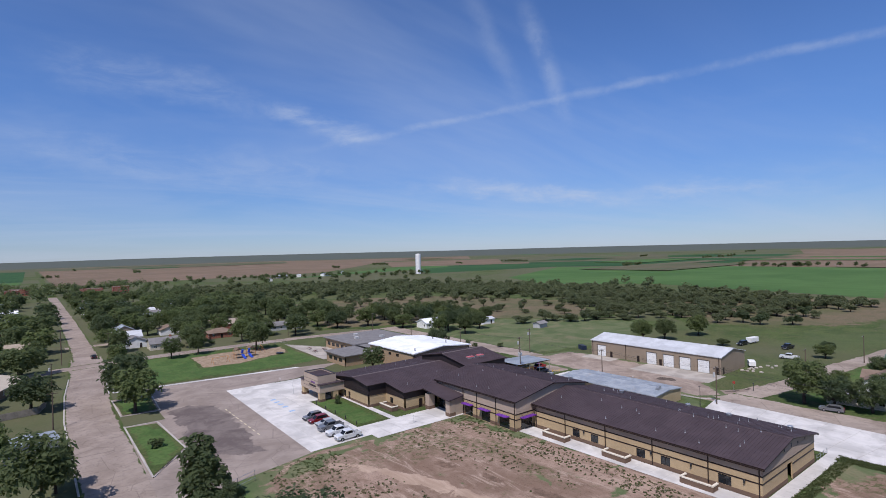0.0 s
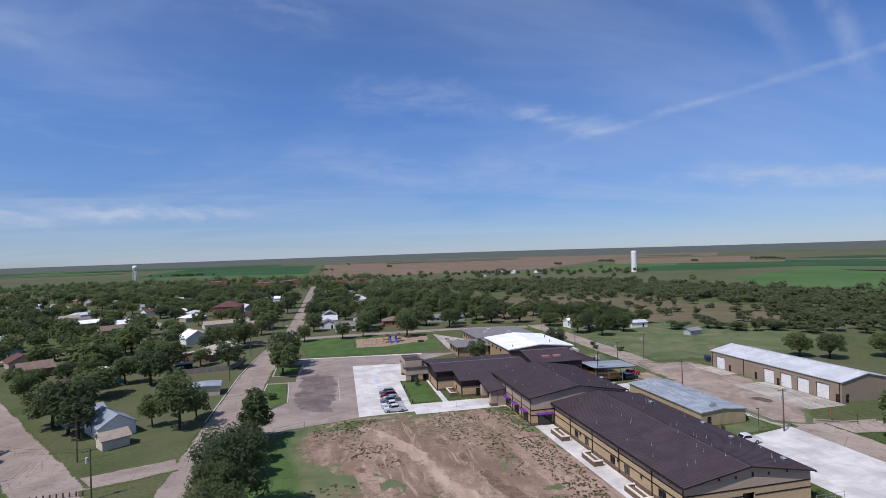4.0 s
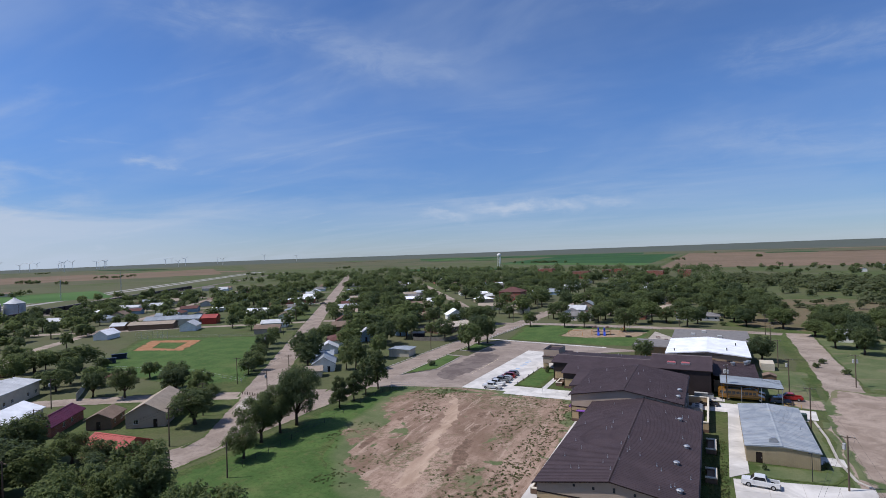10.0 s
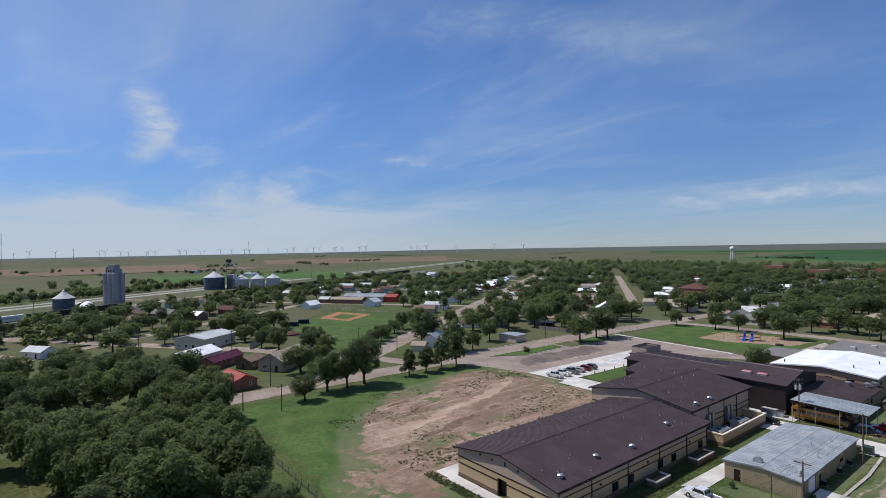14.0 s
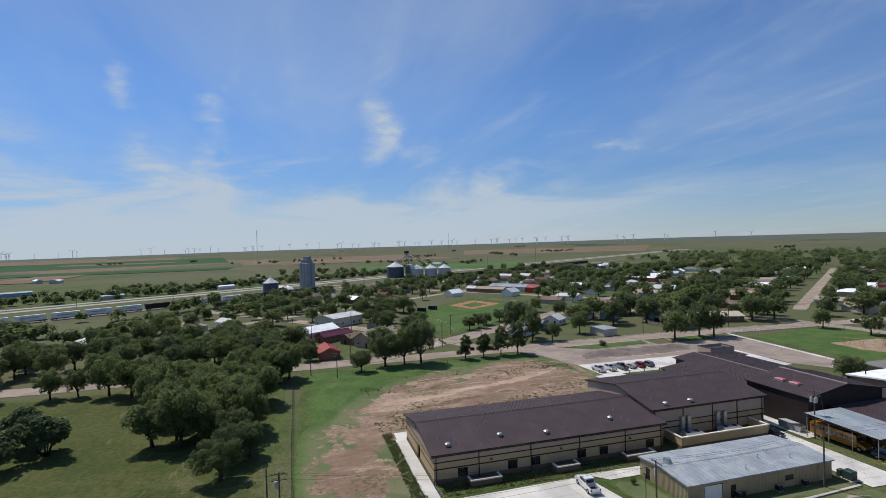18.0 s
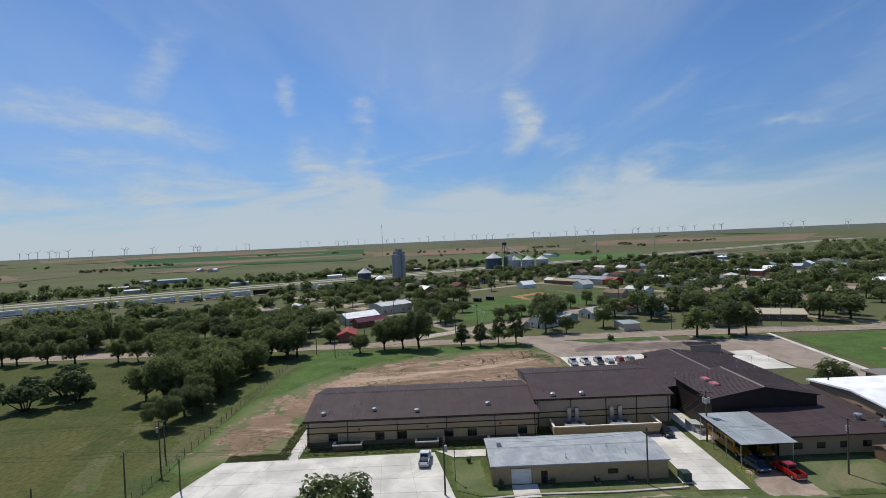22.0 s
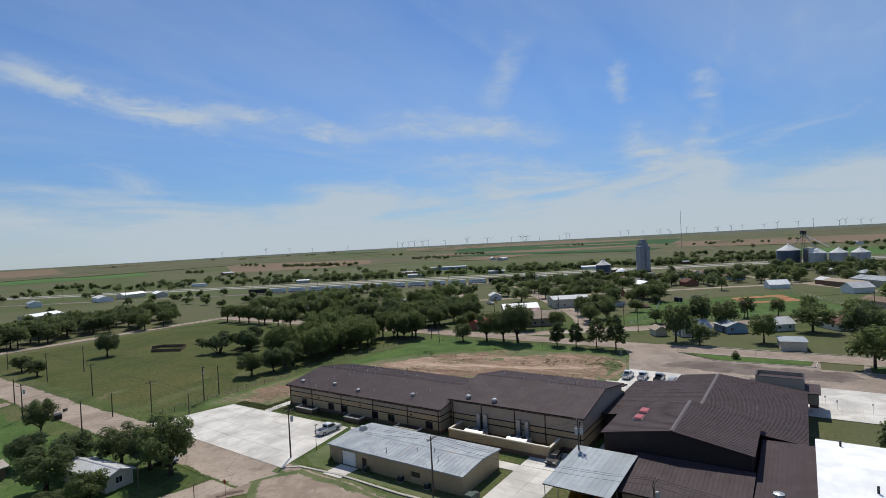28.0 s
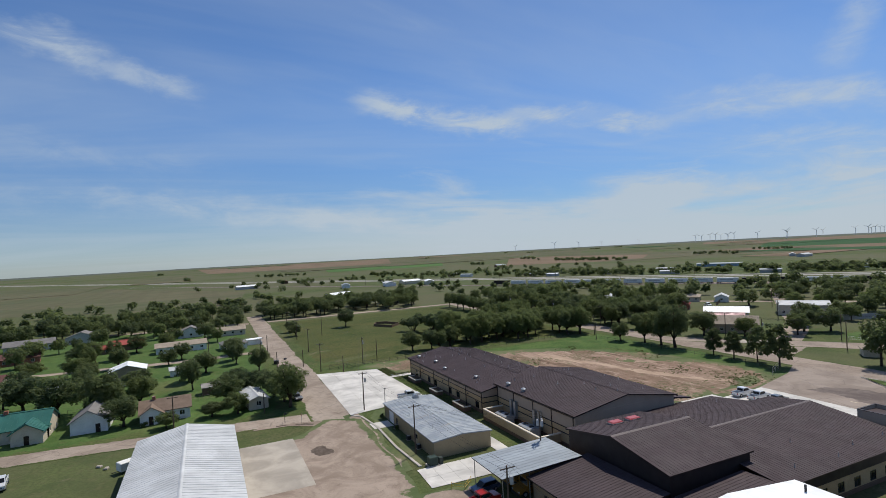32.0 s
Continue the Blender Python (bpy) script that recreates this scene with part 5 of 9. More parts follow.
def gable_house(name, cx, cy, rot, w, d, eave, ridge, wall, roof, label, category="building", axis="y", ov=0.5, holes=None, panels=False, trim="brown_trim", t=0.25, group="", extra=None, hip=False, width=0.61, gable_mat=None, simple=False):
    """A building on a w (x) by d (y) plan about its centre. holes: side -> list of (kind, s, width, z0, z1), s from the side's left end seen from outside."""
    B = thing(name, pose(cx, cy, 0, 0, 0, rot), label, category, group)
    holes = holes or {}
    X, Y = w / 2, d / 2
    sides = {"s": ((-X, -Y), 0, w), "e": ((X, -Y), 90, d), "n": ((X, Y), 180, w), "w": ((-X, Y), 270, d)}
    if simple:
        part("wall", Shape().box(-X, X, -Y, Y, 0, eave), wall, B)
    for key, ((ox, oy), ang, L) in sides.items():
        if simple:
            break
        m = pose(ox, oy, 0, 0, 0, ang)
        hs = holes.get(key, [])
        # the side walls stop at the end walls' inner faces
        inset = t if key in "ew" else 0.0
        sh = wall_run(L, eave, t, [(s, s + ww, z0, z1) for kind, s, ww, z0, z1 in hs])
        if inset:
            sh.v = [(min(max(x, inset), L - inset), y, z) for x, y, z in sh.v]
        part("wall", sh, wall, B, "", m)
        for kind, s, ww, z0, z1 in hs:
            mm = m @ Matrix.Translation((s, 0, z0))
            if kind == "win":
                window_unit(B, mm, ww, z1 - z0, 1 if ww > 0.9 else 0, trim)
            elif kind == "door":
                door_unit(B, mm, ww, z1 - z0)
            elif kind == "glass":
                door_unit(B, mm, ww, z1 - z0, glazed=True)
            elif kind == "roller":
                roller_door(B, mm, ww, z1 - z0)
            elif kind == "dark":
                part("recess", Shape().box(0, ww, t + 0.6, t + 0.7, 0, z1 - z0), "dark_panel", B, "", mm)
    # roof
    rise = ridge - eave
    if hip:
        long = Y if axis == "y" else X
        short = X if axis == "y" else Y
        r = long - short
        k = (short + ov) / short
        ze = ridge - rise * k
        if axis == "y":
            P = [(-X - ov, -Y - ov, ze), (X + ov, -Y - ov, ze), (X + ov, Y + ov, ze), (-X - ov, Y + ov, ze), (0, -r, ridge), (0, r, ridge)]
        else:
            P = [(X + ov, -Y - ov, ze), (X + ov, Y + ov, ze), (-X - ov, Y + ov, ze), (-X - ov, -Y - ov, ze), (r, 0, ridge), (-r, 0, ridge)]
        for q in ((0, 1, 4), (1, 2, 5, 4), (2, 3, 5), (3, 0, 4, 5)):
            part("roof_slope", Shape().slab([P[i] for i in q], 0.14), roof, B)
        return B
    half = X if axis == "y" else Y
    run = Y if axis == "y" else X
    sl = rise / half
    ang = math.atan(sl)
    D = (half + ov) / math.cos(ang)
    for sgn in (-1, 1):
        lo = half + ov
        if axis == "y":
            pts = [(0, -run - ov, ridge), (sgn * lo, -run - ov, ridge - sl * lo), (sgn * lo, run + ov, ridge - sl * lo), (0, run + ov, ridge)]
            down = Vector((sgn * math.cos(ang), 0, -math.sin(ang)))
            along = Vector((0, sgn, 0)) * 1.0
        else:
            pts = [(-run - ov, 0, ridge), (-run - ov, sgn * lo, ridge - sl * lo), (run + ov, sgn * lo, ridge - sl * lo), (run + ov, 0, ridge)]
            down = Vector((0, sgn * math.cos(ang), -math.sin(ang)))
            along = Vector((-sgn, 0, 0)) * 1.0
        up = along.cross(down)
        if up.z < 0:
            along = -along
        if (axis == "y" and sgn > 0) or (axis == "x" and sgn < 0):
            pts = pts
        else:
            pts = pts[::-1]
        slope = part("roof_slope", Shape().slab([(x, y, z + 0.18) for x, y, z in pts], 0.18), roof if not panels else "brown_trim" if "brown" in roof else roof, B)
        if panels:
            start = Vector((0, 0, ridge + 0.182))
            start += -along * (run + ov)
            roof_panels(slope, roof, start, along, down, 2 * (run + ov), D, 0, width)
    # gable triangles
    zb = eave + 0.002
    for sgn in (-1, 1):
        pr = [(-half, zb), (half, zb), (0, ridge)]
        s = Shape()
        if axis == "y":
            y0 = sgn * run
            s.profile(pr, "y", min(y0, y0 - sgn * t), max(y0, y0 - sgn * t))
        else:
            x0 = sgn * run
            s.profile(pr, "x", min(x0, x0 - sgn * t), max(x0, x0 - sgn * t))
        if simple:
            if sgn > 0:
                part("gable", Shape().profile(pr, axis, -run + 0.001, run - 0.001), gable_mat or wall, B)
            continue
        part("gable", s, gable_mat or wall, B)
    if panels:
        if axis == "y":
            part("ridge_cap", Shape().profile([(-0.3, ridge + 0.19), (0.3, ridge + 0.19), (0.06, ridge + 0.30), (-0.06, ridge + 0.30)], "y", -run - ov, run + ov), roof, B)
        else:
            part("ridge_cap", Shape().profile([(-0.3, ridge + 0.19), (0.3, ridge + 0.19), (0.06, ridge + 0.30), (-0.06, ridge + 0.30)], "x", -run - ov, run + ov), roof, B)
    return B


def strip_on(B, name, material, x0, x1, y0, y1, z0, z1, label=""):
    return part(name, Shape().box(x0, x1, y0, y1, z0, z1), material, B, label)


# -- the classroom wing --
WX0, WX1, WY0, WY1 = 89.5, 112.5, 36.2, 83.5
win_w = [("win", WY1 - b, b - a, 0.75, 2.35) for a, b in ((71.2, 73.0), (66.6, 68.4), (56.3, 58.1), (51.4, 53.2), (40.9, 43.0))]
win_e = [("win", a - WY0, 1.9, 0.75, 2.35) for a in (40.6, 50.2, 54.8, 64.4, 69.2, 79.6)]
holes_s = [("dark", 10.2, 2.2, 0.0, 3.0)]
wing = gable_house("school_wing", (WX0 + WX1) / 2, (WY0 + WY1) / 2, 0, WX1 - WX0, WY1 - WY0, 5.25, 7.15, "tan_block", "brown_roof",
                   "long tan block classroom wing with a dark brown seamed metal roof", "building", "y", 0.6, {"w": win_w, "e": win_e, "s": holes_s}, True, gable_mat="stucco")
part("ridge_cap", Shape().profile([(-0.32, 7.31), (0.32, 7.31), (0.06, 7.45), (-0.06, 7.45)], "y", (WY0 - WY1) / 2 - 0.5, (WY1 - WY0) / 2 + 0.5), "brown_cap", wing)
hw, hd = (WX1 - WX0) / 2, (WY1 - WY0) / 2


def banded(B, hw, hd, sides, z_up, z_eave, wains=0.75, bands=(2.45, 3.65), skips=None):
    """Brown wainscot, dark string courses and stucco upper wall on a building's sides, all standing proud."""
    skips = skips or {}
    for key in sides:
        n = 2 * (hw if key in "sn" else hd)
        m = {"s": pose(-hw, -hd, 0), "e": pose(hw, -hd, 0, 0, 0, 90), "n": pose(hw, hd, 0, 0, 0, 180), "w": pose(-hw, hd, 0, 0, 0, 270)}[key]
        gaps = sorted(skips.get(key, []))
        def runs(z0, z1):
            x = 0.0
            for a, b, g0, g1 in gaps:
                if g1 <= z0 or g0 >= z1:
                    continue
                yield x, a
                x = b
            yield x, n
        for a, b in runs(0, wains):
            part("wainscot", Shape().box(a, b, -0.05, -0.001, 0, wains), "brown_block", B, "", m)
        for z in bands:
            for a, b in runs(z, z + 0.22):
                part("string_course", Shape().box(a, b, -0.04, -0.001, z, z + 0.22), "brown_trim", B, "", m)
        if z_up:
            for a, b in runs(z_up, z_eave):
                part("upper_wall", Shape().box(a, b, -0.035, -0.001, z_up, z_eave), "stucco", B, "", m)


banded(wing, hw, hd, "wesn", 3.88, 5.24, skips={"s": [(10.2, 12.4, 0, 3.0)]})


def downspout(B, x, y, h, nx, ny):
    part("downspout", Shape().box(x - 0.07 + nx * 0.1, x + 0.07 + nx * 0.1, y - 0.07 + ny * 0.1, y + 0.07 + ny * 0.1, 0.05, h), "brown_trim", B)


for y in (44.6, 54.8, 64.9, 74.9, 83.1, 36.6):
    downspout(wing, -hw, y - (WY0 + WY1) / 2, 5.2, -1, 0)
    downspout(wing, hw, y - (WY0 + WY1) / 2, 5.2, 1, 0)
for sgn in (-1, 1):
    part("gutter", Shape().profile([(sgn * (hw + 0.58), 4.98), (sgn * (hw + 0.74), 4.98), (sgn * (hw + 0.78), 5.12), (sgn * (hw + 0.58), 5.12)][::sgn], "y", -hd - 0.6, hd + 0.6), "brown_trim", wing)
for y in (70.0, 55.0, 47.5, 38.8):
    part("wall_lamp", Shape().lathe([(0.05, 2.0), (0.16, 2.1), (0.18, 2.5), (0.08, 2.65)], 8, -hw - 0.2, y - (WY0 + WY1) / 2), "dark_steel", wing)
for y in (47, 61, 76):
    part("wall_lamp", Shape().box(hw, hw + 0.22, y - 60.05, y - 59.7, 3.0, 3.3), "dark_steel", wing)
for x in (-5.5, -2.5, 0.6, 3.6, 7.0):
    part("vent_louvre", Shape().box(x - 0.18, x + 0.18, -hd - 0.06, -hd - 0.002, 5.45, 5.45 + (0.75 if abs(x - 0.6) < 0.1 else 0.42)), "dark_steel", wing)


def roof_z(x, half, ridge, sl):
    return ridge + 0.2 - sl * abs(x)


SLW = (7.15 - 5.25) / hw
random.seed(4)
for k in range(34):
    x, y = random.uniform(-hw * 0.95, hw * 0.95), random.uniform(-hd, hd)
    z = roof_z(x, hw, 7.15, SLW)
    part("vent_pipe", Shape().lathe([(0.16, z - 0.05), (0.07, z + 0.12), (0.05, z + 0.16), (0.05, z + 0.55)], 6, x, y), "steel", wing)
for x, y in ((9.6, -20.5), (8.6, -10.0), (9.8, -1), (8.0, 14)):
    z = roof_z(x, hw, 7.15, SLW)
    part("roof_fan", Shape().box(x - 0.35, x + 0.35, y - 0.35, y + 0.35, z - 0.1, z + 0.3).lathe([(0.45, z + 0.3), (0.55, z + 0.45), (0.35, z + 0.6)], 10, x, y), "steel", wing)

# -- the gymnasium-height block --
GX0, GX1, GY0, GY1 = 83.9, 108.9, 84.1, 112.8
gw, gd = (GX1 - GX0) / 2, (GY1 - GY0) / 2
gcy = (GY0 + GY1) / 2
glz = [("glass", GY1 - b, b - a, 0.05, 2.75) for a, b in ((98.6, 101.4), (92.4, 95.4), (86.1, 89.3))]
gym = gable_house("school_hall", (GX0 + GX1) / 2, gcy, 0, GX1 - GX0, GY1 - GY0, 6.65, 8.7, "tan_block", "brown_roof",
                  "tall tan block school hall with a dark brown seamed metal roof", "building", "y", 0.55, {"w": glz, "s": [("glass", 1.6, 3.6, 0.05, 2.75)]}, True, gable_mat="stucco")
part("ridge_cap", Shape().profile([(-0.32, 8.86), (0.32, 8.86), (0.06, 9.0), (-0.06, 9.0)], "y", -gd - 0.5, gd + 0.5), "brown_cap", gym)
banded(gym, gw, gd, "wesn", 3.9, 6.64, skips={"w": [(GY1 - b, GY1 - a, 0, 2.8) for a, b in ((98.6, 101.4), (92.4, 95.4), (86.1, 89.3))], "s": [(1.6, 5.2, 0, 2.8)]})
for y in (83.9 + 0.5, 90.4, 97.0, 102.0, 112.3):
    downspout(gym, -gw, y - gcy, 6.6, -1, 0)
for y in (84.5, 91.5, 99.0, 105.5, 112.3):
    downspout(gym, gw, y - gcy, 6.6, 1, 0)
for sgn in (-1, 1):
    part("gutter", Shape().profile([(sgn * (gw + 0.53), 6.40), (sgn * (gw + 0.69), 6.40), (sgn * (gw + 0.73), 6.54), (sgn * (gw + 0.53), 6.54)][::sgn], "y", -gd - 0.5, gd + 0.5), "brown_trim", gym)


def awning(B, m, w, d=1.2):
    """A slatted canopy on hangers, over an opening; m at the wall, opening's middle."""
    a = part("awning", Shape().box(-w / 2, w / 2, -0.04, 0.0, -0.1, 0.06).box(-w / 2, w / 2, -d, -d + 0.08, -0.1, 0.06).box(-w / 2, -w / 2 + 0.08, -d, 0, -0.1, 0.06).box(w / 2 - 0.08, w / 2, -d, 0, -0.1, 0.06), "purple", B, "purple slatted metal awning", m)
    k = 9
    for i in range(k):
        y = -d + (i + 0.7) * d / (k + 0.6)
        part("blade", Shape().add([(-w / 2 + 0.08, y, -0.06), (w / 2 - 0.08, y, -0.06), (w / 2 - 0.08, y + 0.11, 0.04), (-w / 2 + 0.08, y + 0.11, 0.04), (-w / 2 + 0.08, y, -0.08), (w / 2 - 0.08, y, -0.08), (w / 2 - 0.08, y + 0.11, 0.02), (-w / 2 + 0.08, y + 0.11, 0.02)],
                                  [(0, 1, 2, 3), (7, 6, 5, 4), (0, 4, 5, 1), (2, 6, 7, 3)]), "purple", a)
    for x in (-w / 2 + 0.3, 0, w / 2 - 0.3):
        part("hanger", Shape().tube((x, -d + 0.1, 0.02), (x, -0.02, 0.9), 0.02, None, 5), "dark_steel", a)


for a, b in ((98.6, 101.4), (92.4, 95.4), (86.1, 89.3)):
    awning(gym, pose(-gw, (a + b) / 2 - gcy, 2.95, 0, 0, 270), 3.4)
awning(gym, pose(-gw + 3.4, -gd, 2.95), 4.2)
SLG = 2.05 / gw
random.seed(9)
for k in range(12):
    x, y = random.uniform(-gw * 0.9, gw * 0.9), random.uniform(-gd, gd)
    z = roof_z(x, gw, 8.7, SLG)
    part("vent_pipe", Shape().lathe([(0.16, z - 0.05), (0.07, z + 0.12), (0.05, z + 0.16), (0.05, z + 0.5)], 6, x, y), "steel", gym)
for y in (-10.5, -4.3):
    z = roof_z(11.6, gw, 8.7, SLG)
    part("roof_fan", Shape().box(11.25, 11.95, y - 0.35, y + 0.35, z - 0.1, z + 0.35).lathe([(0.45, z + 0.35), (0.6, z + 0.5), (0.35, z + 0.7)], 10, 11.6, y), "steel", gym)
# ducts on the yard side
for y in (91.0, 92.6, 100.0, 101.8):
    yy = y - gcy
    part("duct", Shape().box(gw + 0.06, gw + 0.7, yy - 0.4, yy + 0.4, 1.2, 4.6).box(gw + 0.06, gw + 1.5, yy - 0.35, yy + 0.35, 0.9, 1.5), "steel", gym)

# the walled plant yard
yard = thing("plant_yard_wall", pose(0, 0, 0), "tan block yard wall with a cream cap", "wall", "", "")
for a, b, c, d in ((109.2, 114.2, 86.7, 87.0), (113.9, 114.2, 87.0, 108.3), (109.2, 114.2, 108.3, 108.6)):
    part("wall", Shape().box(a, b, c, d, 0, 2.25), "tan_block", yard)
    part("base", Shape().box(a - 0.03, b + 0.03, c - 0.03, d + 0.03, 0, 0.7), "brown_block", yard)
    part("cap", Shape().bevel_box(a - 0.08, b + 0.08, c - 0.08, d + 0.08, 2.25, 2.45, 0.03), "cap", yard)


def plant_unit(x, y, w, d, h):
    u = thing("air_handler", pose(x, y, 0.0), "pale grey rooftop-style air handler standing on the ground", "air conditioner", "air handlers")
    part("plinth", Shape().box(-w / 2 - 0.1, w / 2 + 0.1, -d / 2 - 0.1, d / 2 + 0.1, 0, 0.2), "old_concrete", u)
    part("body", Shape().bevel_box(-w / 2, w / 2, -d / 2, d / 2, 0.2, h, 0.05), "grey_paint", u)
    part("hood", Shape().profile([(-w / 2, h), (w / 2, h), (0, h + 0.25)], "y", -d / 2 + 0.1, d / 2 - 0.1), "steel", u)
    for k in (-1, 1):
        part("fan_grille", Shape().lathe([(0.5, h - 0.01), (0.5, h + 0.30), (0.42, h + 0.32)], 12, 0, k * d / 4), "dark_steel", u)


plant_unit(111.6, 91.5, 2.4, 4.4, 2.0)
plant_unit(111.6, 101.0, 2.4, 4.4, 2.0)


def planter(x0, x1, y0, y1, open_side):
    p = thing("planter", pose((x0 + x1) / 2, (y0 + y1) / 2, 0.05), "brown block planter with a cream cap", "planter", "planters along the school")
    X, Y, t, h = (x1 - x0) / 2, (y1 - y0) / 2, 0.3, 0.95
    outer = (-X, -X + t, -Y + t, Y - t) if open_side == "w" else (X - t, X, -Y + t, Y - t)
    for a, b, c, d in ((-X, X, -Y, -Y + t), (-X, X, Y - t, Y), outer):
        part("wall", Shape().box(a, b, c, d, 0, h), "brown_block", p)
        part("cap", Shape().bevel_box(a - 0.05, b + 0.05, c - 0.05, d + 0.05, h, h + 0.22, 0.03), "cap", p)
    part("soil", Shape().box(-X + t, X - t, -Y + t, Y - t, 0.3, 0.75), "brown_paint", p)


for y0, y1 in ((72.6, 78.6), (58.4, 63.6), (42.4, 48.0)):
    planter(86.3, 88.2, y0, y1, "w")
for y0, y1 in ((42.0, 47.8), (58.5, 63.2), (73.2, 79.6)):
    planter(113.7, 115.6, y0, y1, "e")

planter(71.4, 73.4, 115.6, 121.4, "w")

# -- main block: long low roofs, ridge along x --
RIDY, MZ, MSL = 130.2, 6.75, 0.125
main = thing("school_main", pose(0, 0, 0), "low tan block school front with dark brown metal roofs", "building")


def mz(y):
    return MZ - MSL * abs(y - RIDY)


def wall_line(B, p, q, z1, material, holes=(), t=0.3, name="wall"):
    """A wall from p to q in plan, its outer face on the right-hand side's left... outer face towards the walker's right."""
    p, q = Vector(p), Vector(q)
    L = (q - p).length
    ang = math.degrees(math.atan2((q - p).y, (q - p).x))
    m = pose(p.x, p.y, 0, 0, 0, ang)
    part(name, wall_run(L, z1, t, [(s, s + w, z0, zz) for kind, s, w, z0, zz in holes]), material, B, "", m)
    for kind, s, w, z0, zz in holes:
        mm = m @ Matrix.Translation((s, 0, z0))
        if kind == "win":
            window_unit(B, mm, w, zz - z0, 1)
        elif kind == "glass":
            door_unit(B, mm, w, zz - z0, glazed=True)
        else:
            door_unit(B, mm, w, zz - z0)
    return m, L


# outline walls, counter-clockwise seen from above (outer face to the right of the way)
for p, q, z, hl in (((69.0, 146.2), (69.0, 122.9), 3.0, [("win", 9.6, 1.2, 0.5, 2.2), ("door", 12.2, 1.1, 0, 2.2)]),
                    ((69.0, 122.9), (74.4, 122.9), 3.0, []),
                    ((74.4, 122.9), (74.4, 114.0), 3.0, [("win", 2, 1.4, 0.7, 2.2)]),
                    ((74.4, 114.0), (84.0, 114.0), 3.0, [("door", 4.4, 1.2, 0, 2.3), ("win", 6.2, 1.6, 0.6, 2.3)]),
                    ((100.0, 146.2), (69.0, 146.2), 3.0, [("win", 3 + 4 * k, 1.6, 0.8, 2.3) for k in range(7)])):
    m, L = wall_line(main, p, q, z, "tan_block", hl)
    part("fascia", Shape().box(0, L, -0.12, 0.25, z + 0.002, z + 1.05), "dark_panel", main, "", m)
    gaps = sorted((s, s + w) for kind, s, w, z0, zz in hl if z0 < 0.7)
    x = 0.0
    for a, b in gaps + [(L, L)]:
        if a > x:
            part("wainscot", Shape().box(x, a, -0.05, -0.001, 0, 0.7), "brown_block", main, "", m)
        x = b
# dark panelling between the block walls and the eaves
part("upper_wall", Shape().box(69.3, 74.3, 122.78, 123.1, 4.052, mz(122.9) - 0.02), "dark_panel", main)
part("upper_wall", Shape().box(74.7, 84.0, 113.88, 114.2, 4.052, mz(114.0) - 0.02), "dark_panel", main)
part("upper_wall", Shape().box(69.3, 100.0, 146.0, 146.32, 4.052, mz(146.2) - 0.02), "dark_panel", main)
# west gables, dark panelled
part("gable", Shape().profile([(122.9, 4.07), (146.2, 4.07), (146.2, mz(146.2)), (RIDY, MZ - 0.02), (122.9, mz(122.9))], "x", 68.9, 69.3), "dark_panel", main)
part("gable", Shape().profile([(114.0, 4.07), (122.9, 4.07), (122.9, mz(122.9) - 0.02), (114.0, mz(114.0) - 0.02)], "x", 74.3, 74.7), "dark_panel", main)
for (x0, x1, ya, yb) in ((68.2, 101.2, RIDY, 146.9), (68.2, 73.8, 122.3, RIDY), (73.8, 99.6, 113.3, RIDY)):
    pts = [(x0, ya, mz(ya) + 0.15), (x1, ya, mz(ya) + 0.15), (x1, yb, mz(yb) + 0.15), (x0, yb, mz(yb) + 0.15)]
    sl = part("roof_slope", Shape().slab(pts, 0.16), "brown_trim", main)
    if ya == RIDY:
        roof_panels(sl, "brown_roof", Vector((x1, ya, mz(ya) + 0.152)), Vector((-1, 0, 0)), Vector((0, yb - ya, mz(yb) - mz(ya))).normalized(), x1 - x0, math.hypot(yb - ya, mz(yb) - mz(ya)), 0)
    else:
        roof_panels(sl, "brown_roof", Vector((x0, yb, mz(yb) + 0.152)), Vector((1, 0, 0)), Vector((0, ya - yb, mz(ya) - mz(yb))).normalized(), x1 - x0, math.hypot(yb - ya, mz(yb) - mz(ya)), 0)
part("ridge_cap", Shape().profile([(RIDY - 0.3, MZ + 0.16), (RIDY + 0.3, MZ + 0.16), (RIDY + 0.06, MZ + 0.28), (RIDY - 0.06, MZ + 0.28)], "x", 68.2, 98.4), "brown_cap", main)
# link to the hall
part("link_wall", Shape().box(84.0, 99.0, 113.9, 114.3, 0, 4.6), "dark_panel", main)
part("court_wall", Shape().box(99.0, 99.35, 113.9, 118.5, 0, 4.95), "dark_panel", main)
part("court_door", Shape().box(99.36, 99.42, 115.2, 116.4, 0.1, 2.3), "brown_paint", main)
for x, y in ((88, 139), (80, 143.5), (95, 144), (78, 118), (86, 144.8), (91, 122), (72, 143.6)):
    part("vent_pipe", Shape().lathe([(0.16, mz(y)), (0.07, mz(y) + 0.3), (0.05, mz(y) + 0.34), (0.05, mz(y) + 0.8)], 6, x, y), "steel", main)

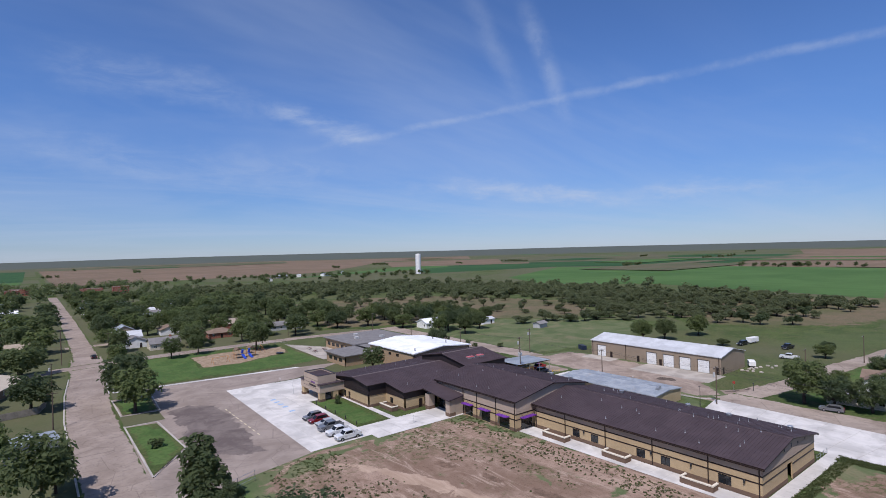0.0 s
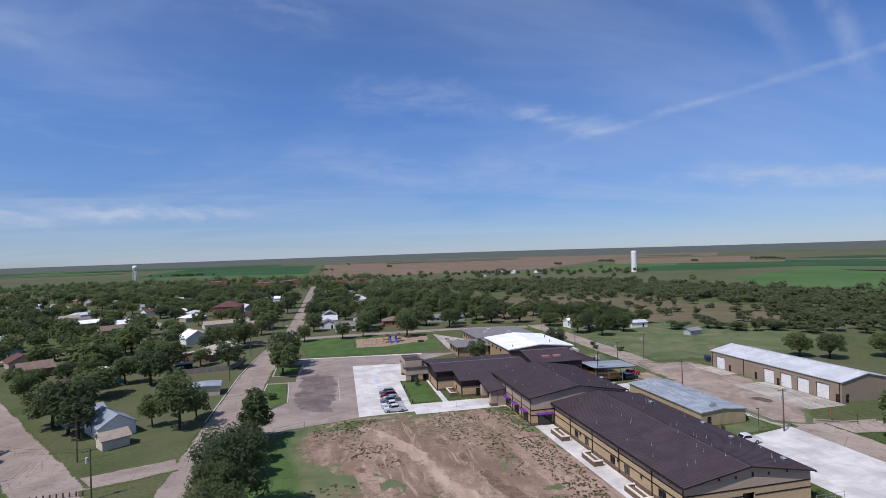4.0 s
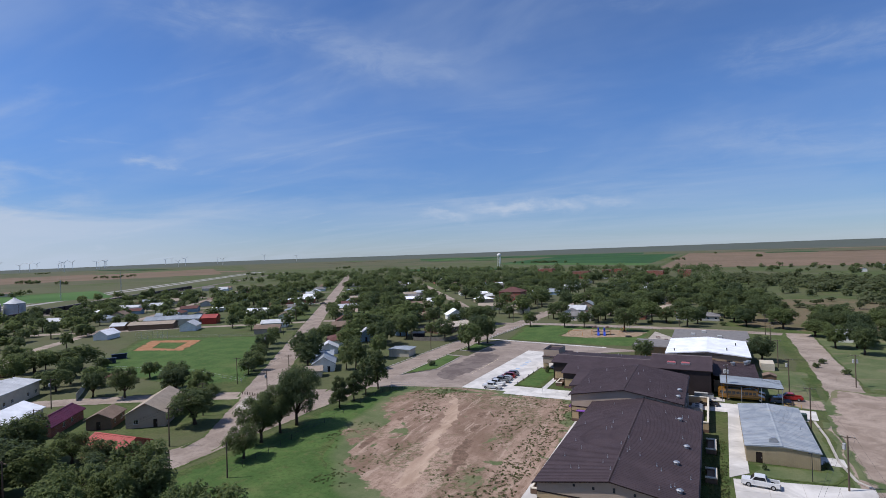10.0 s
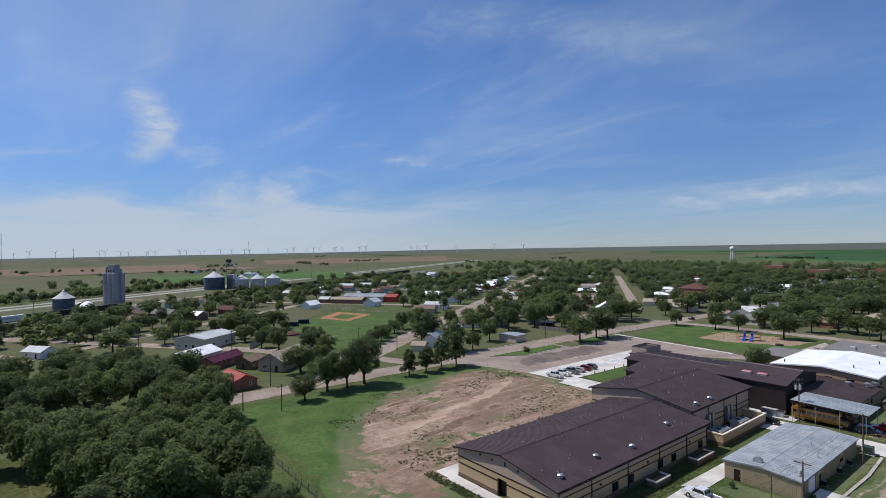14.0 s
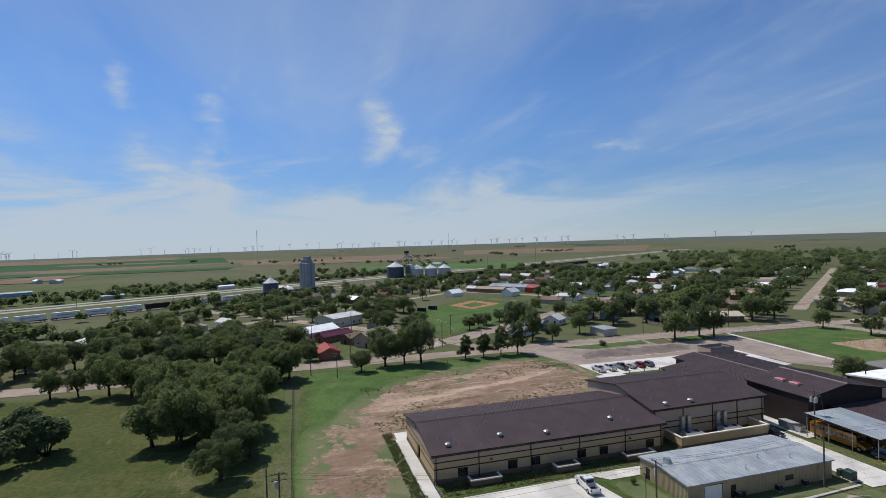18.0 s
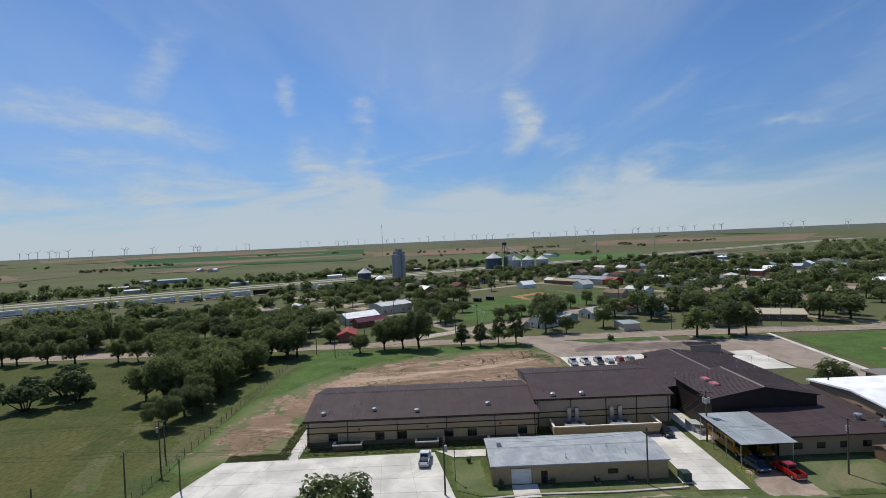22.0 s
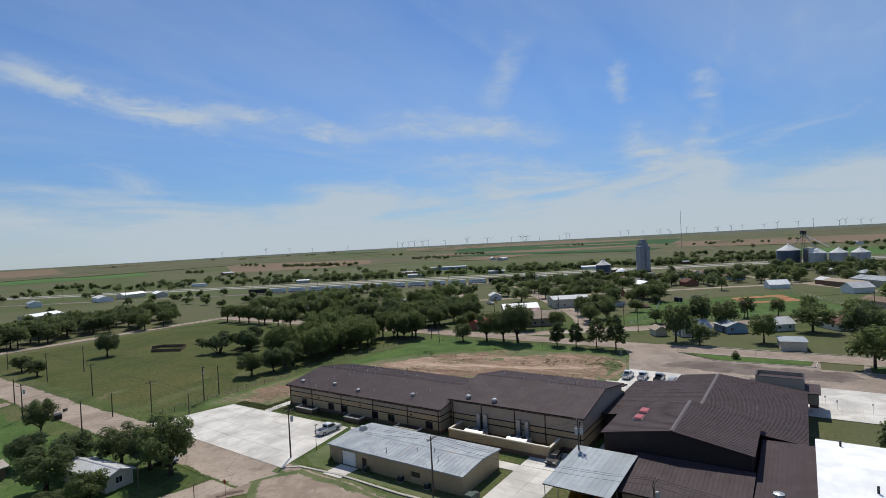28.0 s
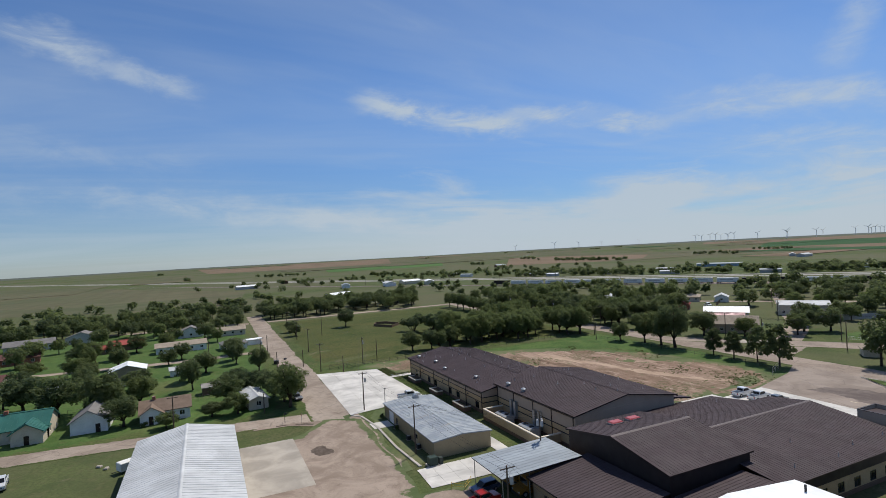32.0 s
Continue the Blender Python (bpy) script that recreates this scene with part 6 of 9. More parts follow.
# raised block with skylights
BX0, BX1, BY0, BY1 = 98.9, 114.8, 118.6, 140.1
raised = gable_house("school_raised_block", (BX0 + BX1) / 2, (BY0 + BY1) / 2, 0, BX1 - BX0, BY1 - BY0, 7.0, 8.9, "dark_panel", "brown_roof",
                     "raised school block clad in dark brown metal panels", "building", "x", 0.4, {}, True)
for x, y in ((-2.4, -6.6), (1.4, -6.6)):
    z = 9.1 - 1.9 / 10.75 * abs(y)
    sk = part("skylight", Shape().box(x - 1.2, x + 1.2, y - 0.75, y + 0.75, z - 0.2, z + 0.28), "steel", raised)
    part("dome", Shape().bevel_box(x - 1.15, x + 1.15, y - 0.7, y + 0.7, z + 0.28, z + 0.48, 0.16), "skylight", sk, "faded red skylight dome")
part("ridge_cap", Shape().profile([(-0.32, 9.08), (0.32, 9.08), (0.06, 9.24), (-0.06, 9.24)], "x", -(BX1 - BX0) / 2 - 0.4, (BX1 - BX0) / 2 + 0.4), "brown_cap", raised)
# tan wall below, on the service side
part("service_wall", Shape().box(100, 114.9, 118.2, 118.58, 0, 3.2), "tan_block", raised)
for x in (103, 106.5, 110.5):
    part("service_door", Shape().box(x, x + 1.3, 118.12, 118.2, 0, 2.2), "brown_paint", raised)

# low shed roof in front of the raised block
low = thing("school_low_block", pose(0, 0, 0), "low school block under a sloping brown metal roof", "building")
for x0, x1, y0, y1, za, zb in ((115.3, 127.2, 124.0, 140.55, 4.9, 3.7),):
    pts = [(x0, y0, za), (x1, y0, zb), (x1, y1, zb), (x0, y1, za)]
    sl = part("roof_slope", Shape().slab(pts, 0.2), "brown_trim", low)
    roof_panels(sl, "brown_roof", Vector((x0, y0, za + 0.002)), Vector((0, 1, 0)), Vector((x1 - x0, 0, zb - za)).normalized() * 1.0, y1 - y0, math.hypot(x1 - x0, za - zb), 0)
wall_line(low, (126.4, 124.4), (126.4, 146.0), 3.4, "old_brick", [("win", 3 + 4.2 * k, 1.6, 1.0, 2.2) for k in range(4)])
wall_line(low, (115.4, 124.4), (126.4, 124.4), 3.4, "old_brick", [("door", 4, 1.2, 0, 2.2)])
pts = [(101.3, 140.6, 5.0), (127.2, 140.6, 3.72), (127.2, 149.5, 3.72), (101.3, 149.5, 5.0)]
sl = part("roof_slope", Shape().slab(pts, 0.2), "brown_trim", low)
roof_panels(sl, "brown_roof", Vector((101.3, 140.6, 5.002)), Vector((0, 1, 0)), Vector((25.9, 0, -1.28)).normalized(), 8.9, 25.93, 0)
wall_line(low, (126.4, 149.4), (101.5, 149.4), 3.5, "old_brick")
wall_line(low, (126.4, 146.0), (126.4, 149.4), 3.4, "old_brick")
for x, y in ((121, 143.5), (124.6, 145.6), (125.5, 148)):
    part("roof_fan", Shape().lathe([(0.5, 4.0), (0.5, 4.7), (0.75, 4.8), (0.7, 5.05), (0.2, 5.15)], 10, x, y), "steel", low)

# -- entrance tower with its sign --
ent = thing("school_entrance", pose(0, 0, 0), "square entrance porch in taupe stucco and brown block", "building")
for x, y in ((61.6, 136.3), (61.6, 147.2), (65.6, 136.3)):
    part("pier", Shape().box(x, x + 1.5, y, y + 1.5, 0, 2.45), "tan_block", ent)
    part("pier_base", Shape().box(x - 0.05, x + 1.55, y - 0.05, y + 1.55, 0, 0.75), "brown_block", ent)
part("canopy_wall", Shape().box(61.5, 69.0, 136.2, 148.8, 2.45, 4.6), "stucco", ent)
part("tower_wall", Shape().box(61.45, 66.4, 137.4, 146.4, 2.40, 6.3), "stucco", ent)
part("tower_back", Shape().box(66.4, 67.0, 137.4, 146.4, 4.6, 6.3), "stucco", ent)
part("tower_roof", Shape().slab([(61.7, 137.65, 6.34), (66.75, 137.65, 6.62), (66.75, 146.15, 6.62), (61.7, 146.15, 6.34)], 0.03), "brown_roof", ent)
for x0, x1, y0, y1 in ((61.45, 61.7, 137.4, 146.4), (66.75, 67.0, 137.4, 146.4), (61.7, 66.75, 137.4, 137.65), (61.7, 66.75, 146.15, 146.4)):
    par = part("parapet", Shape().box(x0, x1, y0, y1, 6.302, 6.95), "stucco", ent)
    part("parapet_cap", Shape().box(x0 - 0.04, x1 + 0.04, y0 - 0.04, y1 + 0.04, 6.952, 7.03), "brown_trim", par)
part("porch_roof", Shape().box(61.2, 69.4, 146.4, 149.2, 4.6, 4.78), "brown_roof", ent)
part("porch_roof", Shape().box(61.2, 69.4, 135.9, 137.4, 4.6, 4.78), "brown_roof", ent)
for z in (3.4, 4.5, 5.5):
    part("reveal", Shape().box(61.42, 61.449, 137.4, 146.4, z, z + 0.06), "brown_trim", ent)
part("glass_front", Shape().box(66.6, 66.7, 138.5, 146.5, 0.05, 2.45), "glass", ent)
# the sign's lettering cannot be read: plain bars
for k in range(7):
    part("sign_bar", Shape().box(61.36, 61.41, 138.6 + k * 0.62, 139.0 + k * 0.62, 3.75, 4.25), "brown_trim", ent)
for k in range(4):
    part("sign_bar", Shape().box(61.36, 61.41, 139.2 + k * 0.7, 139.6 + k * 0.7, 4.75, 5.15), "purple", ent)

# side door porch between hall and main block
porch = thing("door_porch", pose(0, 0, 0), "taupe stucco door porch with a brown sloping roof", "porch")
for x, y in ((79.6, 102.2), (79.6, 110.6)):
    part("pier", Shape().box(x, x + 1.8, y, y + 1.6, 0, 3.9), "stucco", porch)
    part("pier_base", Shape().box(x - 0.05, x + 1.85, y - 0.05, y + 1.65, 0, 0.9), "brown_block", porch)
part("roof_slope", Shape().slab([(79.0, 101.8, 4.2), (84.6, 101.8, 4.9), (84.6, 112.8, 6.2), (79.0, 112.8, 5.4)], 0.3), "brown_roof", porch)
part("side_wall", Shape().box(81.4, 84.0, 102.3, 102.6, 0, 4.2), "stucco", porch)
part("glass_front", Shape().box(82.8, 82.9, 103.8, 110.6, 0.1, 3.6), "glass", porch)

# -- old gym under the white roof --
old = thing("old_gym", pose(113.6, 162.8, 0), "old tan brick gym under a bright white roof", "building")
hw_, hd_ = 12.3, 14.5
for p, q in (((-hw_, hd_), (-hw_, -hd_)), ((-hw_, -hd_), (hw_, -hd_)), ((hw_, -hd_), (hw_, hd_)), ((hw_, hd_), (-hw_, hd_))):
    wall_line(old, p, q, 6.1, "old_brick", [("win", 3 + 5 * k, 1.8, 3.6, 4.6) for k in range(4)])
arc = [(-12.8 + 25.6 * i / 12, 6.15 + 1.25 * (1 - abs(2 * i / 12 - 1))) for i in range(13)]
part("roof", Shape().profile(arc + [(x, z - 0.35) for x, z in reversed(arc)], "y", -hd_ - 0.6, hd_ + 0.6), "white_roof", old)
part("gable", Shape().profile([(-12.2, 6.1)] + [(x * 0.95, z - 0.36) for x, z in arc[1:-1]] + [(12.2, 6.1)], "y", -hd_, -hd_ + 0.3), "barn_sheet", old)
part("gable", Shape().profile([(-12.2, 6.1)] + [(x * 0.95, z - 0.36) for x, z in arc[1:-1]] + [(12.2, 6.1)], "y", hd_ - 0.3, hd_), "barn_sheet", old)
for x, y in ((6, -9), (9, 3), (-10, -12)):
    z = 7.38 - 1.25 * abs(x) / 12.8
    part("vent_pipe", Shape().tube((x, y, z), (x, y, z + 0.9), 0.15, None, 8), "dark_steel", old)

# -- old classroom wing with grey flat roofs --
oldw = thing("old_school_wing", pose(0, 0, 0), "old flat-roofed tan brick school wing", "building")
for x0, x1, y0, y1, h in ((101, 128, 189, 215, 4.0), (88, 101, 172, 187, 3.6), (101, 126, 177.6, 189, 3.6)):
    wall_line(oldw, (x0, y1), (x0, y0), h, "old_brick", [("win", 2 + 4 * k, 2.6, 1.2, 2.6) for k in range(int((y1 - y0 - 2) / 4))])
    wall_line(oldw, (x0, y0), (x1, y0), h, "old_brick")
    wall_line(oldw, (x1, y0), (x1, y1), h, "old_brick")
    wall_line(oldw, (x1, y1), (x0, y1), h, "old_brick")
    part("roof", Shape().bevel_box(x0 - 0.8, x1 + 0.8, y0 - 0.8, y1 + 0.8, h, h + 0.35, 0.05), "shingle_grey", oldw)
for x, y in ((108, 200), (118, 196), (112, 208)):
    part("roof_unit", Shape().bevel_box(x - 0.8, x + 0.8, y - 0.8, y + 0.8, 4.35, 5.2, 0.06), "grey_paint", oldw)

# -- metal shed --
shed = gable_house("metal_shed", 126.85, 86.95, 0, 12.0, 29.6, 3.1, 3.62, "tan_sheet", "shed_galv", "tan ribbed metal shed with a galvanised roof", "building", "y", 0.3,
                   {"e": [("roller", 3.2, 3.4, 0, 2.6), ("door", 8.2, 1.1, 0, 2.1), ("win", 19.4, 1.8, 1.1, 2.0)], "s": [("door", 1.6, 1.1, 0, 2.1)]}, True, "brown_trim", 0.2, width=0.92)
for side, n, m in (("s", 12.0, pose(-6, -14.8, 0)), ("e", 29.6, pose(6, -14.8, 0, 0, 0, 90)), ("w", 29.6, pose(-6, 14.8, 0, 0, 0, 270))):
    s = Shape()
    k = int(n / 0.3)
    for i in range(k):
        x = (i + 0.5) * n / k
        if side == "e" and (3.0 < x < 6.8 or 8.0 < x < 9.5 or 19.2 < x < 21.4):
            continue
        if side == "s" and 1.4 < x < 2.9:
            continue
        s.box(x - 0.04, x + 0.04, -0.035, -0.001, 0.05, 3.08)
    tagged(part("ribs", s, "tan_sheet", shed, "", m), kind="stuff")
part("round_fan", Shape().tube((-1.2, -13.2, 3.9), (-1.2, -12.5, 3.9), 0.75, 0.75, 16).box(-2.0, -0.4, -12.9, -12.4, 3.3, 4.0), "steel", shed)
for x, y in ((2, 3), (1, 6), (3.5, 8.5), (4.5, -2)):
    part("vent_pipe", Shape().lathe([(0.14, 3.5), (0.06, 3.7), (0.06, 4.1), (0.16, 4.12), (0.05, 4.3)], 6, x, y), "steel", shed)

# -- bus barn --
barn_w = [("roller", s, 3.6, 0, 3.9) for s in (2.6, 22.5, 28.6, 34.2, 40.2)] + [("door", s, 1.0, 0, 2.1) for s in (8.0, 18.8, 27.1, 45.6)]
barn = gable_house("bus_barn", 174.6, 100.5, 0, 16.6, 47.4, 5.35, 7.1, "barn_sheet", "barn_roof", "long brown-tan metal bus barn with white roller doors", "building", "y", 0.3,
                   {"w": sorted(barn_w, key=lambda h: h[1]), "s": [("door", 1.2, 1.1, 0, 2.2)]}, True, "brown_trim", 0.25, width=0.92)
for y in (0.6, 14.5, 46.8):
    downspout(barn, -8.3, 23.7 - y, 5.3, -1, 0)

# -- bus canopy --
can = thing("bus_canopy", pose(0, 0, 0), "galvanised sheet canopy on steel posts", "carport")
s = part("roof", Shape().slab([(117.0, 114.8, 4.95), (131.7, 114.8, 4.5), (131.7, 124.6, 4.5), (117.0, 124.6, 4.95)], 0.12), "brown_trim", can)
roof_panels(s, "galv", Vector((117.0, 114.8, 4.955)), Vector((0, 1, 0)), Vector((14.7, 0, -0.45)).normalized(), 9.8, 14.7, 0, 0.92, 0.03)
for x in (117.4, 122.0, 126.6, 131.3):
    for y in (115.0, 124.0):
        part("post", Shape().tube((x, y, 0), (x, y, 4.5), 0.07, None, 8), "steel", can)
for y in (115.0, 124.0):
    part("beam", Shape().box(117.0, 131.6, y - 0.08, y + 0.08, 4.28, 4.46), "dark_steel", can)

# a small metal shed on the lawn
gable_house("garden_shed", 130.6, 141.5, 0, 3.4, 3.0, 2.1, 2.7, "brown_paint", "shingle_brown", "small brown wooden garden shed", "shed", "y", 0.2)
# container and benches by the old gym
solo("storage_box", Shape().bevel_box(129.5, 133.5, 158, 164, 0.02, 2.4, 0.05), "cream_paint", "tan plywood storage box", "container")

dump = thing("dumpster", pose(112.2, 116.2, 0.08), "grey steel dumpster with sloping lids in the service court", "dumpster")
part("bin", Shape().profile([(-1.0, 0.1), (1.0, 0.1), (1.15, 1.3), (-1.15, 1.6)], "x", -1.7, 1.7), "steel", dump)
for k in (-0.85, 0.85):
    part("lid", Shape().slab([(k - 0.8, -1.2, 1.64), (k + 0.8, -1.2, 1.64), (k + 0.8, 1.2, 1.34), (k - 0.8, 1.2, 1.34)], 0.05), "grey_paint", dump)

# ---- houses ----
TAKEN = []          # (x, y, radius) of what already stands


def taken(x, y, r):
    return any((x - a) ** 2 + (y - b) ** 2 < (r + c) ** 2 for a, b, c in TAKEN)


def house_holes(w, d, h, rnd, front="s"):
    H = {}
    for key, n in (("s", w), ("e", d), ("n", w), ("w", d)):
        hs = []
        k = max(1, int(n / 3.6))
        for i in range(k):
            s = n * (i + 0.5) / k - 0.6
            if key == front and i == k // 2:
                hs.append(("door", s, 1.0, 0, 2.05))
            elif rnd.random() < 0.8:
                hs.append(("win", s, 1.2, 0.95, 2.15))
        H[key] = hs
    return H


EYES = ((0, 0), (60, -44), (101, -48), (152, -31), (209, 26), (220, 78), (203, 147), (172, 193))


def house(x, y, rot, w, d, wall, roof, label, h=2.7, rise=1.7, axis="x", hip=False, chimney=False, porch=False, name="house", category="house", plain_box=False, panels=False, front="s"):
    rnd = random.Random(int(x * 7 + y * 13))
    plain_box = plain_box or min(math.hypot(x - a, y - b) for a, b in EYES) > 190
    B = gable_house(name, x, y, rot, w, d, h, h + rise, wall, roof, label, category, axis, 0.45, {} if plain_box else house_holes(w, d, h, rnd, front), panels, "white_paint", 0.2, hip=hip, width=0.9, simple=plain_box)
    if chimney:
        part("chimney", Shape().bevel_box(w * 0.2, w * 0.2 + 0.8, -0.4, 0.4, h + 0.5, h + rise + 0.9, 0.05), "red_brick", B)
    if porch:
        p = part("porch_roof", Shape().slab([(-w * 0.25, -d / 2 - 2.0, h - 0.45), (w * 0.25, -d / 2 - 2.0, h - 0.45), (w * 0.25, -d / 2, h - 0.02), (-w * 0.25, -d / 2, h - 0.02)], 0.12), roof, B)
        for px in (-w * 0.23, w * 0.23):
            part("porch_post", Shape().box(px - 0.07, px + 0.07, -d / 2 - 1.9, -d / 2 - 1.76, 0, h - 0.56), "white_paint", B)
    TAKEN.append((x, y, 0.5 * math.hypot(w, d)))
    return B


for a in ((174.6, 88, 14), (174.6, 112, 14), (127, 87, 15), (100, 60, 30), (100, 45, 18), (96, 100, 22), (85, 130, 25), (110, 130, 22), (113, 163, 19), (110, 195, 26), (55, 135, 34), (45, 150, 26), (60, 70, 30), (124, 45, 24), (60, 215, 34), (-130, 125, 45), (-75, 110, 42), (-45, 90, 25), (152, 100, 14), (150, 80, 10)):
    TAKEN.append(a)

TAKEN += [(-16, 156, 9), (-10, 166, 9), (-22, 172, 8), (-8, 152, 7), (-24, 146, 6)]
# by the school, west side of the street
house(-16, 111, 36.5, 8, 11, "white_paint", "galv", "white clapboard house with a galvanised gable roof", 3.0, 2.4, "y")
house(-11.5, 100, 36.5, 5.5, 4.4, "cream_paint", "shingle_tan", "small cream garage with a gable roof", 2.4, 1.2, name="garage", category="garage", plain_box=True)
house(-27, 123, 36.5, 9, 8, "blue_paint", "galv", "pale blue cottage with a low metal roof", 2.7, 1.4)
house(-36, 138, 36.5, 8, 8, "white_paint", "barn_roof", "white cottage with a light metal roof", 2.7, 2.0, "y")
house(-1.0, 143, 8, 9, 7, "cream_paint", "galv", "tan metal garage with a nearly flat sheet roof", 2.9, 0.3, name="garage", category="garage", plain_box=True, axis="y")
house(-17.5, 186.5, 20, 5.5, 4, "dark_panel", "rust_galv", "small dark shed with a sheet roof", 2.3, 0.5, name="shed", category="shed", plain_box=True)
house(-12.3, 211, -20, 13, 25, "brown_paint", "shingle_cream", "long low brown house with a pale cream roof", 2.8, 1.5, "y")
house(-39, 171, 36.5, 7, 8, "blue_paint", "barn_roof", "pale blue house with a steep light roof", 3.2, 2.6, "y")
house(-30, 190, 36.5, 6, 6, "blue_paint", "shingle_grey", "blue-grey cottage with a grey roof", 2.8, 2.0, "y")
house(-21, 47, 36.5, 9.6, 18, "stucco", "shingle_tan", "big tan gabled hall with a weathered roof", 3.6, 2.6, "y", name="hall", category="building")
house(-28, 37, 36.5, 6, 8, "brown_paint", "shingle_brown", "small brown wooden building", 2.8, 1.4, "y")
house(-38, 30, 36.5, 6, 16, "red_brick", "maroon_metal", "long low building with a maroon metal roof", 2.7, 1.5, "y", panels=True)
house(-4, 25, 6, 12, 7.5, "red_brick", "red_metal", "small house with a faded red metal roof", 2.6, 1.6, "x", panels=True)
house(-49, 23, 36.5, 10, 18, "cream_paint", "white_roof", "cream metal hall with a white roof", 3.4, 2.0, "y", name="hall", category="building")
house(-84, 36, 36.5, 15, 20, "cream_paint", "barn_roof", "open-fronted workshop with a light metal roof", 4.6, 1.2, "y", name="workshop", category="building", panels=True)
house(-64, -16, 36.5, 9, 9, "red_brick", "red_metal", "small brick house with a faded red roof", 2.7, 1.9, "x", panels=True)
house(-98, -39, 36.5, 15, 11, "cream_paint", "shingle_tan", "tan ranch house under a hipped roof", 2.8, 2.1, "x", True)
house(-104, -22, 36.5, 10, 7, "white_paint", "barn_roof", "white house with a light roof", 2.8, 1.6, "x")
house(-70, -38, 30, 5, 4, "cream_paint", "rust_galv", "small rusty tin shed", 2.3, 0.8, name="shed", category="shed", plain_box=True)
house(-204, 186, 36.5, 34, 13, "cream_paint", "galv", "long tan building with a galvanised roof", 4.0, 1.8, "x", panels=True, name="depot", category="building")
house(-185, 199, 36.5, 9, 12, "red_paint", "red_metal", "red building with a metal roof", 4.0, 1.8, "x", name="depot", category="building")
house(-169, 171, 36.5, 9, 12, "white_paint", "barn_roof", "white gabled building with a light roof", 3.2, 2.6, "y")
house(-200, 168, 36.5, 26, 9, "brown_paint", "shingle_tan", "long brown building by the ballfield", 3.2, 1.4, "x")
house(-218, 158, 36.5, 8, 8, "brown_paint", "barn_roof", "small brown house with a light roof", 2.9, 1.6, "x")
house(-335, 238, 36.5, 18, 9, "white_paint", "barn_roof", "white hall with a light roof", 3.4, 1.6)
house(-222, 324, 36.5, 30, 14, "red_brick", "white_roof", "flat shop building with a white roof", 4.0, 0.8, name="shop", category="building")
house(-180, 350, 36.5, 24, 12, "red_brick", "shingle_tan", "brown brick shop building", 3.6, 1.0, name="shop", category="building")
# north of the playground
house(47, 268, 0, 12, 9, "cream_paint", "shingle_grey", "cream house with a grey gable roof", 2.8, 2.0, "x", chimney=True)
house(37, 281, 0, 10, 8, "white_paint", "shingle_grey", "white house with a grey roof", 2.8, 2.2, "y")
house(108, 284, 0, 22, 9, "grey_paint", "shingle_grey", "long low grey ranch house under a hipped roof", 2.8, 1.6, "x", True)
house(75, 282, 0, 12, 9, "red_brick", "shingle_brown", "brick house with a brown roof", 2.8, 1.8, "x", True)
house(168, 228, 0, 12, 9, "white_paint", "white_roof", "white house with a pale roof among trees", 2.9, 1.8, "x")
house(205, 184, 10, 7, 4, "grey_paint", "rust_galv", "small grey lean-to barn in the pasture", 2.2, 0.9, name="shed", category="shed", plain_box=True)
house(196, 216, 0, 9, 6, "white_paint", "barn_roof", "white trailer-like house with a light roof", 2.6, 0.9)
house(-2, 296, 0, 14, 9, "cream_paint", "shingle_tan", "cream house with a tan gable roof", 2.8, 2.0, "x")
house(-30, 255, 36.5, 11, 10, "white_paint", "white_roof", "white chapel-like house with a steep bright roof", 3.2, 3.2, "y")
house(-48, 253, 36.5, 13, 10, "brown_paint", "shingle_brown", "brown timber house with wide eaves", 2.8, 2.0, "x", True)
house(-33, 374, 0, 19, 16, "red_brick", "shingle_red", "two-storey brick church hall under a dark red hipped roof", 8.2, 3.4, "x", True, name="church_hall", category="building")
house(-28, 312, 20, 18, 10, "cream_paint", "shingle_tan", "cream house with tan roofs", 2.8, 1.6, "x")
# east of the school
house(180.6, 40, 2, 11, 8, "white_paint", "shingle_brown", "white bungalow with a brown shingle roof", 2.8, 2.0, "x", porch=False, chimney=True, front="n")
house(183.5, 43.5, 2, 5, 4, "white_paint", "shingle_brown", "front gable of the white bungalow", 2.6, 1.6, "y", name="house_wing", front="n")
house(196.5, 38.5, 0, 7.5, 11, "white_paint", "shingle_grey", "white cottage with a weathered grey gable roof", 2.9, 2.4, "y", front="n")
house(211, 37, 0, 12, 10, "cream_paint", "green_metal", "cream house under a green metal roof", 3.0, 2.6, "x", chimney=True, panels=True, front="n")
house(208, 43, 0, 6, 5, "cream_paint", "green_metal", "front wing with a green metal roof", 2.8, 1.8, "y", panels=True, name="house_wing", front="n")
house(196, -22, 4, 11, 9, "barn_sheet", "white_roof", "tan house with a bright white gable roof", 3.0, 1.9, "y")
house(181, -71, 4, 20, 8, "white_paint", "shingle_tan", "long pale house with a pinkish roof", 2.8, 1.4, "x")
house(160, -60, 8, 10, 9, "white_paint", "shingle_grey", "white house with a hipped grey roof", 2.8, 1.9, "x", True)
house(151, -66, 8, 6, 4, "white_paint", "white_roof", "small white carport shed", 2.3, 0.3, name="shed", category="shed", plain_box=True)
house(230, -141, 0, 14, 10, "grey_paint", "shingle_grey", "grey house with a steep gable roof", 3.2, 2.6, "y")
house(243, -86, 10, 14, 8, "red_brick", "shingle_red", "brick house with a reddish roof", 2.8, 1.8, "x")
house(180, -14, 5, 5, 3.4, "white_paint", "barn_roof", "small white garden shed", 2.2, 0.8, name="shed", category="shed", plain_box=True)
house(170, 20.5, 5, 4.5, 4, "brown_paint", "rust_galv", "dark tin shed with a rusty sheet roof", 2.2, 0.6, name="shed", category="shed", plain_box=True, panels=True)
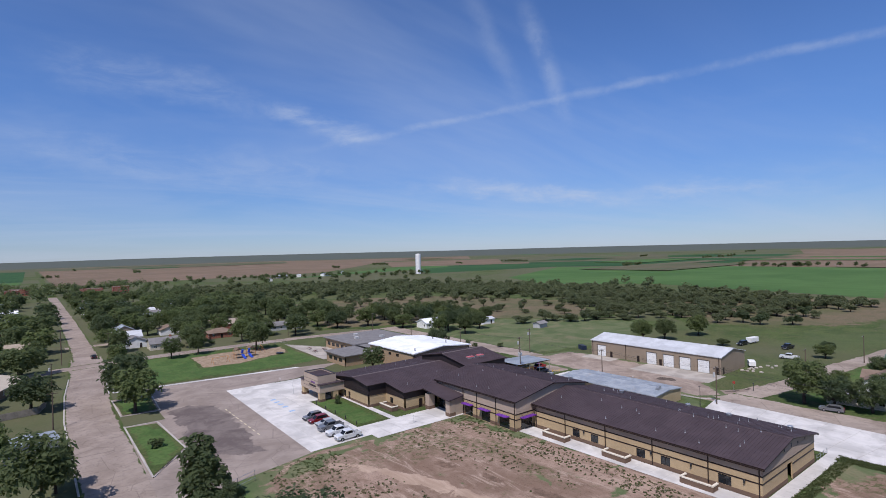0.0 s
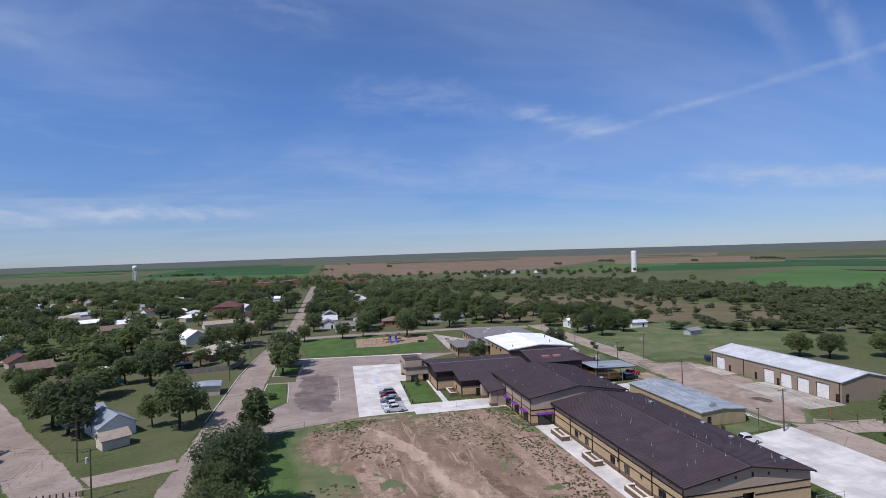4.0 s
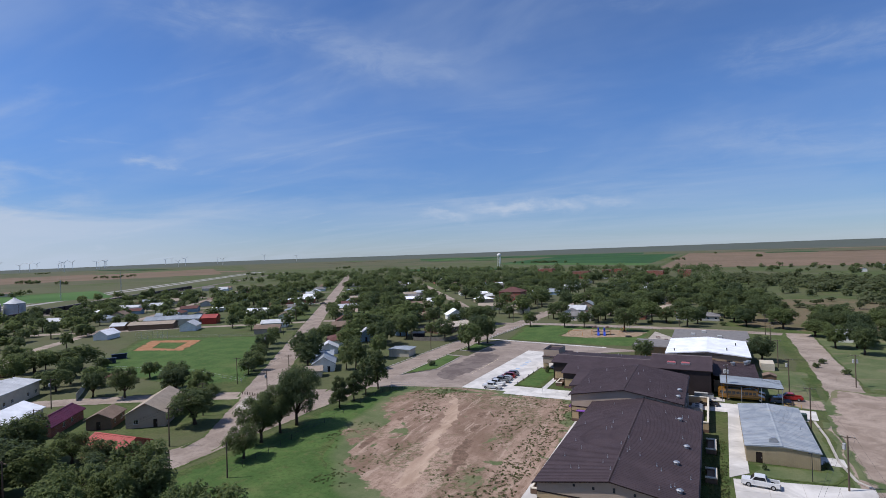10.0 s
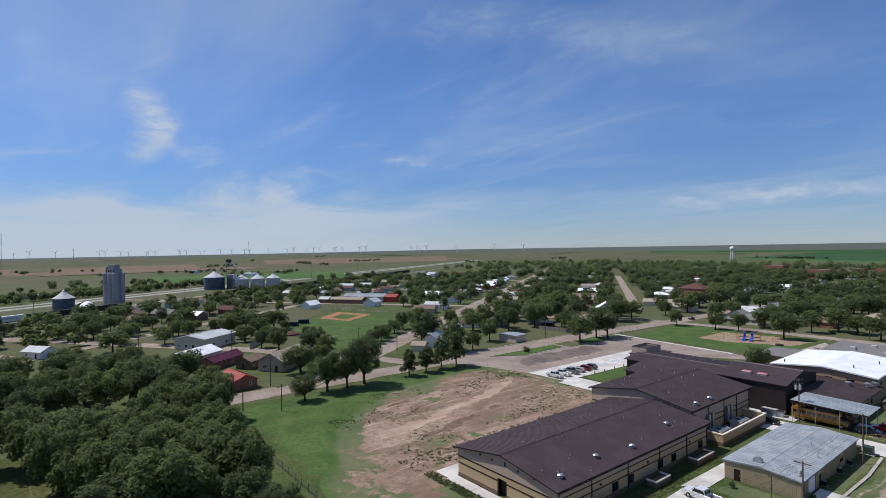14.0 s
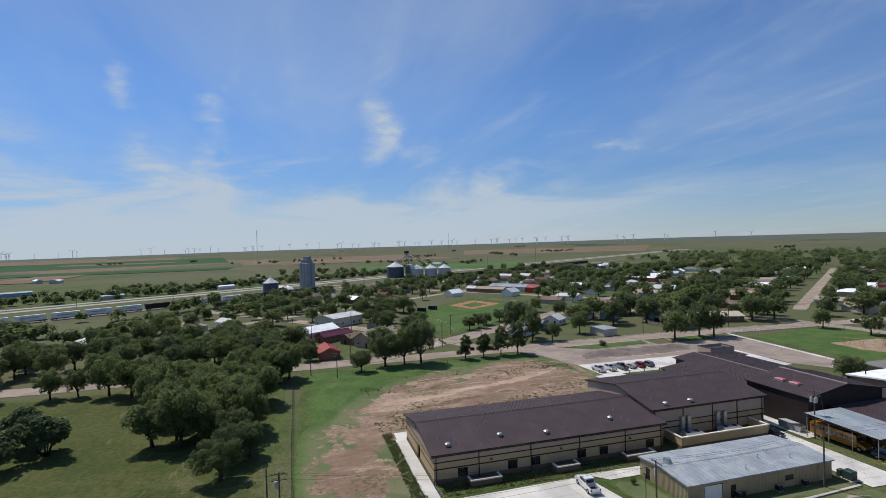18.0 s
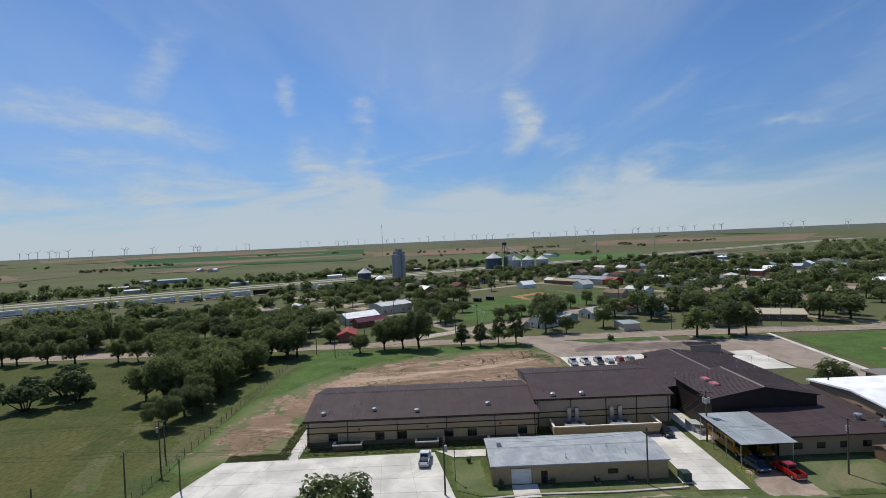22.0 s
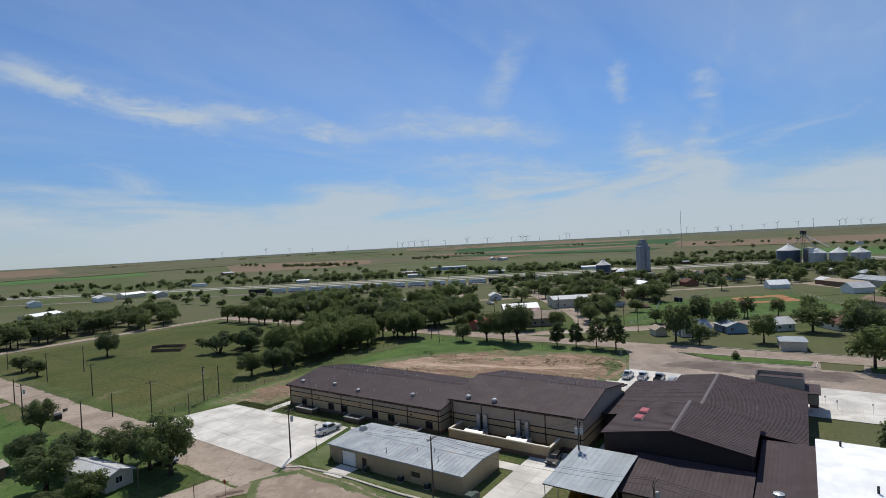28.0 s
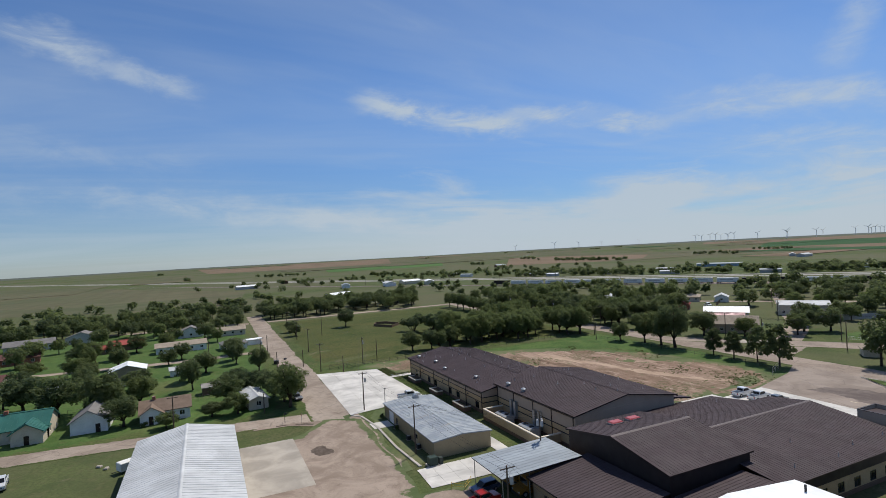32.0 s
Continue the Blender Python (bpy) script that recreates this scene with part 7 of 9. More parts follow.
house(159.5, 40.6, 6, 4.8, 13, "cream_paint", "barn_roof", "cream mobile home with a pale patched roof under trees", 2.5, 0.8, "y", panels=True)
house(216, -8, 0, 6, 5, "grey_paint", "galv", "small grey garden shed", 2.3, 0.7, name="shed", category="shed", plain_box=True)
house(205, -95, 12, 13, 7, "brown_paint", "red_metal", "house under a bright red metal roof", 2.8, 1.7, "x", panels=True)
house(214, -88, 12, 8, 5, "brown_paint", "red_metal", "low wing under a bright red metal roof", 2.4, 1.2, "x", panels=True, name="house_wing")
house(178, -118, 0, 12, 9, "white_paint", "shingle_grey", "white house with a steep grey roof", 3.0, 2.4, "y")
house(160, -108, 0, 16, 8, "cream_paint", "shingle_tan", "long cream house with a tan roof", 2.8, 1.4, "x")
house(265, -25, 10, 13, 9, "red_brick", "shingle_brown", "brick house with a brown roof", 2.8, 1.8, "x")
house(238, -30, 0, 11, 9, "cream_paint", "shingle_red", "cream house with a reddish roof", 2.8, 1.8, "x")
house(255, 30, 0, 10, 9, "white_paint", "shingle_grey", "white house with a grey roof", 2.8, 2.0, "y")
house(270, -70, 10, 12, 9, "white_paint", "barn_roof", "white house with a light metal roof", 2.8, 1.8, "x")
house(250, -130, 10, 20, 10, "grey_paint", "shingle_grey", "long grey house with a dark roof", 3.0, 2.0, "x")

# the rest of the old town, lot by lot on its slanted grid
rt = random.Random(21)
WALLS = ["white_paint", "cream_paint", "grey_paint", "blue_paint", "brown_paint", "red_brick", "white_paint", "cream_paint", "stucco"]
ROOFS = [("shingle_grey", "grey shingle"), ("shingle_brown", "brown shingle"), ("shingle_tan", "tan shingle"), ("barn_roof", "light metal"), ("white_roof", "white metal"), ("galv", "galvanised metal"), ("shingle_red", "reddish shingle")]
WORD = {"white_paint": "white", "cream_paint": "cream", "grey_paint": "grey", "blue_paint": "pale blue", "brown_paint": "brown", "red_brick": "brick", "stucco": "taupe"}


def town_house(x, y, rot, far):
    wl = rt.choice(WALLS)
    rf, rw = rt.choice(ROOFS)
    w, d = rt.uniform(9, 15), rt.uniform(7.5, 11)
    hip = rt.random() < 0.3
    house(x, y, rot, w, d, wl, rf, "%s town house with a %s %s roof" % (WORD[wl], rw, "hipped" if hip else "gable"), rt.uniform(2.7, 3.2), rt.uniform(1.5, 2.6), "x" if w > d or hip else "y", hip, plain_box=far)


def on_street(x, y, pad):
    if abs(x - (11 if y < 165 else min(18.5, 11 + (y - 165) * 0.08))) < 7.5 + pad and -150 < y < 720:
        return True
    q = Vector((x + 13, y - 75))
    u, v = q.dot(UB), q.dot(VB)
    if -60 < u < 700 and any(abs(v - o) < 8 + pad for o in (0, -130, -265, 110)):
        return True
    q2 = Vector((x + 20, y - 88))
    if any(abs(q2.dot(UB) - o) < 6 + pad for o in (165, 300, 440)) and q2.dot(VB) < 60:
        return True
    if abs((Vector((x, y)) - RA).dot(RN)) < 14 + pad or abs((Vector((x, y)) - RA).dot(RN) + 95) < 24 + pad:
        return True
    if abs(x - 144) < 8 + pad and -200 < y < 245:
        return True
    if abs(y - 246) < 7 + pad and 0 < x < 150:
        return True
    # side street by the ballfield
    q3 = Vector((x + 8, y - 79))
    d3 = Vector((-0.803, -0.596))
    if -5 < q3.dot(d3) < 230 and abs(q3.dot(Vector((d3.y, -d3.x)))) < 6 + pad:
        return True
    return False


for off in (0, -65, -130, -198, -265, -325, 55, 110, 165):
    for sgn in (-1, 1):
        for u in range(60, 600, 25):
            c = Vector((-13, 75)) + VB * (off + sgn * 21) + UB * (u + rt.uniform(-5, 5))
            if rt.random() < (0.22 if off in (0, -130, 110) else 0.5) or c.x > -2 or on_street(c.x, c.y, 5) or taken(c.x, c.y, 8.5):
                continue
            if (c - RA).dot(RN) < 25:
                continue
            town_house(c.x, c.y, 36.5 + rt.choice((0, 90, 180)), u > 330)
for x, y0, y1 in ((-14, 320, 700), (36, 300, 700), (62, 320, 640), (88, 318, 520)):
    for y in range(y0, y1, 30):
        xx, yy = x + rt.uniform(-5, 5), y + rt.uniform(-6, 6)
        if rt.random() < 0.75 and not taken(xx, yy, 8) and not on_street(xx, yy, 4):
            town_house(xx, yy, rt.choice((0, 90, 180)), y > 420)
for k in range(11):
    a, b = rt.uniform(-460, -250), rt.uniform(-140, 60)
    c = Vector(rail(a * 0 + rt.uniform(-60, 330), rt.uniform(45, 150)))
    if not taken(c.x, c.y, 9) and not on_street(c.x, c.y, 4):
        town_house(c.x, c.y, 28 + rt.choice((0, 90)), True)
# trailers and low sheds beyond the highway
for k in range(16):
    c = Vector(rail(rt.uniform(-460, 330), -rt.uniform(125, 200)))
    if not taken(c.x, c.y, 9):
        house(c.x, c.y, 32 + rt.choice((0, 90)), rt.uniform(10, 22), rt.uniform(4, 8), rt.choice(("white_paint", "cream_paint", "grey_paint", "brown_paint")), rt.choice(("barn_roof", "white_roof", "galv", "shingle_brown")), "low pale roadside building beyond the highway", 3.0, 0.8, plain_box=True)
house(-411, -263, 32, 12, 50, "blue_paint", "galv", "long low blue building beyond the railway", 3.4, 1.0, "y", plain_box=True)
house(60, -285, 20, 22, 12, "cream_paint", "white_roof", "white-roofed building beyond the meadow", 3.6, 1.4, plain_box=True)
for x, y, w in ((-25, -395, 26), (-53, -400, 24), (-66, -372, 22), (20, -420, 20), (120, -560, 26), (60, -640, 20), (-340, -676, 20), (-578, -683, 30), (290, 808, 16), (345, 905, 26), (376, 897, 18), (420, 880, 20), (480, 930, 14), (-700, 260, 26), (-760, 330, 20), (-905, 220, 24), (-640, -300, 24), (-660, -330, 18)):
    house(x, y, rt.uniform(0, 90), w, w * 0.45, rt.choice(("white_paint", "cream_paint", "brown_paint", "grey_paint")), rt.choice(("barn_roof", "white_roof", "shingle_brown", "galv")), "distant farm building on the prairie", 3.6, 1.6, plain_box=True)
# brick blocks of the old town centre
for x, y, w, d, h in ((-106, 735, 22, 16, 12), (-44, 690, 22, 14, 10), (-8, 800, 20, 12, 8), (52, 676, 20, 14, 10), (-15, 722, 12, 12, 10), (84, 722, 16, 14, 9)):
    b = thing("brick_block", pose(x, y, 0), "red brick commercial block with a parapet", "building")
    for p, q in (((-w / 2, d / 2), (-w / 2, -d / 2)), ((-w / 2, -d / 2), (w / 2, -d / 2)), ((w / 2, -d / 2), (w / 2, d / 2)), ((w / 2, d / 2), (-w / 2, d / 2))):
        L = (Vector(q) - Vector(p)).length
        wall_line(b, p, q, h, "red_brick", [("win", 1.5 + 3.2 * k, 1.6, 1.0, 2.8) for k in range(int((L - 2) / 3.2))])
    part("roof", Shape().box(-w / 2 + 0.3, w / 2 - 0.3, -d / 2 + 0.3, d / 2 - 0.3, h - 0.7, h - 0.5), "shingle_grey", b)
    part("parapet_cap", Shape().box(-w / 2 - 0.1, w / 2 + 0.1, -d / 2 - 0.1, -d / 2 + 0.35, h, h + 0.2), "cap", b)
    TAKEN.append((x, y, w * 0.6))

# ---- trees ----


def leaf_cloud(rnd, lobes, n, size, squash=0.9, up=0.75):
    """Many small leaf sprays on and inside a few lobes: one mesh, every spray its own island."""
    s = Shape()
    tot = sum(r ** 2 for c, r in lobes)
    for c, r in lobes:
        k = int(n * r ** 2 / tot)
        for i in range(k):
            u, a = rnd.uniform(-0.75, 1), rnd.uniform(0, 2 * math.pi)
            q = math.sqrt(max(0, 1 - u * u))
            d = Vector((q * math.cos(a), q * math.sin(a), u * squash))
            p = c + d * r * (rnd.uniform(0.62, 1.08) if rnd.random() < 0.85 else rnd.uniform(0.25, 0.7))
            nn = (d + Vector((rnd.uniform(-1, 1), rnd.uniform(-1, 1), rnd.uniform(-0.4, 1.1))) * 0.75 + Vector((0, 0, up))).normalized()
            t = nn.orthogonal().normalized()
            t = (t * math.cos(a * 5) + nn.cross(t) * math.sin(a * 5))
            b = nn.cross(t)
            z = size * rnd.uniform(0.55, 1.35)
            lift = nn * (z * 0.22)
            o = len(s.v)
            s.v += [tuple(p - t * z), tuple(p - b * z * 0.55 + lift), tuple(p + t * z * rnd.uniform(0.6, 1.0)), tuple(p + b * z * rnd.uniform(0.4, 0.6) + lift)]
            s.f.append((o, o + 1, o + 2, o + 3))
    return s


def make_tree(seed, kind, n, size):
    """Meshes of a tree one metre... built at its own true size: (trunk, crown, height, radius)."""
    rnd = random.Random(seed)
    lobes, trunk = [], Shape()
    if kind == "elm":
        H, R = 10.0, 4.6
        fork = Vector((rnd.uniform(-0.3, 0.3), rnd.uniform(-0.3, 0.3), rnd.uniform(1.3, 1.9)))
        trunk.tube((0, 0, -0.1), fork, 0.36, 0.26, 8)
        k = rnd.randint(22, 27)
        lop = Vector((rnd.uniform(-0.5, 0.5), rnd.uniform(-0.5, 0.5), 0))
        for i in range(k):
            a = 2.4 * i + rnd.uniform(-0.4, 0.4)
            u = -0.72 + 1.66 * (i + 0.5) / k
            q = math.sqrt(1 - u * u) * rnd.uniform(0.72, 1.08)
            c = Vector((math.cos(a) * q * 3.35, math.sin(a) * q * 3.35, 5.35 + u * 3.35 * rnd.uniform(0.85, 1.1))) + lop
            lobes.append((c, rnd.uniform(0.75, 1.6)))
            if i % 3 == 0:
                mid = fork.lerp(c, 0.55) + Vector((0, 0, 0.35))
                trunk.tube(fork, mid, 0.16, 0.10, 6)
                trunk.tube(mid, c, 0.10, 0.04, 5)
        lobes.append((Vector((0.4, -0.3, 5.6)), 2.5))
        lobes.append((Vector((-0.5, 0.5, 4.4)), 2.2))
    elif kind == "juniper":
        H, R = 8.0, 2.6
        trunk.tube((0, 0, -0.1), (0.1, 0, 3.0), 0.2, 0.13, 7)
        trunk.tube((0.1, 0, 3.0), (0, 0.1, 7.3), 0.13, 0.03, 6)
        for i in range(24):
            z = 1.9 + i * 0.245
            a = i * 2.4 + rnd.uniform(-0.3, 0.3)
            rr = math.sqrt(max(0.0, 1.0 - (z / 8.3) ** 2)) * rnd.uniform(0.7, 2.2) + 0.1
            c = Vector((math.cos(a) * rr, math.sin(a) * rr, z + 0.25 * rr))
            lobes.append((c, rnd.uniform(0.7, 1.1) * (1.2 - z / 13)))
            trunk.tube((0, 0, z - 0.3), c, 0.05, 0.02, 4)
    elif kind == "bush":
        H, R = 2.6, 2.0
        for i in range(6):
            a = rnd.uniform(0, 6.28)
            rr = rnd.uniform(0.2, 1.2)
            c = Vector((math.cos(a) * rr, math.sin(a) * rr, rnd.uniform(0.7, 1.7)))
            lobes.append((c, rnd.uniform(0.6, 1.0)))
            trunk.tube((math.cos(a) * 0.15, math.sin(a) * 0.15, -0.05), c, 0.05, 0.02, 4)
    else:                       # scrub: low, wide, open
        H, R = 5.0, 3.2
        for i in range(8):
            a = 2 * math.pi * i / 8 + rnd.uniform(-0.4, 0.4)
            rr = rnd.uniform(0.6, 2.3)
            c = Vector((math.cos(a) * rr, math.sin(a) * rr, rnd.uniform(1.6, 3.7)))
            lobes.append((c, rnd.uniform(0.8, 1.4)))
            trunk.tube((math.cos(a) * 0.2, math.sin(a) * 0.2, -0.05), c, 0.08, 0.03, 5)
    tm = trunk.mesh("trunk", True)
    tm.materials.append(MAT["bark"])
    cm = leaf_cloud(rnd, lobes, n, size).mesh("crown")
    return tm, cm, H, R


TREES, RAW = {}, {}


def tree_kind(kind, lod, k, leaf):
    key = (kind, lod, k, leaf)
    if key not in TREES:
        n, size = {"elm": ((4200, 0.29), (1500, 0.45), (380, 0.84), (9500, 0.19)), "juniper": ((3000, 0.24), (1000, 0.4), (300, 0.7), (8500, 0.165)), "bush": ((900, 0.2), (350, 0.32), (140, 0.5)), "scrub": ((1500, 0.3), (800, 0.40), (200, 0.78))}[kind][lod]
        tm, cm, H, R = make_tree(100 * k + 7, kind, n, size)
        cm.materials.append(MAT[leaf])
        TREES[key] = (tm, cm, H, R)
    return TREES[key]


rv = random.Random(5)
NAMES = {"elm": ("tree", "leafy green elm with a dark broad crown"), "juniper": ("juniper_tree", "dark ragged juniper tree"), "bush": ("bush", "round leafy green garden bush"), "scrub": ("scrub_tree", "low grey-green scrub tree")}


STUFF = {}          # crowns and trunks of the trees too far off to be things of their own


def tree(x, y, h, r, kind="elm", leaf=None, label="", fine=False):
    dist = min(math.hypot(x - a, y - b) for a, b in EYES)
    if dist > (60 if kind == "scrub" else 88) and not label:
        lod, k = (1 if dist < 190 else 2), rv.randrange(4)
        leaf = leaf or {"elm": rv.choice(("leaf", "leaf", "leaf_b", "leaf_c")), "juniper": "leaf_dark", "bush": "leaf", "scrub": "leaf_grey"}[kind]
        tm, cm, H, R = tree_kind(kind, lod, k, leaf)
        w = rv.uniform(0.84, 1.2)
        m = np.array(pose(x, y, 0, 0, 0, rv.uniform(0, 360)) @ Matrix.Diagonal((r / R * w, r / R / w, h / H * rv.uniform(0.85, 1.1), 1)))
        STUFF.setdefault((kind, "bark"), Shape()).tube((x, y, -0.1), (x + rv.uniform(-0.3, 0.3), y, h * 0.5), r * 0.07, r * 0.03, 5)
        for me, mat in ((cm, leaf),):
            if me not in RAW:
                v = np.empty(len(me.vertices) * 3)
                me.vertices.foreach_get("co", v)
                RAW[me] = (v.reshape(-1, 3), [tuple(p.vertices) for p in me.polygons])
            v, f = RAW[me]
            sh = STUFF.setdefault((kind, mat), Shape())
            o = len(sh.v)
            sh.v += [tuple(q) for q in (v @ m[:3, :3].T + m[:3, 3])]
            sh.f += [tuple(i + o for i in q) for q in f]
        TAKEN.append((x, y, r * 0.45))
        return None
    lod = 3 if fine else 0 if dist < 84 else 1
    k = rv.randrange(3)
    leaf = leaf or {"elm": rv.choice(("leaf", "leaf", "leaf_b", "leaf_c")), "juniper": "leaf_dark", "bush": "leaf", "scrub": "leaf_grey"}[kind]
    tm, cm, H, R = tree_kind(kind, lod, k, leaf)
    nm, lb = NAMES[kind]
    w = rv.uniform(0.88, 1.14)
    m = pose(x, y, 0, 0, 0, rv.uniform(0, 360)) @ Matrix.Diagonal((r / R * w, r / R / w, h / H, 1))
    T = thing(nm, m, label or lb, "tree" if kind != "bush" else "bush")
    part("trunk", tm, "bark", T)
    part("crown", cm, leaf, T)
    TAKEN.append((x, y, r * 0.45))
    return T


# the larger garden trees of the old town
for x, y, h, r in ((-22, 108.5, 11, 4.6), (-34, 149, 12, 7.2), (-53, 187, 15, 7.4), (-52, 236, 14, 8), (-3.8, 227, 15, 7.4), (-3, 240, 13.5, 7.5), (1.5, 268, 11, 4.6), (3.5, 290, 14, 7.2), (-4, 320, 13.5, 7.6), (4, 332, 15, 7.8), (-6, 349, 14, 8), (29, 291, 10, 5.6), (41, 358, 12.6, 8.4), (-71, 246, 10, 8),
                   (-26, 113, 14.5, 6.2), (-22, 162, 12, 6.6), (-45, 188, 12, 6.4), (-41, 163, 12, 5.2), (-29, 187, 12, 6.4), (-126, 67, 11, 8), (-33, 121, 14, 7), (-21, 180, 15, 6.6), (-61, -15, 10, 6.4), (-92, -50, 13.5, 7.8), (-94, 2, 9.5, 7.5), (-137, 14, 8, 6), (-176, -4, 10, 6.6), (-232, 38, 10.5, 8), (-98, -39, 12, 4.6),
                   (8, 375, 13, 6.5), (7, 415, 14, 7), (29, 330, 12, 6), (30, 385, 13, 6.5), (9, 455, 13, 7), (30, 440, 13, 7)):
    tree(x, y, h, r)
for x, y, h, r in ((207, 23, 12, 7.2), (196, 31, 13, 5.8), (189.6, 43, 8, 4.4), (239, -89, 10, 7), (204, -185, 14, 9), (188, 10.5, 5.2, 4.6), (172, -236, 11, 9), (150, -240, 11, 9), (263, -240, 11.5, 9)):
    tree(x, y, h, r)
# named trees near the school
for x, y, h, r in ((-5.5, 46.5, 10.5, 6.4), (-14.5, 57, 8, 4.2), (1.5, 18.5, 7, 3.8), (-8, 18, 7.5, 4.2), (23, 7, 11.5, 5.2), (31, 9, 11.5, 5.0), (24.5, 0, 12.5, 5.6), (3, 5, 10.5, 5), (0, -3, 11, 5)):
    tree(x, y, h, r)
for x, y, h, r in ((20.5, 174.5, 16.5, 6.2), (22.5, 180, 15.5, 6.2), (-0.6, 182, 12, 6.3), (-19.5, 246, 10, 5),
                   (44.2, 237, 9, 4.6), (54.4, 238, 9, 4.4), (76, 230.5, 13.5, 6.6), (25.6, 235, 9, 4.2), (92.5, 160.0, 9.2, 4.8), (131, 174, 10, 5.2), (0.4, 108.5, 13.8, 5.7),
                   (82, 0.3, 9.5, 4.4), (75, -17, 11, 5.5), (88, 4, 8, 4), (26, 11.2, 13, 6.0),
                   (24.2, -55.3, 10, 4.6), (23.4, -48.4, 9, 3.6), (25.5, -39.8, 13, 5), (21.7, -94.6, 10, 4.6), (20.6, -101, 10, 4.4), (20.5, -119, 11, 5), (21.4, -109, 11.5, 5.2), (22, -128, 10, 5), (22, -83, 10, 4.6), (23, -72, 10.5, 5),
                   (102, -90, 11, 5), (130, -92, 6.5, 4), (130.5, -76, 6.5, 4), (45, -154, 10, 5), (57, -151, 10, 5),
                   (166, 36, 8.5, 5.0), (154, 37, 8.8, 5.0), (151.4, 50, 12.4, 6.2), (164, 48.5, 6, 3.6), (152, 44, 8.8, 4.6), (160, 31, 8, 4.6), (217, 12, 11, 6.5), (222, 27, 11, 6), (175, 13, 10, 3.2), (214.8, -65.7, 10, 5.4), (170, 47, 4.0, 3.4),
                   (206, 127, 9.8, 5.4), (212.5, 121, 10, 5.4), (233, 116.5, 9.8, 5.8), (216, 98.5, 3, 3.0), (214.5, 63.6, 5.5, 3.4), (225, 66, 4.8, 2.9), (180, 50.5, 4, 3),
                   (-37.8, 64.5, 9.5, 5.4), (-69, 77, 7.5, 4), (-102, 79, 6, 3.2), (-112, 77, 12, 7), (-30, 67, 9, 4.6), (-45, 70, 10, 5.5), (-40.5, 99.5, 7.5, 4), (-47, 106, 8, 4), (-55, 116, 8.5, 4.2), (-63, 126, 9, 4.2), (-71, 137, 9, 4), (-37, 93.5, 8.5, 3.8), (-79, 148, 9, 4.2),
                   (-7, 112.7, 9.6, 3.2), (2.6, 116.5, 8.5, 4)):
    if h:
        tree(x, y, h, r)
for x, y, h, r in ((21.4, 72.2, 8.6, 3.1), (21.2, 79.2, 8.6, 2.9), (20.3, 86.3, 10.2, 3.3), (20.4, 93, 11.6, 4.2)):
    tree(x, y, h, r, "juniper", fine=True)
for x, y, h, r in ((25.3, 34.4, 8, 4.2), (21.5, 43, 12.5, 5.4), (20.6, 50, 13.5, 5.2), (20.4, 56, 17, 6.8), (21, 162, 15, 6.6), (97.8, -0.5, 8.4, 4.8), (90, 0.5, 8.5, 4.2)):
    tree(x, y, h, r, fine=True)
for x, y in ((79.5, -46.8), (72.6, -37.6), (66, -46)):
    tree(x, y, 10.5, 7.2, "scrub", "leaf_b", "broad meadow tree with branches down to the grass")
for x, y in ((-119, 23.5), (-137, 35), (-135, 44.5)):
    tree(x, y, 6, 3.6, "elm", "leaf_light", "bright green young shade tree on a lawn")
tree(20.4, 129.2, 2.4, 2.0, "bush", "leaf_dark", "dark round bush on the grass island")
tree(64.2, 131.5, 3.2, 1.1, "bush", "leaf", "young tree on the entry lawn")
for x, y, h, r in ((70, -77, 3, 2.6), (63, -75, 3.4, 3.0), (57, -72, 3, 2.4), (163.5, 45, 2, 2.2), (185, 46, 1.5, 1.2), (178, 45.5, 1.4, 1.0), (129, 140, 0, 0), (146, 168, 2, 1.6), (149, 176, 2, 1.8), (153, 160, 2.2, 1.8), (133.8, 73.4, 1.7, 0.8), (133.5, 82.4, 1.4, 0.6), (123.6, 68.7, 1.6, 0.6), (85, 262, 2, 2), (95, 264, 2, 2), (66, 262, 2, 2), (120, 264, 2.2, 2.4)):
    if h:
        tree(x, y, h, r, "bush")


def inside(x, y, poly):
    c = False
    for i in range(len(poly)):
        (a, b), (d, e) = poly[i], poly[i - 1]
        if (b > y) != (e > y) and x < (d - a) * (y - b) / (e - b) + a:
            c = not c
    return c


def grove(poly, gap, h, r, kind="elm", leaf=None, pad=1.0, most=999):
    x0, x1 = min(p[0] for p in poly), max(p[0] for p in poly)
    y0, y1 = min(p[1] for p in poly), max(p[1] for p in poly)
    made = 0
    y = y0
    while y < y1:
        x = x0 + rv.uniform(0, gap)
        while x < x1:
            px, py = x + rv.uniform(-0.4, 0.4) * gap, y + rv.uniform(-0.4, 0.4) * gap
            rr = rv.uniform(*r)
            if inside(px, py, poly) and not on_street(px, py, pad) and not taken(px, py, rr * 0.5) and made < most:
                tree(px, py, rv.uniform(*h), rr, kind, leaf)
                made += 1
            x += gap
        y += gap * 0.9


# the wood beside the meadow
grove([(27, 9), (42, 9), (60, 8), (78, 4), (86, 0), (74, -16), (52, -25), (27, -36)], 5.6, (10, 14.5), (4.4, 6.4), "elm", "leaf_c")
# across the street from the meadow
grove([(3, 10), (4, -140), (-14, -140), (-24, -60), (-18, 6)], 9, (9, 13.5), (4.6, 6.6))
grove([(-24, -60), (-14, -150), (-60, -160), (-70, -110)], 11, (9, 12.5), (4.6, 6.4))
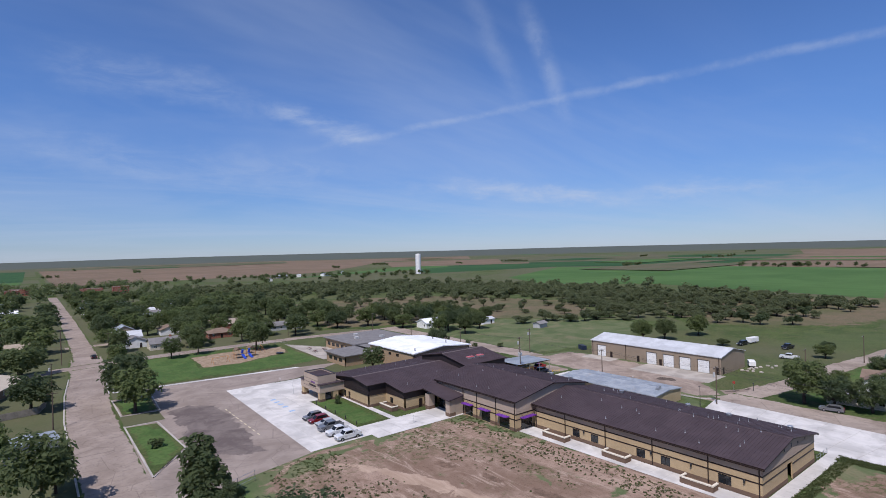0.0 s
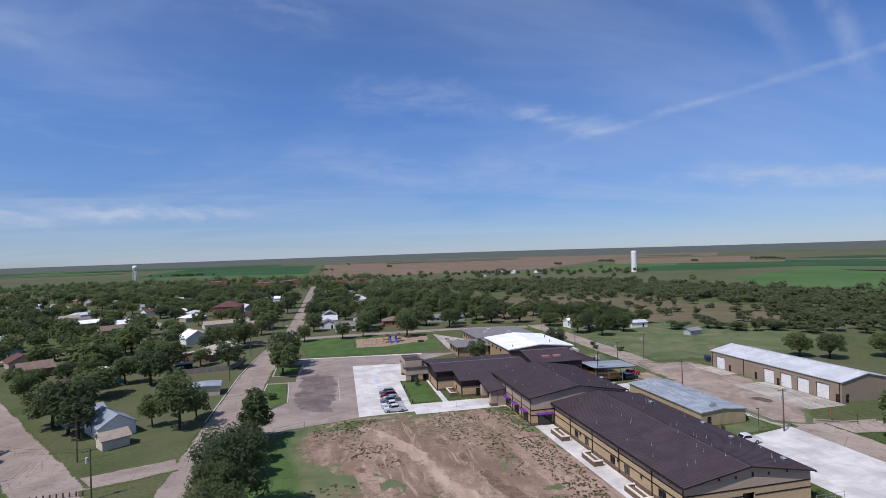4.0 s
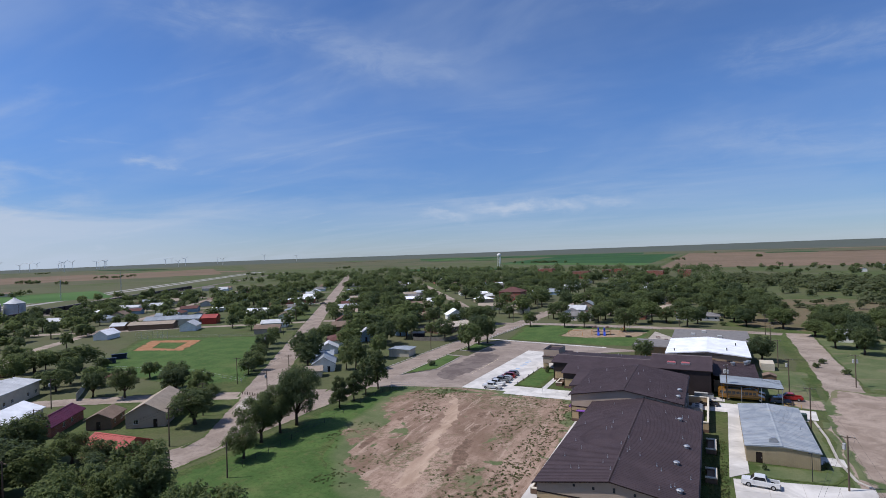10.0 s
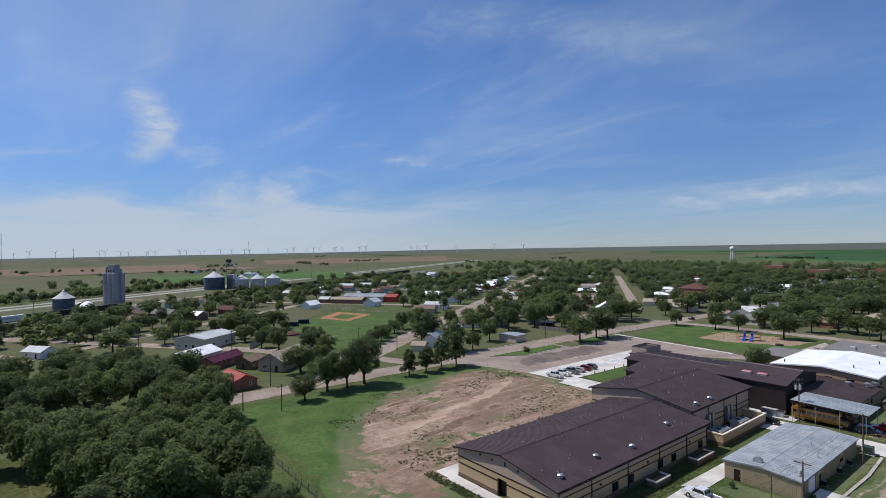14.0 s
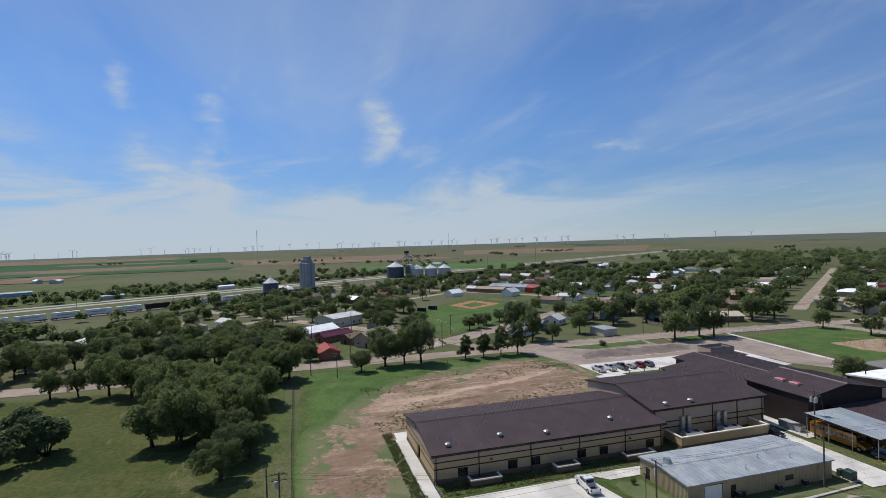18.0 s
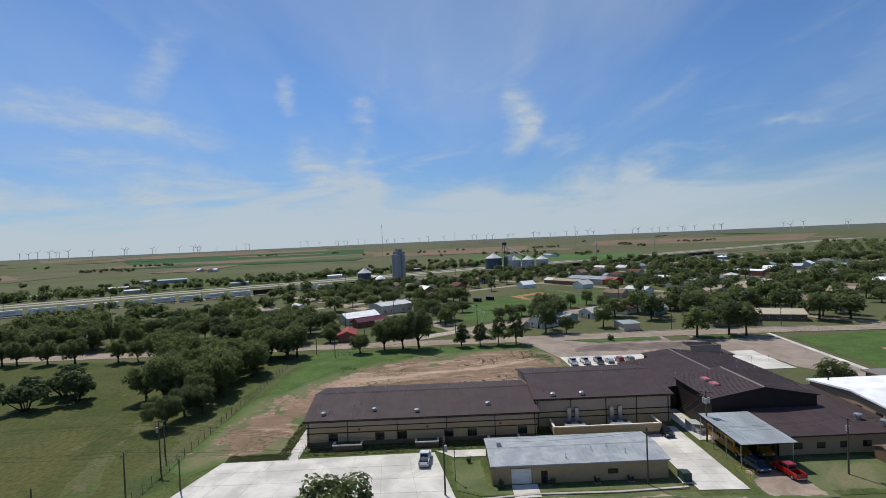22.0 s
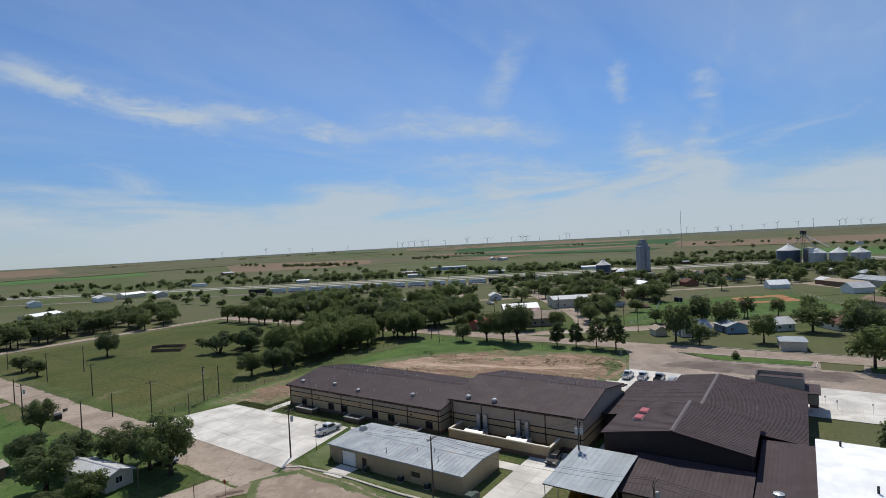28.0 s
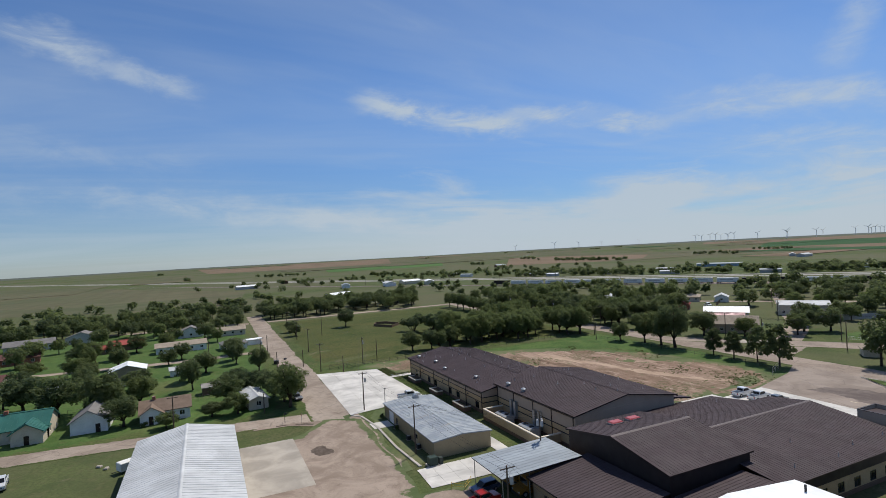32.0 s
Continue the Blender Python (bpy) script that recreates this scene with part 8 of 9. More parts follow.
# behind the meadow and the lane
grove([(30, -156), (140, -158), (140, -200), (20, -210)], 9.5, (9, 13), (4.8, 6.4))
grove([(152, -130), (152, -210), (250, -230), (300, -130)], 13, (8.5, 12), (4.6, 6))
# gardens of the eastern houses
grove([(153, 30), (300, 44), (300, -130), (153, -130)], 18, (6.5, 10), (3.4, 5.4))
grove([(246, 26), (246, 8), (330, 0), (330, 60)], 19, (6, 9), (3.6, 5.4))
grove([(262, 128), (270, 96), (330, 80), (330, 110)], 24, (6, 8.5), (3.8, 5.4), "scrub", "leaf_b")
# gardens of the old town
grove([(-4, 95), (-4, 240), (-70, 300), (-150, 330), (-240, 300), (-180, 190), (-60, 160), (-34, 110)], 13, (7.5, 12), (3.8, 5.8))
grove([(-20, 60), (-60, 32), (-130, -20), (-200, -70), (-260, 40), (-190, 120), (-170, 150), (-112, 70), (-60, 66)], 15, (7.5, 11.5), (3.8, 5.6))
grove([(-2, 20), (-40, 15), (-80, -50), (-60, -80), (-20, -50)], 13, (8.5, 13), (4.6, 6.6))
grove([(-4, 240), (-4, 720), (-200, 720), (-330, 620), (-420, 420), (-240, 300), (-150, 330)], 16.5, (8, 12.5), (4.6, 6.8))
grove([(-180, 190), (-240, 300), (-420, 420), (-520, 330), (-260, 40)], 18, (8, 12), (4.4, 6.6))
# north of the playground and along the creek
grove([(20, 256), (150, 252), (150, 400), (110, 460), (20, 720)], 13.5, (10, 14.5), (5.2, 7.4))
grove([(118, 214), (141, 206), (141, 170), (128, 182), (118, 200)], 10, (7, 9), (3.4, 4.4))
grove([(155, 252), (158, 196), (200, 196), (220, 230), (170, 300)], 12, (8, 12), (4.6, 6.4))
grove([(200, 205), (250, 172), (300, 120), (400, 90), (440, 170), (430, 300), (420, 420), (330, 470), (300, 420), (330, 280), (265, 190)], 11, (4.5, 8), (4.2, 6.4), "scrub", "leaf_grey", 0, 480)
grove([(300, 420), (410, 430), (400, 560), (310, 620), (150, 720), (120, 600), (200, 480)], 19, (6, 9), (5, 7.5), "scrub", "leaf_grey", 0, 220)
grove([(262, 130), (330, 90), (420, 84), (330, 200), (270, 190)], 26, (4, 6.5), (3.4, 5), "scrub", "leaf_grey", 0, 40)
grove([(165, 262), (215, 215), (262, 190), (320, 270), (285, 380), (220, 420), (160, 410)], 21, (3, 6), (2.6, 4.6), "scrub", "leaf_grey", 0, 60)


for (kind, mat), sh in STUFF.items():
    solo("town_tree_trunks" if mat == "bark" else "town_tree_crowns" if kind != "scrub" else "creek_scrub", sh, mat,
         "trunks and limbs of the more distant trees" if mat == "bark" else "leafy crowns of the more distant trees" if kind != "scrub" else "grey-green scrub along the creek", "trees", "stuff")


def far_wood(name, spots, label, leaf, size=1.5):
    """Woods too far off to tell tree from tree: one mesh."""
    s = Shape()
    rnd = random.Random(len(spots))
    for x, y, r, h in spots:
        lobes = [(Vector((x + rnd.uniform(-0.5, 0.5) * r, y + rnd.uniform(-0.5, 0.5) * r, h * rnd.uniform(0.35, 0.75))), r * rnd.uniform(0.45, 0.7)) for _ in range(4)]
        c = leaf_cloud(rnd, lobes, 90, size)
        s.add(c.v, c.f)
    ob = solo(name, s, leaf, label, "trees", "stuff")
    return ob


rw = random.Random(8)
spots = []
for k in range(520):
    x, y = rw.uniform(-620, 130), rw.uniform(560, 980)
    if not on_street(x, y, 2) and not (y < 735 and any(abs(x - q) < 24 for q in (-106, -40, 52))) and not (x > -10 and y > 900) and (Vector((x, y)) - RA).dot(RN) > 30:
        spots.append((x, y, rw.uniform(5, 9), rw.uniform(9, 14)))
far_wood("far_town_trees", spots, "distant dark green crowns of the town's trees", "leaf")
spots = []
for k in range(170):
    c = Vector(rail(rw.uniform(-520, 420), -rw.uniform(120, 240)))
    spots.append((c.x, c.y, rw.uniform(3, 5.5), rw.uniform(5, 9)))
for k in range(190):
    c = Vector(rail(rw.uniform(-200, 400), -rw.uniform(117, 165)))
    spots.append((c.x, c.y, rw.uniform(3, 5.5), rw.uniform(5, 8.5)))
for k in range(170):
    c = Vector(rail(rw.uniform(-120, 420), rw.uniform(25, 120)))
    if not taken(c.x, c.y, 4):
        spots.append((c.x, c.y, rw.uniform(3, 5.5), rw.uniform(6, 9)))
for k in range(90):
    c = Vector((rw.uniform(-90, 330), rw.uniform(-330, -205)))
    if rw.random() < 0.6:
        spots.append((c.x, c.y, rw.uniform(3, 5), rw.uniform(4, 8)))
far_wood("roadside_trees", spots, "scattered dark trees along railway and highway", "leaf")
spots = []
for cx, cy, n, sx, sy in ((-560, -700, 40, 8, 70), (-640, 40, 16, 20, 30), (-700, 270, 14, 30, 50), (-905, 220, 14, 14, 60), (640, 330, 0, 1, 1), (960, 330, 26, 12, 40), (350, 860, 60, 90, 60), (460, 760, 24, 60, 60), (-320, 1460, 24, 30, 14), (30, -560, 26, 60, 60), (220, -330, 20, 70, 30), (-250, -480, 24, 90, 40), (-790, 880, 14, 60, 20), (1500, 700, 8, 40, 20), (-1200, 40, 10, 30, 60)):
    for k in range(n):
        spots.append((cx + rw.gauss(0, sx), cy + rw.gauss(0, sy), rw.uniform(3.5, 6), rw.uniform(5, 9)))
for k in range(46):
    b, r = rw.uniform(0, 2 * math.pi), rw.uniform(900, 3000)
    x, y = GX + r * math.cos(b), GY + r * math.sin(b)
    along = rw.random() < 0.5
    for i in range(rw.randint(3, 12)):
        spots.append((x + (i * 9 if along else 0) + rw.gauss(0, 3), y + (0 if along else i * 9) + rw.gauss(0, 3), rw.uniform(3.5, 6), rw.uniform(5, 9)))
far_wood("far_groves", spots, "distant windbreaks and farm groves on the plain", "leaf")
spots = []
for k in range(260):
    t = rw.random()
    x, y = 150 + 260 * t + rw.gauss(0, 50), 640 - 330 * t + rw.gauss(0, 60)
    spots.append((x, y, rw.uniform(4, 7), rw.uniform(4, 7)))
far_wood("creek_thicket", spots, "grey-green thicket along the creek", "leaf_grey")

# weeds on the building lot
s = Shape()
rg = random.Random(3)
for k in range(7000):
    x, y = rg.uniform(33, 85), rg.uniform(31, 102)
    dens = 0.6 * noise.noise((x * 0.05, y * 0.05, 3.1)) + 0.6 * noise.noise((x * 0.17, y * 0.17, 9.4)) + (0.45 if x > 77 else 0) + (0.2 if y > 92 or y < 34 else 0) - (0.6 if 52 + (70 - y) * 0.1 < x < 64 + (70 - y) * 0.1 else 0)
    if rg.random() > 0.05 + 1.45 * dens or (x > 83.8 and y < 101) or inside(x, y, [(59, 101), (90, 101), (90, 112), (59, 112)]) or (x < 46 and y < 46):
        continue
    c = leaf_cloud(rg, [(Vector((x, y, 0.06)), rg.uniform(0.16, 0.55) * rg.uniform(0.5, 1.0))], 8, 0.17, 0.45, 1.2)
    s.add(c.v, c.f)
for k in range(1900):
    x, y = rg.choice(((rg.uniform(113.2, 117.4), rg.uniform(36.5, 82)), (rg.uniform(85, 116), rg.uniform(31.5, 33.6)), (rg.uniform(116, 119), rg.uniform(22, 34))))
    c = leaf_cloud(rg, [(Vector((x, y, 0.1)), rg.uniform(0.15, 0.4))], 7, 0.15, 0.5, 1.0)
    s.add(c.v, c.f)
solo("weeds", s, "weed", "clumps of green weeds on the bare lot", "weeds", "stuff")

# ---- vehicles ----


def wheels(V, xs, half, r=0.38):
    for x in xs:
        for sgn in (-1, 1):
            y = sgn * half
            w = part("wheel", Shape().tube((x, y - 0.12, r), (x, y + 0.12, r), r, None, 14), "tyre", V)
            part("rim", Shape().tube((x, y + sgn * 0.10, r), (x, y + sgn * 0.135, r), r * 0.62, r * 0.5, 10), "rim", w)


def lamps(V, xf, xr, half, z):
    for sgn in (-1, 1):
        part("headlight", Shape().bevel_box(xf - 0.12, xf + 0.02, sgn * half - 0.2, sgn * half + 0.2, z, z + 0.2, 0.03), "lamp_clear", V)
        part("tail_light", Shape().bevel_box(xr - 0.02, xr + 0.1, sgn * half - 0.1, sgn * half + 0.1, z, z + 0.35, 0.03), "lamp_red", V)


def pickup(x, y, rot, paint, label, topper=False):
    V = thing("pickup_truck", pose(x, y, 0.03, 0, 0, rot), label, "pickup truck", "parked vehicles")
    H = 0.96
    part("body", Shape().profile([(2.9, 0.5), (2.95, 1.05), (2.8, 1.18), (1.6, 1.27), (-0.95, 1.27), (-0.95, 0.42), (2.6, 0.42)][::-1], "y", -H, H), paint, V)
    part("cabin", Shape().profile([(1.55, 1.27), (0.9, 1.93), (0.7, 2.0), (-0.7, 2.0), (-0.95, 1.27)][::-1], "y", -0.82, 0.82), paint, V)
    part("windscreen", Shape().add([(1.50, -0.74, 1.32), (1.50, 0.74, 1.32), (0.94, 0.7, 1.89), (0.94, -0.7, 1.89), (1.55, -0.74, 1.34), (1.55, 0.74, 1.34), (0.98, 0.7, 1.92), (0.98, -0.7, 1.92)], [(4, 5, 6, 7), (0, 1, 5, 4), (2, 3, 7, 6), (1, 2, 6, 5), (3, 0, 4, 7)]), "car_glass", V)
    for sgn in (-1, 1):
        part("side_window", Shape().profile([(1.3, 1.32), (0.85, 1.86), (-0.62, 1.86), (-0.82, 1.32)][::-1], "y", *sorted((sgn * 0.81, sgn * 0.835))), "car_glass", V)
        part("mirror", Shape().bevel_box(1.1, 1.25, sgn * 1.05 - 0.12, sgn * 1.05 + 0.12, 1.2, 1.4, 0.03), paint, V)
        part("bed_side", Shape().bevel_box(-2.85, -0.9, *sorted((sgn * 0.96, sgn * 0.82)), 0.45, 1.27, 0.04), paint, V)
    part("rear_window", Shape().box(-0.97, -0.80, -0.66, 0.66, 1.35, 1.85), "car_glass", V)
    part("bed_floor", Shape().box(-2.8, -0.9, -0.82, 0.82, 0.5, 0.62), "dark_steel", V)
    part("tailgate", Shape().bevel_box(-2.9, -2.8, -0.9, 0.9, 0.55, 1.18, 0.03), paint, V)
    if topper:
        part("topper", Shape().profile([(-2.85, 1.2), (-0.92, 1.2), (-0.92, 1.8), (-2.6, 1.8)], "y", -0.86, 0.86), paint, V)
    part("bumper", Shape().bevel_box(2.85, 3.0, -0.9, 0.9, 0.42, 0.66, 0.04), "steel", V)
    part("bumper", Shape().bevel_box(-3.02, -2.88, -0.9, 0.9, 0.42, 0.6, 0.04), "steel", V)
    part("grille", Shape().box(2.88, 2.93, -0.55, 0.55, 0.7, 1.0), "dark_steel", V)
    wheels(V, (1.85, -1.85), 0.89, 0.42)
    lamps(V, 2.9, -2.9, 0.8, 0.78)
    return V


def suv(x, y, rot, paint, label, L=4.7, h=1.72, name="suv", cat="car"):
    V = thing(name, pose(x, y, 0.03, 0, 0, rot), label, cat, "parked vehicles")
    a = L / 2
    part("body", Shape().profile([(a, 0.45), (a, 0.8), (a - 0.15, 0.92), (a - 1.15, 1.02), (-a + 0.1, 1.05), (-a, 0.85), (-a, 0.4), (a - 0.2, 0.35)][::-1], "y", -0.92, 0.92), paint, V)
    part("cabin", Shape().profile([(a - 1.1, 1.02), (a - 1.85, h - 0.04), (a - 2.1, h), (-a + 0.7, h), (-a + 0.12, 1.05)][::-1], "y", -0.74, 0.74), paint, V)
    for sgn in (-1, 1):
        part("side_window", Shape().profile([(a - 1.35, 1.06), (a - 1.95, h - 0.12), (-a + 0.75, h - 0.12), (-a + 0.4, 1.06)][::-1], "y", *sorted((sgn * 0.735, sgn * 0.765))), "car_glass", V)
        part("mirror", Shape().bevel_box(a - 1.5, a - 1.35, sgn * 0.98 - 0.1, sgn * 0.98 + 0.1, 1.0, 1.15, 0.03), paint, V)
    w = Shape()
    w.add([(a - 1.12, -0.66, 1.05), (a - 1.12, 0.66, 1.05), (a - 1.8, 0.62, h - 0.08), (a - 1.8, -0.62, h - 0.08), (a - 1.09, -0.66, 1.06), (a - 1.09, 0.66, 1.06), (a - 1.77, 0.62, h - 0.07), (a - 1.77, -0.62, h - 0.07)], [(4, 5, 6, 7), (0, 1, 5, 4), (2, 3, 7, 6), (1, 2, 6, 5), (3, 0, 4, 7)])
    part("windscreen", w, "car_glass", V)
    part("bumper", Shape().bevel_box(a - 0.02, a + 0.08, -0.85, 0.85, 0.38, 0.6, 0.03), "dark_steel", V)
    part("bumper", Shape().bevel_box(-a - 0.08, -a + 0.02, -0.85, 0.85, 0.38, 0.6, 0.03), "dark_steel", V)
    wheels(V, (a - 0.95, -a + 0.95), 0.82, 0.35)
    lamps(V, a, -a, 0.72, 0.68)
    return V


pickup(54.0, 106.0, 180, "car_white", "white crew-cab pickup parked on the concrete")
pickup(53.8, 109.9, 182, "car_white", "white pickup with an open bed, parked")
pickup(53.9, 114.2, 180, "car_grey", "dark grey crew-cab pickup, parked")
suv(54.2, 117.6, 180, "car_silver", "small silver car, parked", 4.4, 1.5, "sedan")
suv(54.0, 120.9, 180, "car_red", "dark red sport utility car, parked", 4.9, 1.8)
suv(54.0, 124.2, 181, "car_grey", "grey sport utility car, parked", 4.8, 1.75)
pickup(122.4, 60.6, 176, "car_white", "white pickup parked on the back lot")
pickup(205.5, 71.5, 100, "car_white", "white pickup parked on the grass")
pickup(225.0, 78.6, 172, "car_black", "black pickup parked on the grass")
suv(221.5, 93.3, 172, "car_black", "black sport utility car hitched to a trailer", 5.1, 1.85)
suv(148.8, 43.6, 100, "car_grey", "dark grey sport utility car beside the lane", 4.8, 1.7)
suv(114.2, 109.2, 5, "car_black", "black car parked on the concrete drive", 4.8, 1.5, "sedan")
suv(131.0, 117.8, 5, "car_blue", "blue-grey car under the canopy's edge", 4.7, 1.7)
pickup(133.6, 121.6, 186, "car_bright_red", "bright red pickup backed up to the canopy")
suv(-60, 203, 120, "car_white", "white car on a town street", 4.6, 1.5, "sedan")
suv(-210, 300, 126, "car_silver", "silver car on a town street", 4.6, 1.5, "sedan")
pickup(-196, 312, 36, "car_white", "white pickup parked by the shop")
pickup(-188, 318, 36, "car_grey", "grey pickup parked by the shop")
pickup(-80, -12, 60, "car_white", "white pickup parked beside a house")
suv(20.0, 262, 92, "car_black", "dark car parked along the street", 4.7, 1.6)
pickup(196, -8, 100, "car_grey", "grey pickup in a drive")
suv(228, 44, 0, "car_silver", "silver car in a drive", 4.6, 1.5, "sedan")


def trailer(x, y, rot, L, h, label):
    V = thing("cargo_trailer", pose(x, y, 0.02, 0, 0, rot), label, "trailer")
    part("body", Shape().bevel_box(-L / 2, L / 2, -1.0, 1.0, 0.5, h, 0.1), "white_paint", V)
    part("tongue", Shape().box(L / 2, L / 2 + 1.2, -0.06, 0.06, 0.45, 0.55), "dark_steel", V)
    wheels(V, (-0.5, 0.4), 0.95, 0.34)


trailer(229, 92.6, 172, 5.5, 2.3, "white enclosed cargo trailer")
trailer(185, 75.5, 30, 3.4, 2.0, "small white horse trailer by the barn")


def bus(x, y, rot):
    V = thing("school_bus", pose(x, y, 0.02, 0, 0, rot), "yellow school bus parked under the canopy", "bus", "school buses")
    part("body", Shape().profile([(-5.3, 0.6), (4.2, 0.6), (4.2, 2.75), (3.9, 3.0), (-5.0, 3.0), (-5.3, 2.75)], "y", -1.2, 1.2), "bus_yellow", V)
    part("hood", Shape().profile([(4.2, 0.6), (5.7, 0.6), (5.7, 1.3), (4.2, 1.65)], "y", -1.05, 1.05), "bus_yellow", V)
    for sgn in (-1, 1):
        for k in range(9):
            part("side_window", Shape().box(-4.9 + k * 0.98, -4.9 + k * 0.98 + 0.8, *sorted((sgn * 1.195, sgn * 1.215)), 1.75, 2.45), "glass", V)
        for z in (0.95, 1.5):
            part("rub_rail", Shape().box(-5.2, 4.1, *sorted((sgn * 1.2, sgn * 1.225)), z, z + 0.08), "dark_steel", V)
    part("windscreen", Shape().box(4.19, 4.22, -1.0, 1.0, 1.75, 2.6), "glass", V)
    part("bumper", Shape().bevel_box(5.7, 5.85, -1.1, 1.1, 0.45, 0.75, 0.03), "dark_steel", V)
    wheels(V, (4.6, -2.9), 1.05, 0.48)
    lamps(V, 5.7, -5.3, 0.9, 0.9)


bus(121.8, 118.0, 0)
bus(122.2, 121.9, 0)

# ---- poles, wires, fences ----


def pole(x, y, h=9.5, rot=0.0, arms=1, can=0, label="weathered wooden utility pole"):
    P = thing("utility_pole", pose(x, y, 0, 0, 0, rot), label, "utility pole")
    part("post", Shape().tube((0, 0, -0.2), (0, 0, h), 0.16, 0.11, 8), "pole_wood", P)
    for k in range(arms):
        z = h - 0.35 - 0.9 * k
        part("crossarm", Shape().box(-1.15, 1.15, 0.1, 0.21, z - 0.06, z + 0.06), "pole_wood", P)
        for u in (-1.0, -0.4, 0.4, 1.0) if x > 60 else ():
            part("insulator", Shape().lathe([(0.03, z + 0.06), (0.06, z + 0.12), (0.03, z + 0.24)], 6, u, 0.15), "steel", P)
    for k in range(can):
        u = (-0.45, 0.45, 0.0)[k]
        part("transformer", Shape().lathe([(0.24, h - 2.5), (0.27, h - 2.45), (0.27, h - 1.55), (0.2, h - 1.45)], 10, u, 0.32 if k < 2 else -0.35), "grey_paint", P)
    return P


def lamp_post(x, y, h=5.0):
    P = thing("lamp_post", pose(x, y, 0), "slim dark steel lamp post with a box head", "lamp post")
    part("post", Shape().tube((0, 0, 0), (0, 0, h), 0.07, 0.05, 6), "dark_steel", P)
    part("head", Shape().bevel_box(-0.5, 0.1, -0.12, 0.12, h, h + 0.12, 0.02), "dark_steel", P)


EAST = [(131, -103), (132, -63), (133, -27), (136, 13), (135.6, 64.2), (134.9, 97.5), (134.5, 131), (135, 164), (136, 200), (137, 236)]
for i, (x, y) in enumerate(EAST):
    pole(x, y, 9.5, 0, 1, 1 if i in (4, 6) else 0)
pole(119.4, -67.3, 9, 20)
pole(120.8, 10.6, 9.5, 90, 2, 1)
pole(152, 142.4, 9.5, 0, 1, 2)
pole(118.6, 115.6, 10, 60, 2, 3, "wooden pole with three grey transformers")
for x, y, h in ((139.8, 1, 6), (149.4, 8, 7.5), (147.6, -40.5, 7), (115, 8.5, 8), (129.7, 18.6, 5.5), (158, 52, 5), (30, 26, 7), (24, 18, 7.5)):
    pole(x, y, h, 0, 0, 0, "bare weathered wooden post")
for x, y, h in ((130.7, 66, 5.0), (154.5, 63, 2.2)):
    lamp_post(x, y, h)
for x, y, a in ((-4.6, 70.8, 1), (-15.3, 91.5, 1), (-29.8, 82, 1), (-10, 52.5, 2), (3, 33, 1), (5, 0, 1), (4, -38, 1), (4.5, -80, 1), (3.5, 160, 1), (4.5, 205, 1), (9, 255, 1), (10.5, 300, 1), (-60, 125, 1), (-95, 172, 1), (-130, 220, 1), (-165, 268, 1), (-27, 20, 1), (-60, 40, 1), (-98, 12, 1), (26, 270, 1), (60, 255, 1), (100, 255, 1), (178, 58, 1), (215, 53, 1), (170, -46, 1), (210, -50, 1), (152, -20, 1)):
    pole(x, y, 9.0, 36 if x < 0 else 0, a, 1 if int(x) % 4 == 0 else 0)
for k in range(14):
    c = rail(-420 + 62 * k, -18)
    pole(c[0], c[1], 10, 32, 2)


def wire_span(pts, z, offs=(-1.0, 0.4, 1.0), name="power_line"):
    """Sagging cables from pole to pole, each its own part."""
    line = thing(name, pose(0, 0, 0), "thin sagging overhead power cables", "power line")
    for (a, b), (c, d) in zip(pts, pts[1:]):
        n = Vector((-(d - b), c - a)).normalized()
        for o in offs:
            prev = None
            s = Shape()
            for k in range(9):
                t = k / 8
                p = Vector((a + (c - a) * t + n.x * o, b + (d - b) * t + n.y * o, z - 4 * 0.9 * t * (1 - t)))
                if prev is not None:
                    s.tube(prev, p, 0.016, None, 3, False)
                prev = p
            part("cable", s, "wire", line)


wire_span(EAST, 9.4)
wire_span([(119.4, -67.3), (120.8, 10.6), (135.6, 64.2)], 9.0)
wire_span([(134.9, 97.5), (118.6, 115.6)], 9.4)
wire_span([(134.5, 131), (152, 142.4)], 9.3)
wire_span([(4.5, -80), (4, -38), (5, 0), (3, 33), (-10, 52.5), (-15.3, 91.5)], 8.8)
wire_span([(-4.6, 70.8), (-29.8, 82), (-60, 125), (-95, 172), (-130, 220), (-165, 268)], 8.8)
wire_span([(3.5, 160), (4.5, 205), (9, 255), (10.5, 300)], 8.8)


def fence(name, pts, h, gap, label, post="steel", rails=2, boards=False, board_mat="grey_wood"):
    F = thing(name, pose(0, 0, 0), label, "fence")
    for (a, b), (c, d) in zip(pts, pts[1:]):
        L = math.hypot(c - a, d - b)
        k = max(1, int(L / gap))
        for i in range(k + 1):
            x, y = a + (c - a) * i / k, b + (d - b) * i / k
            part("post", Shape().tube((x, y, 0), (x, y, h + 0.05), 0.045, None, 6), post, F)
        for j in range(rails):
            z = h * (j + 1) / rails - 0.05
            part("rail", Shape().tube((a, b, z), (c, d, z), 0.028, None, 5), post, F)
        if boards:
            n = int(L / 0.6)
            u = Vector((c - a, d - b)) / L
            v = Vector((-u.y, u.x)) * 0.03
            for i in range(n):
                p, q = Vector((a, b)) + u * (L * i / n + 0.01), Vector((a, b)) + u * (L * (i + 1) / n - 0.01)
                part("board", Shape().prism([tuple(p - v), tuple(q - v), tuple(q + v), tuple(p + v)], 0.05, h - 0.02 * (i % 3)), board_mat, F)
    return F


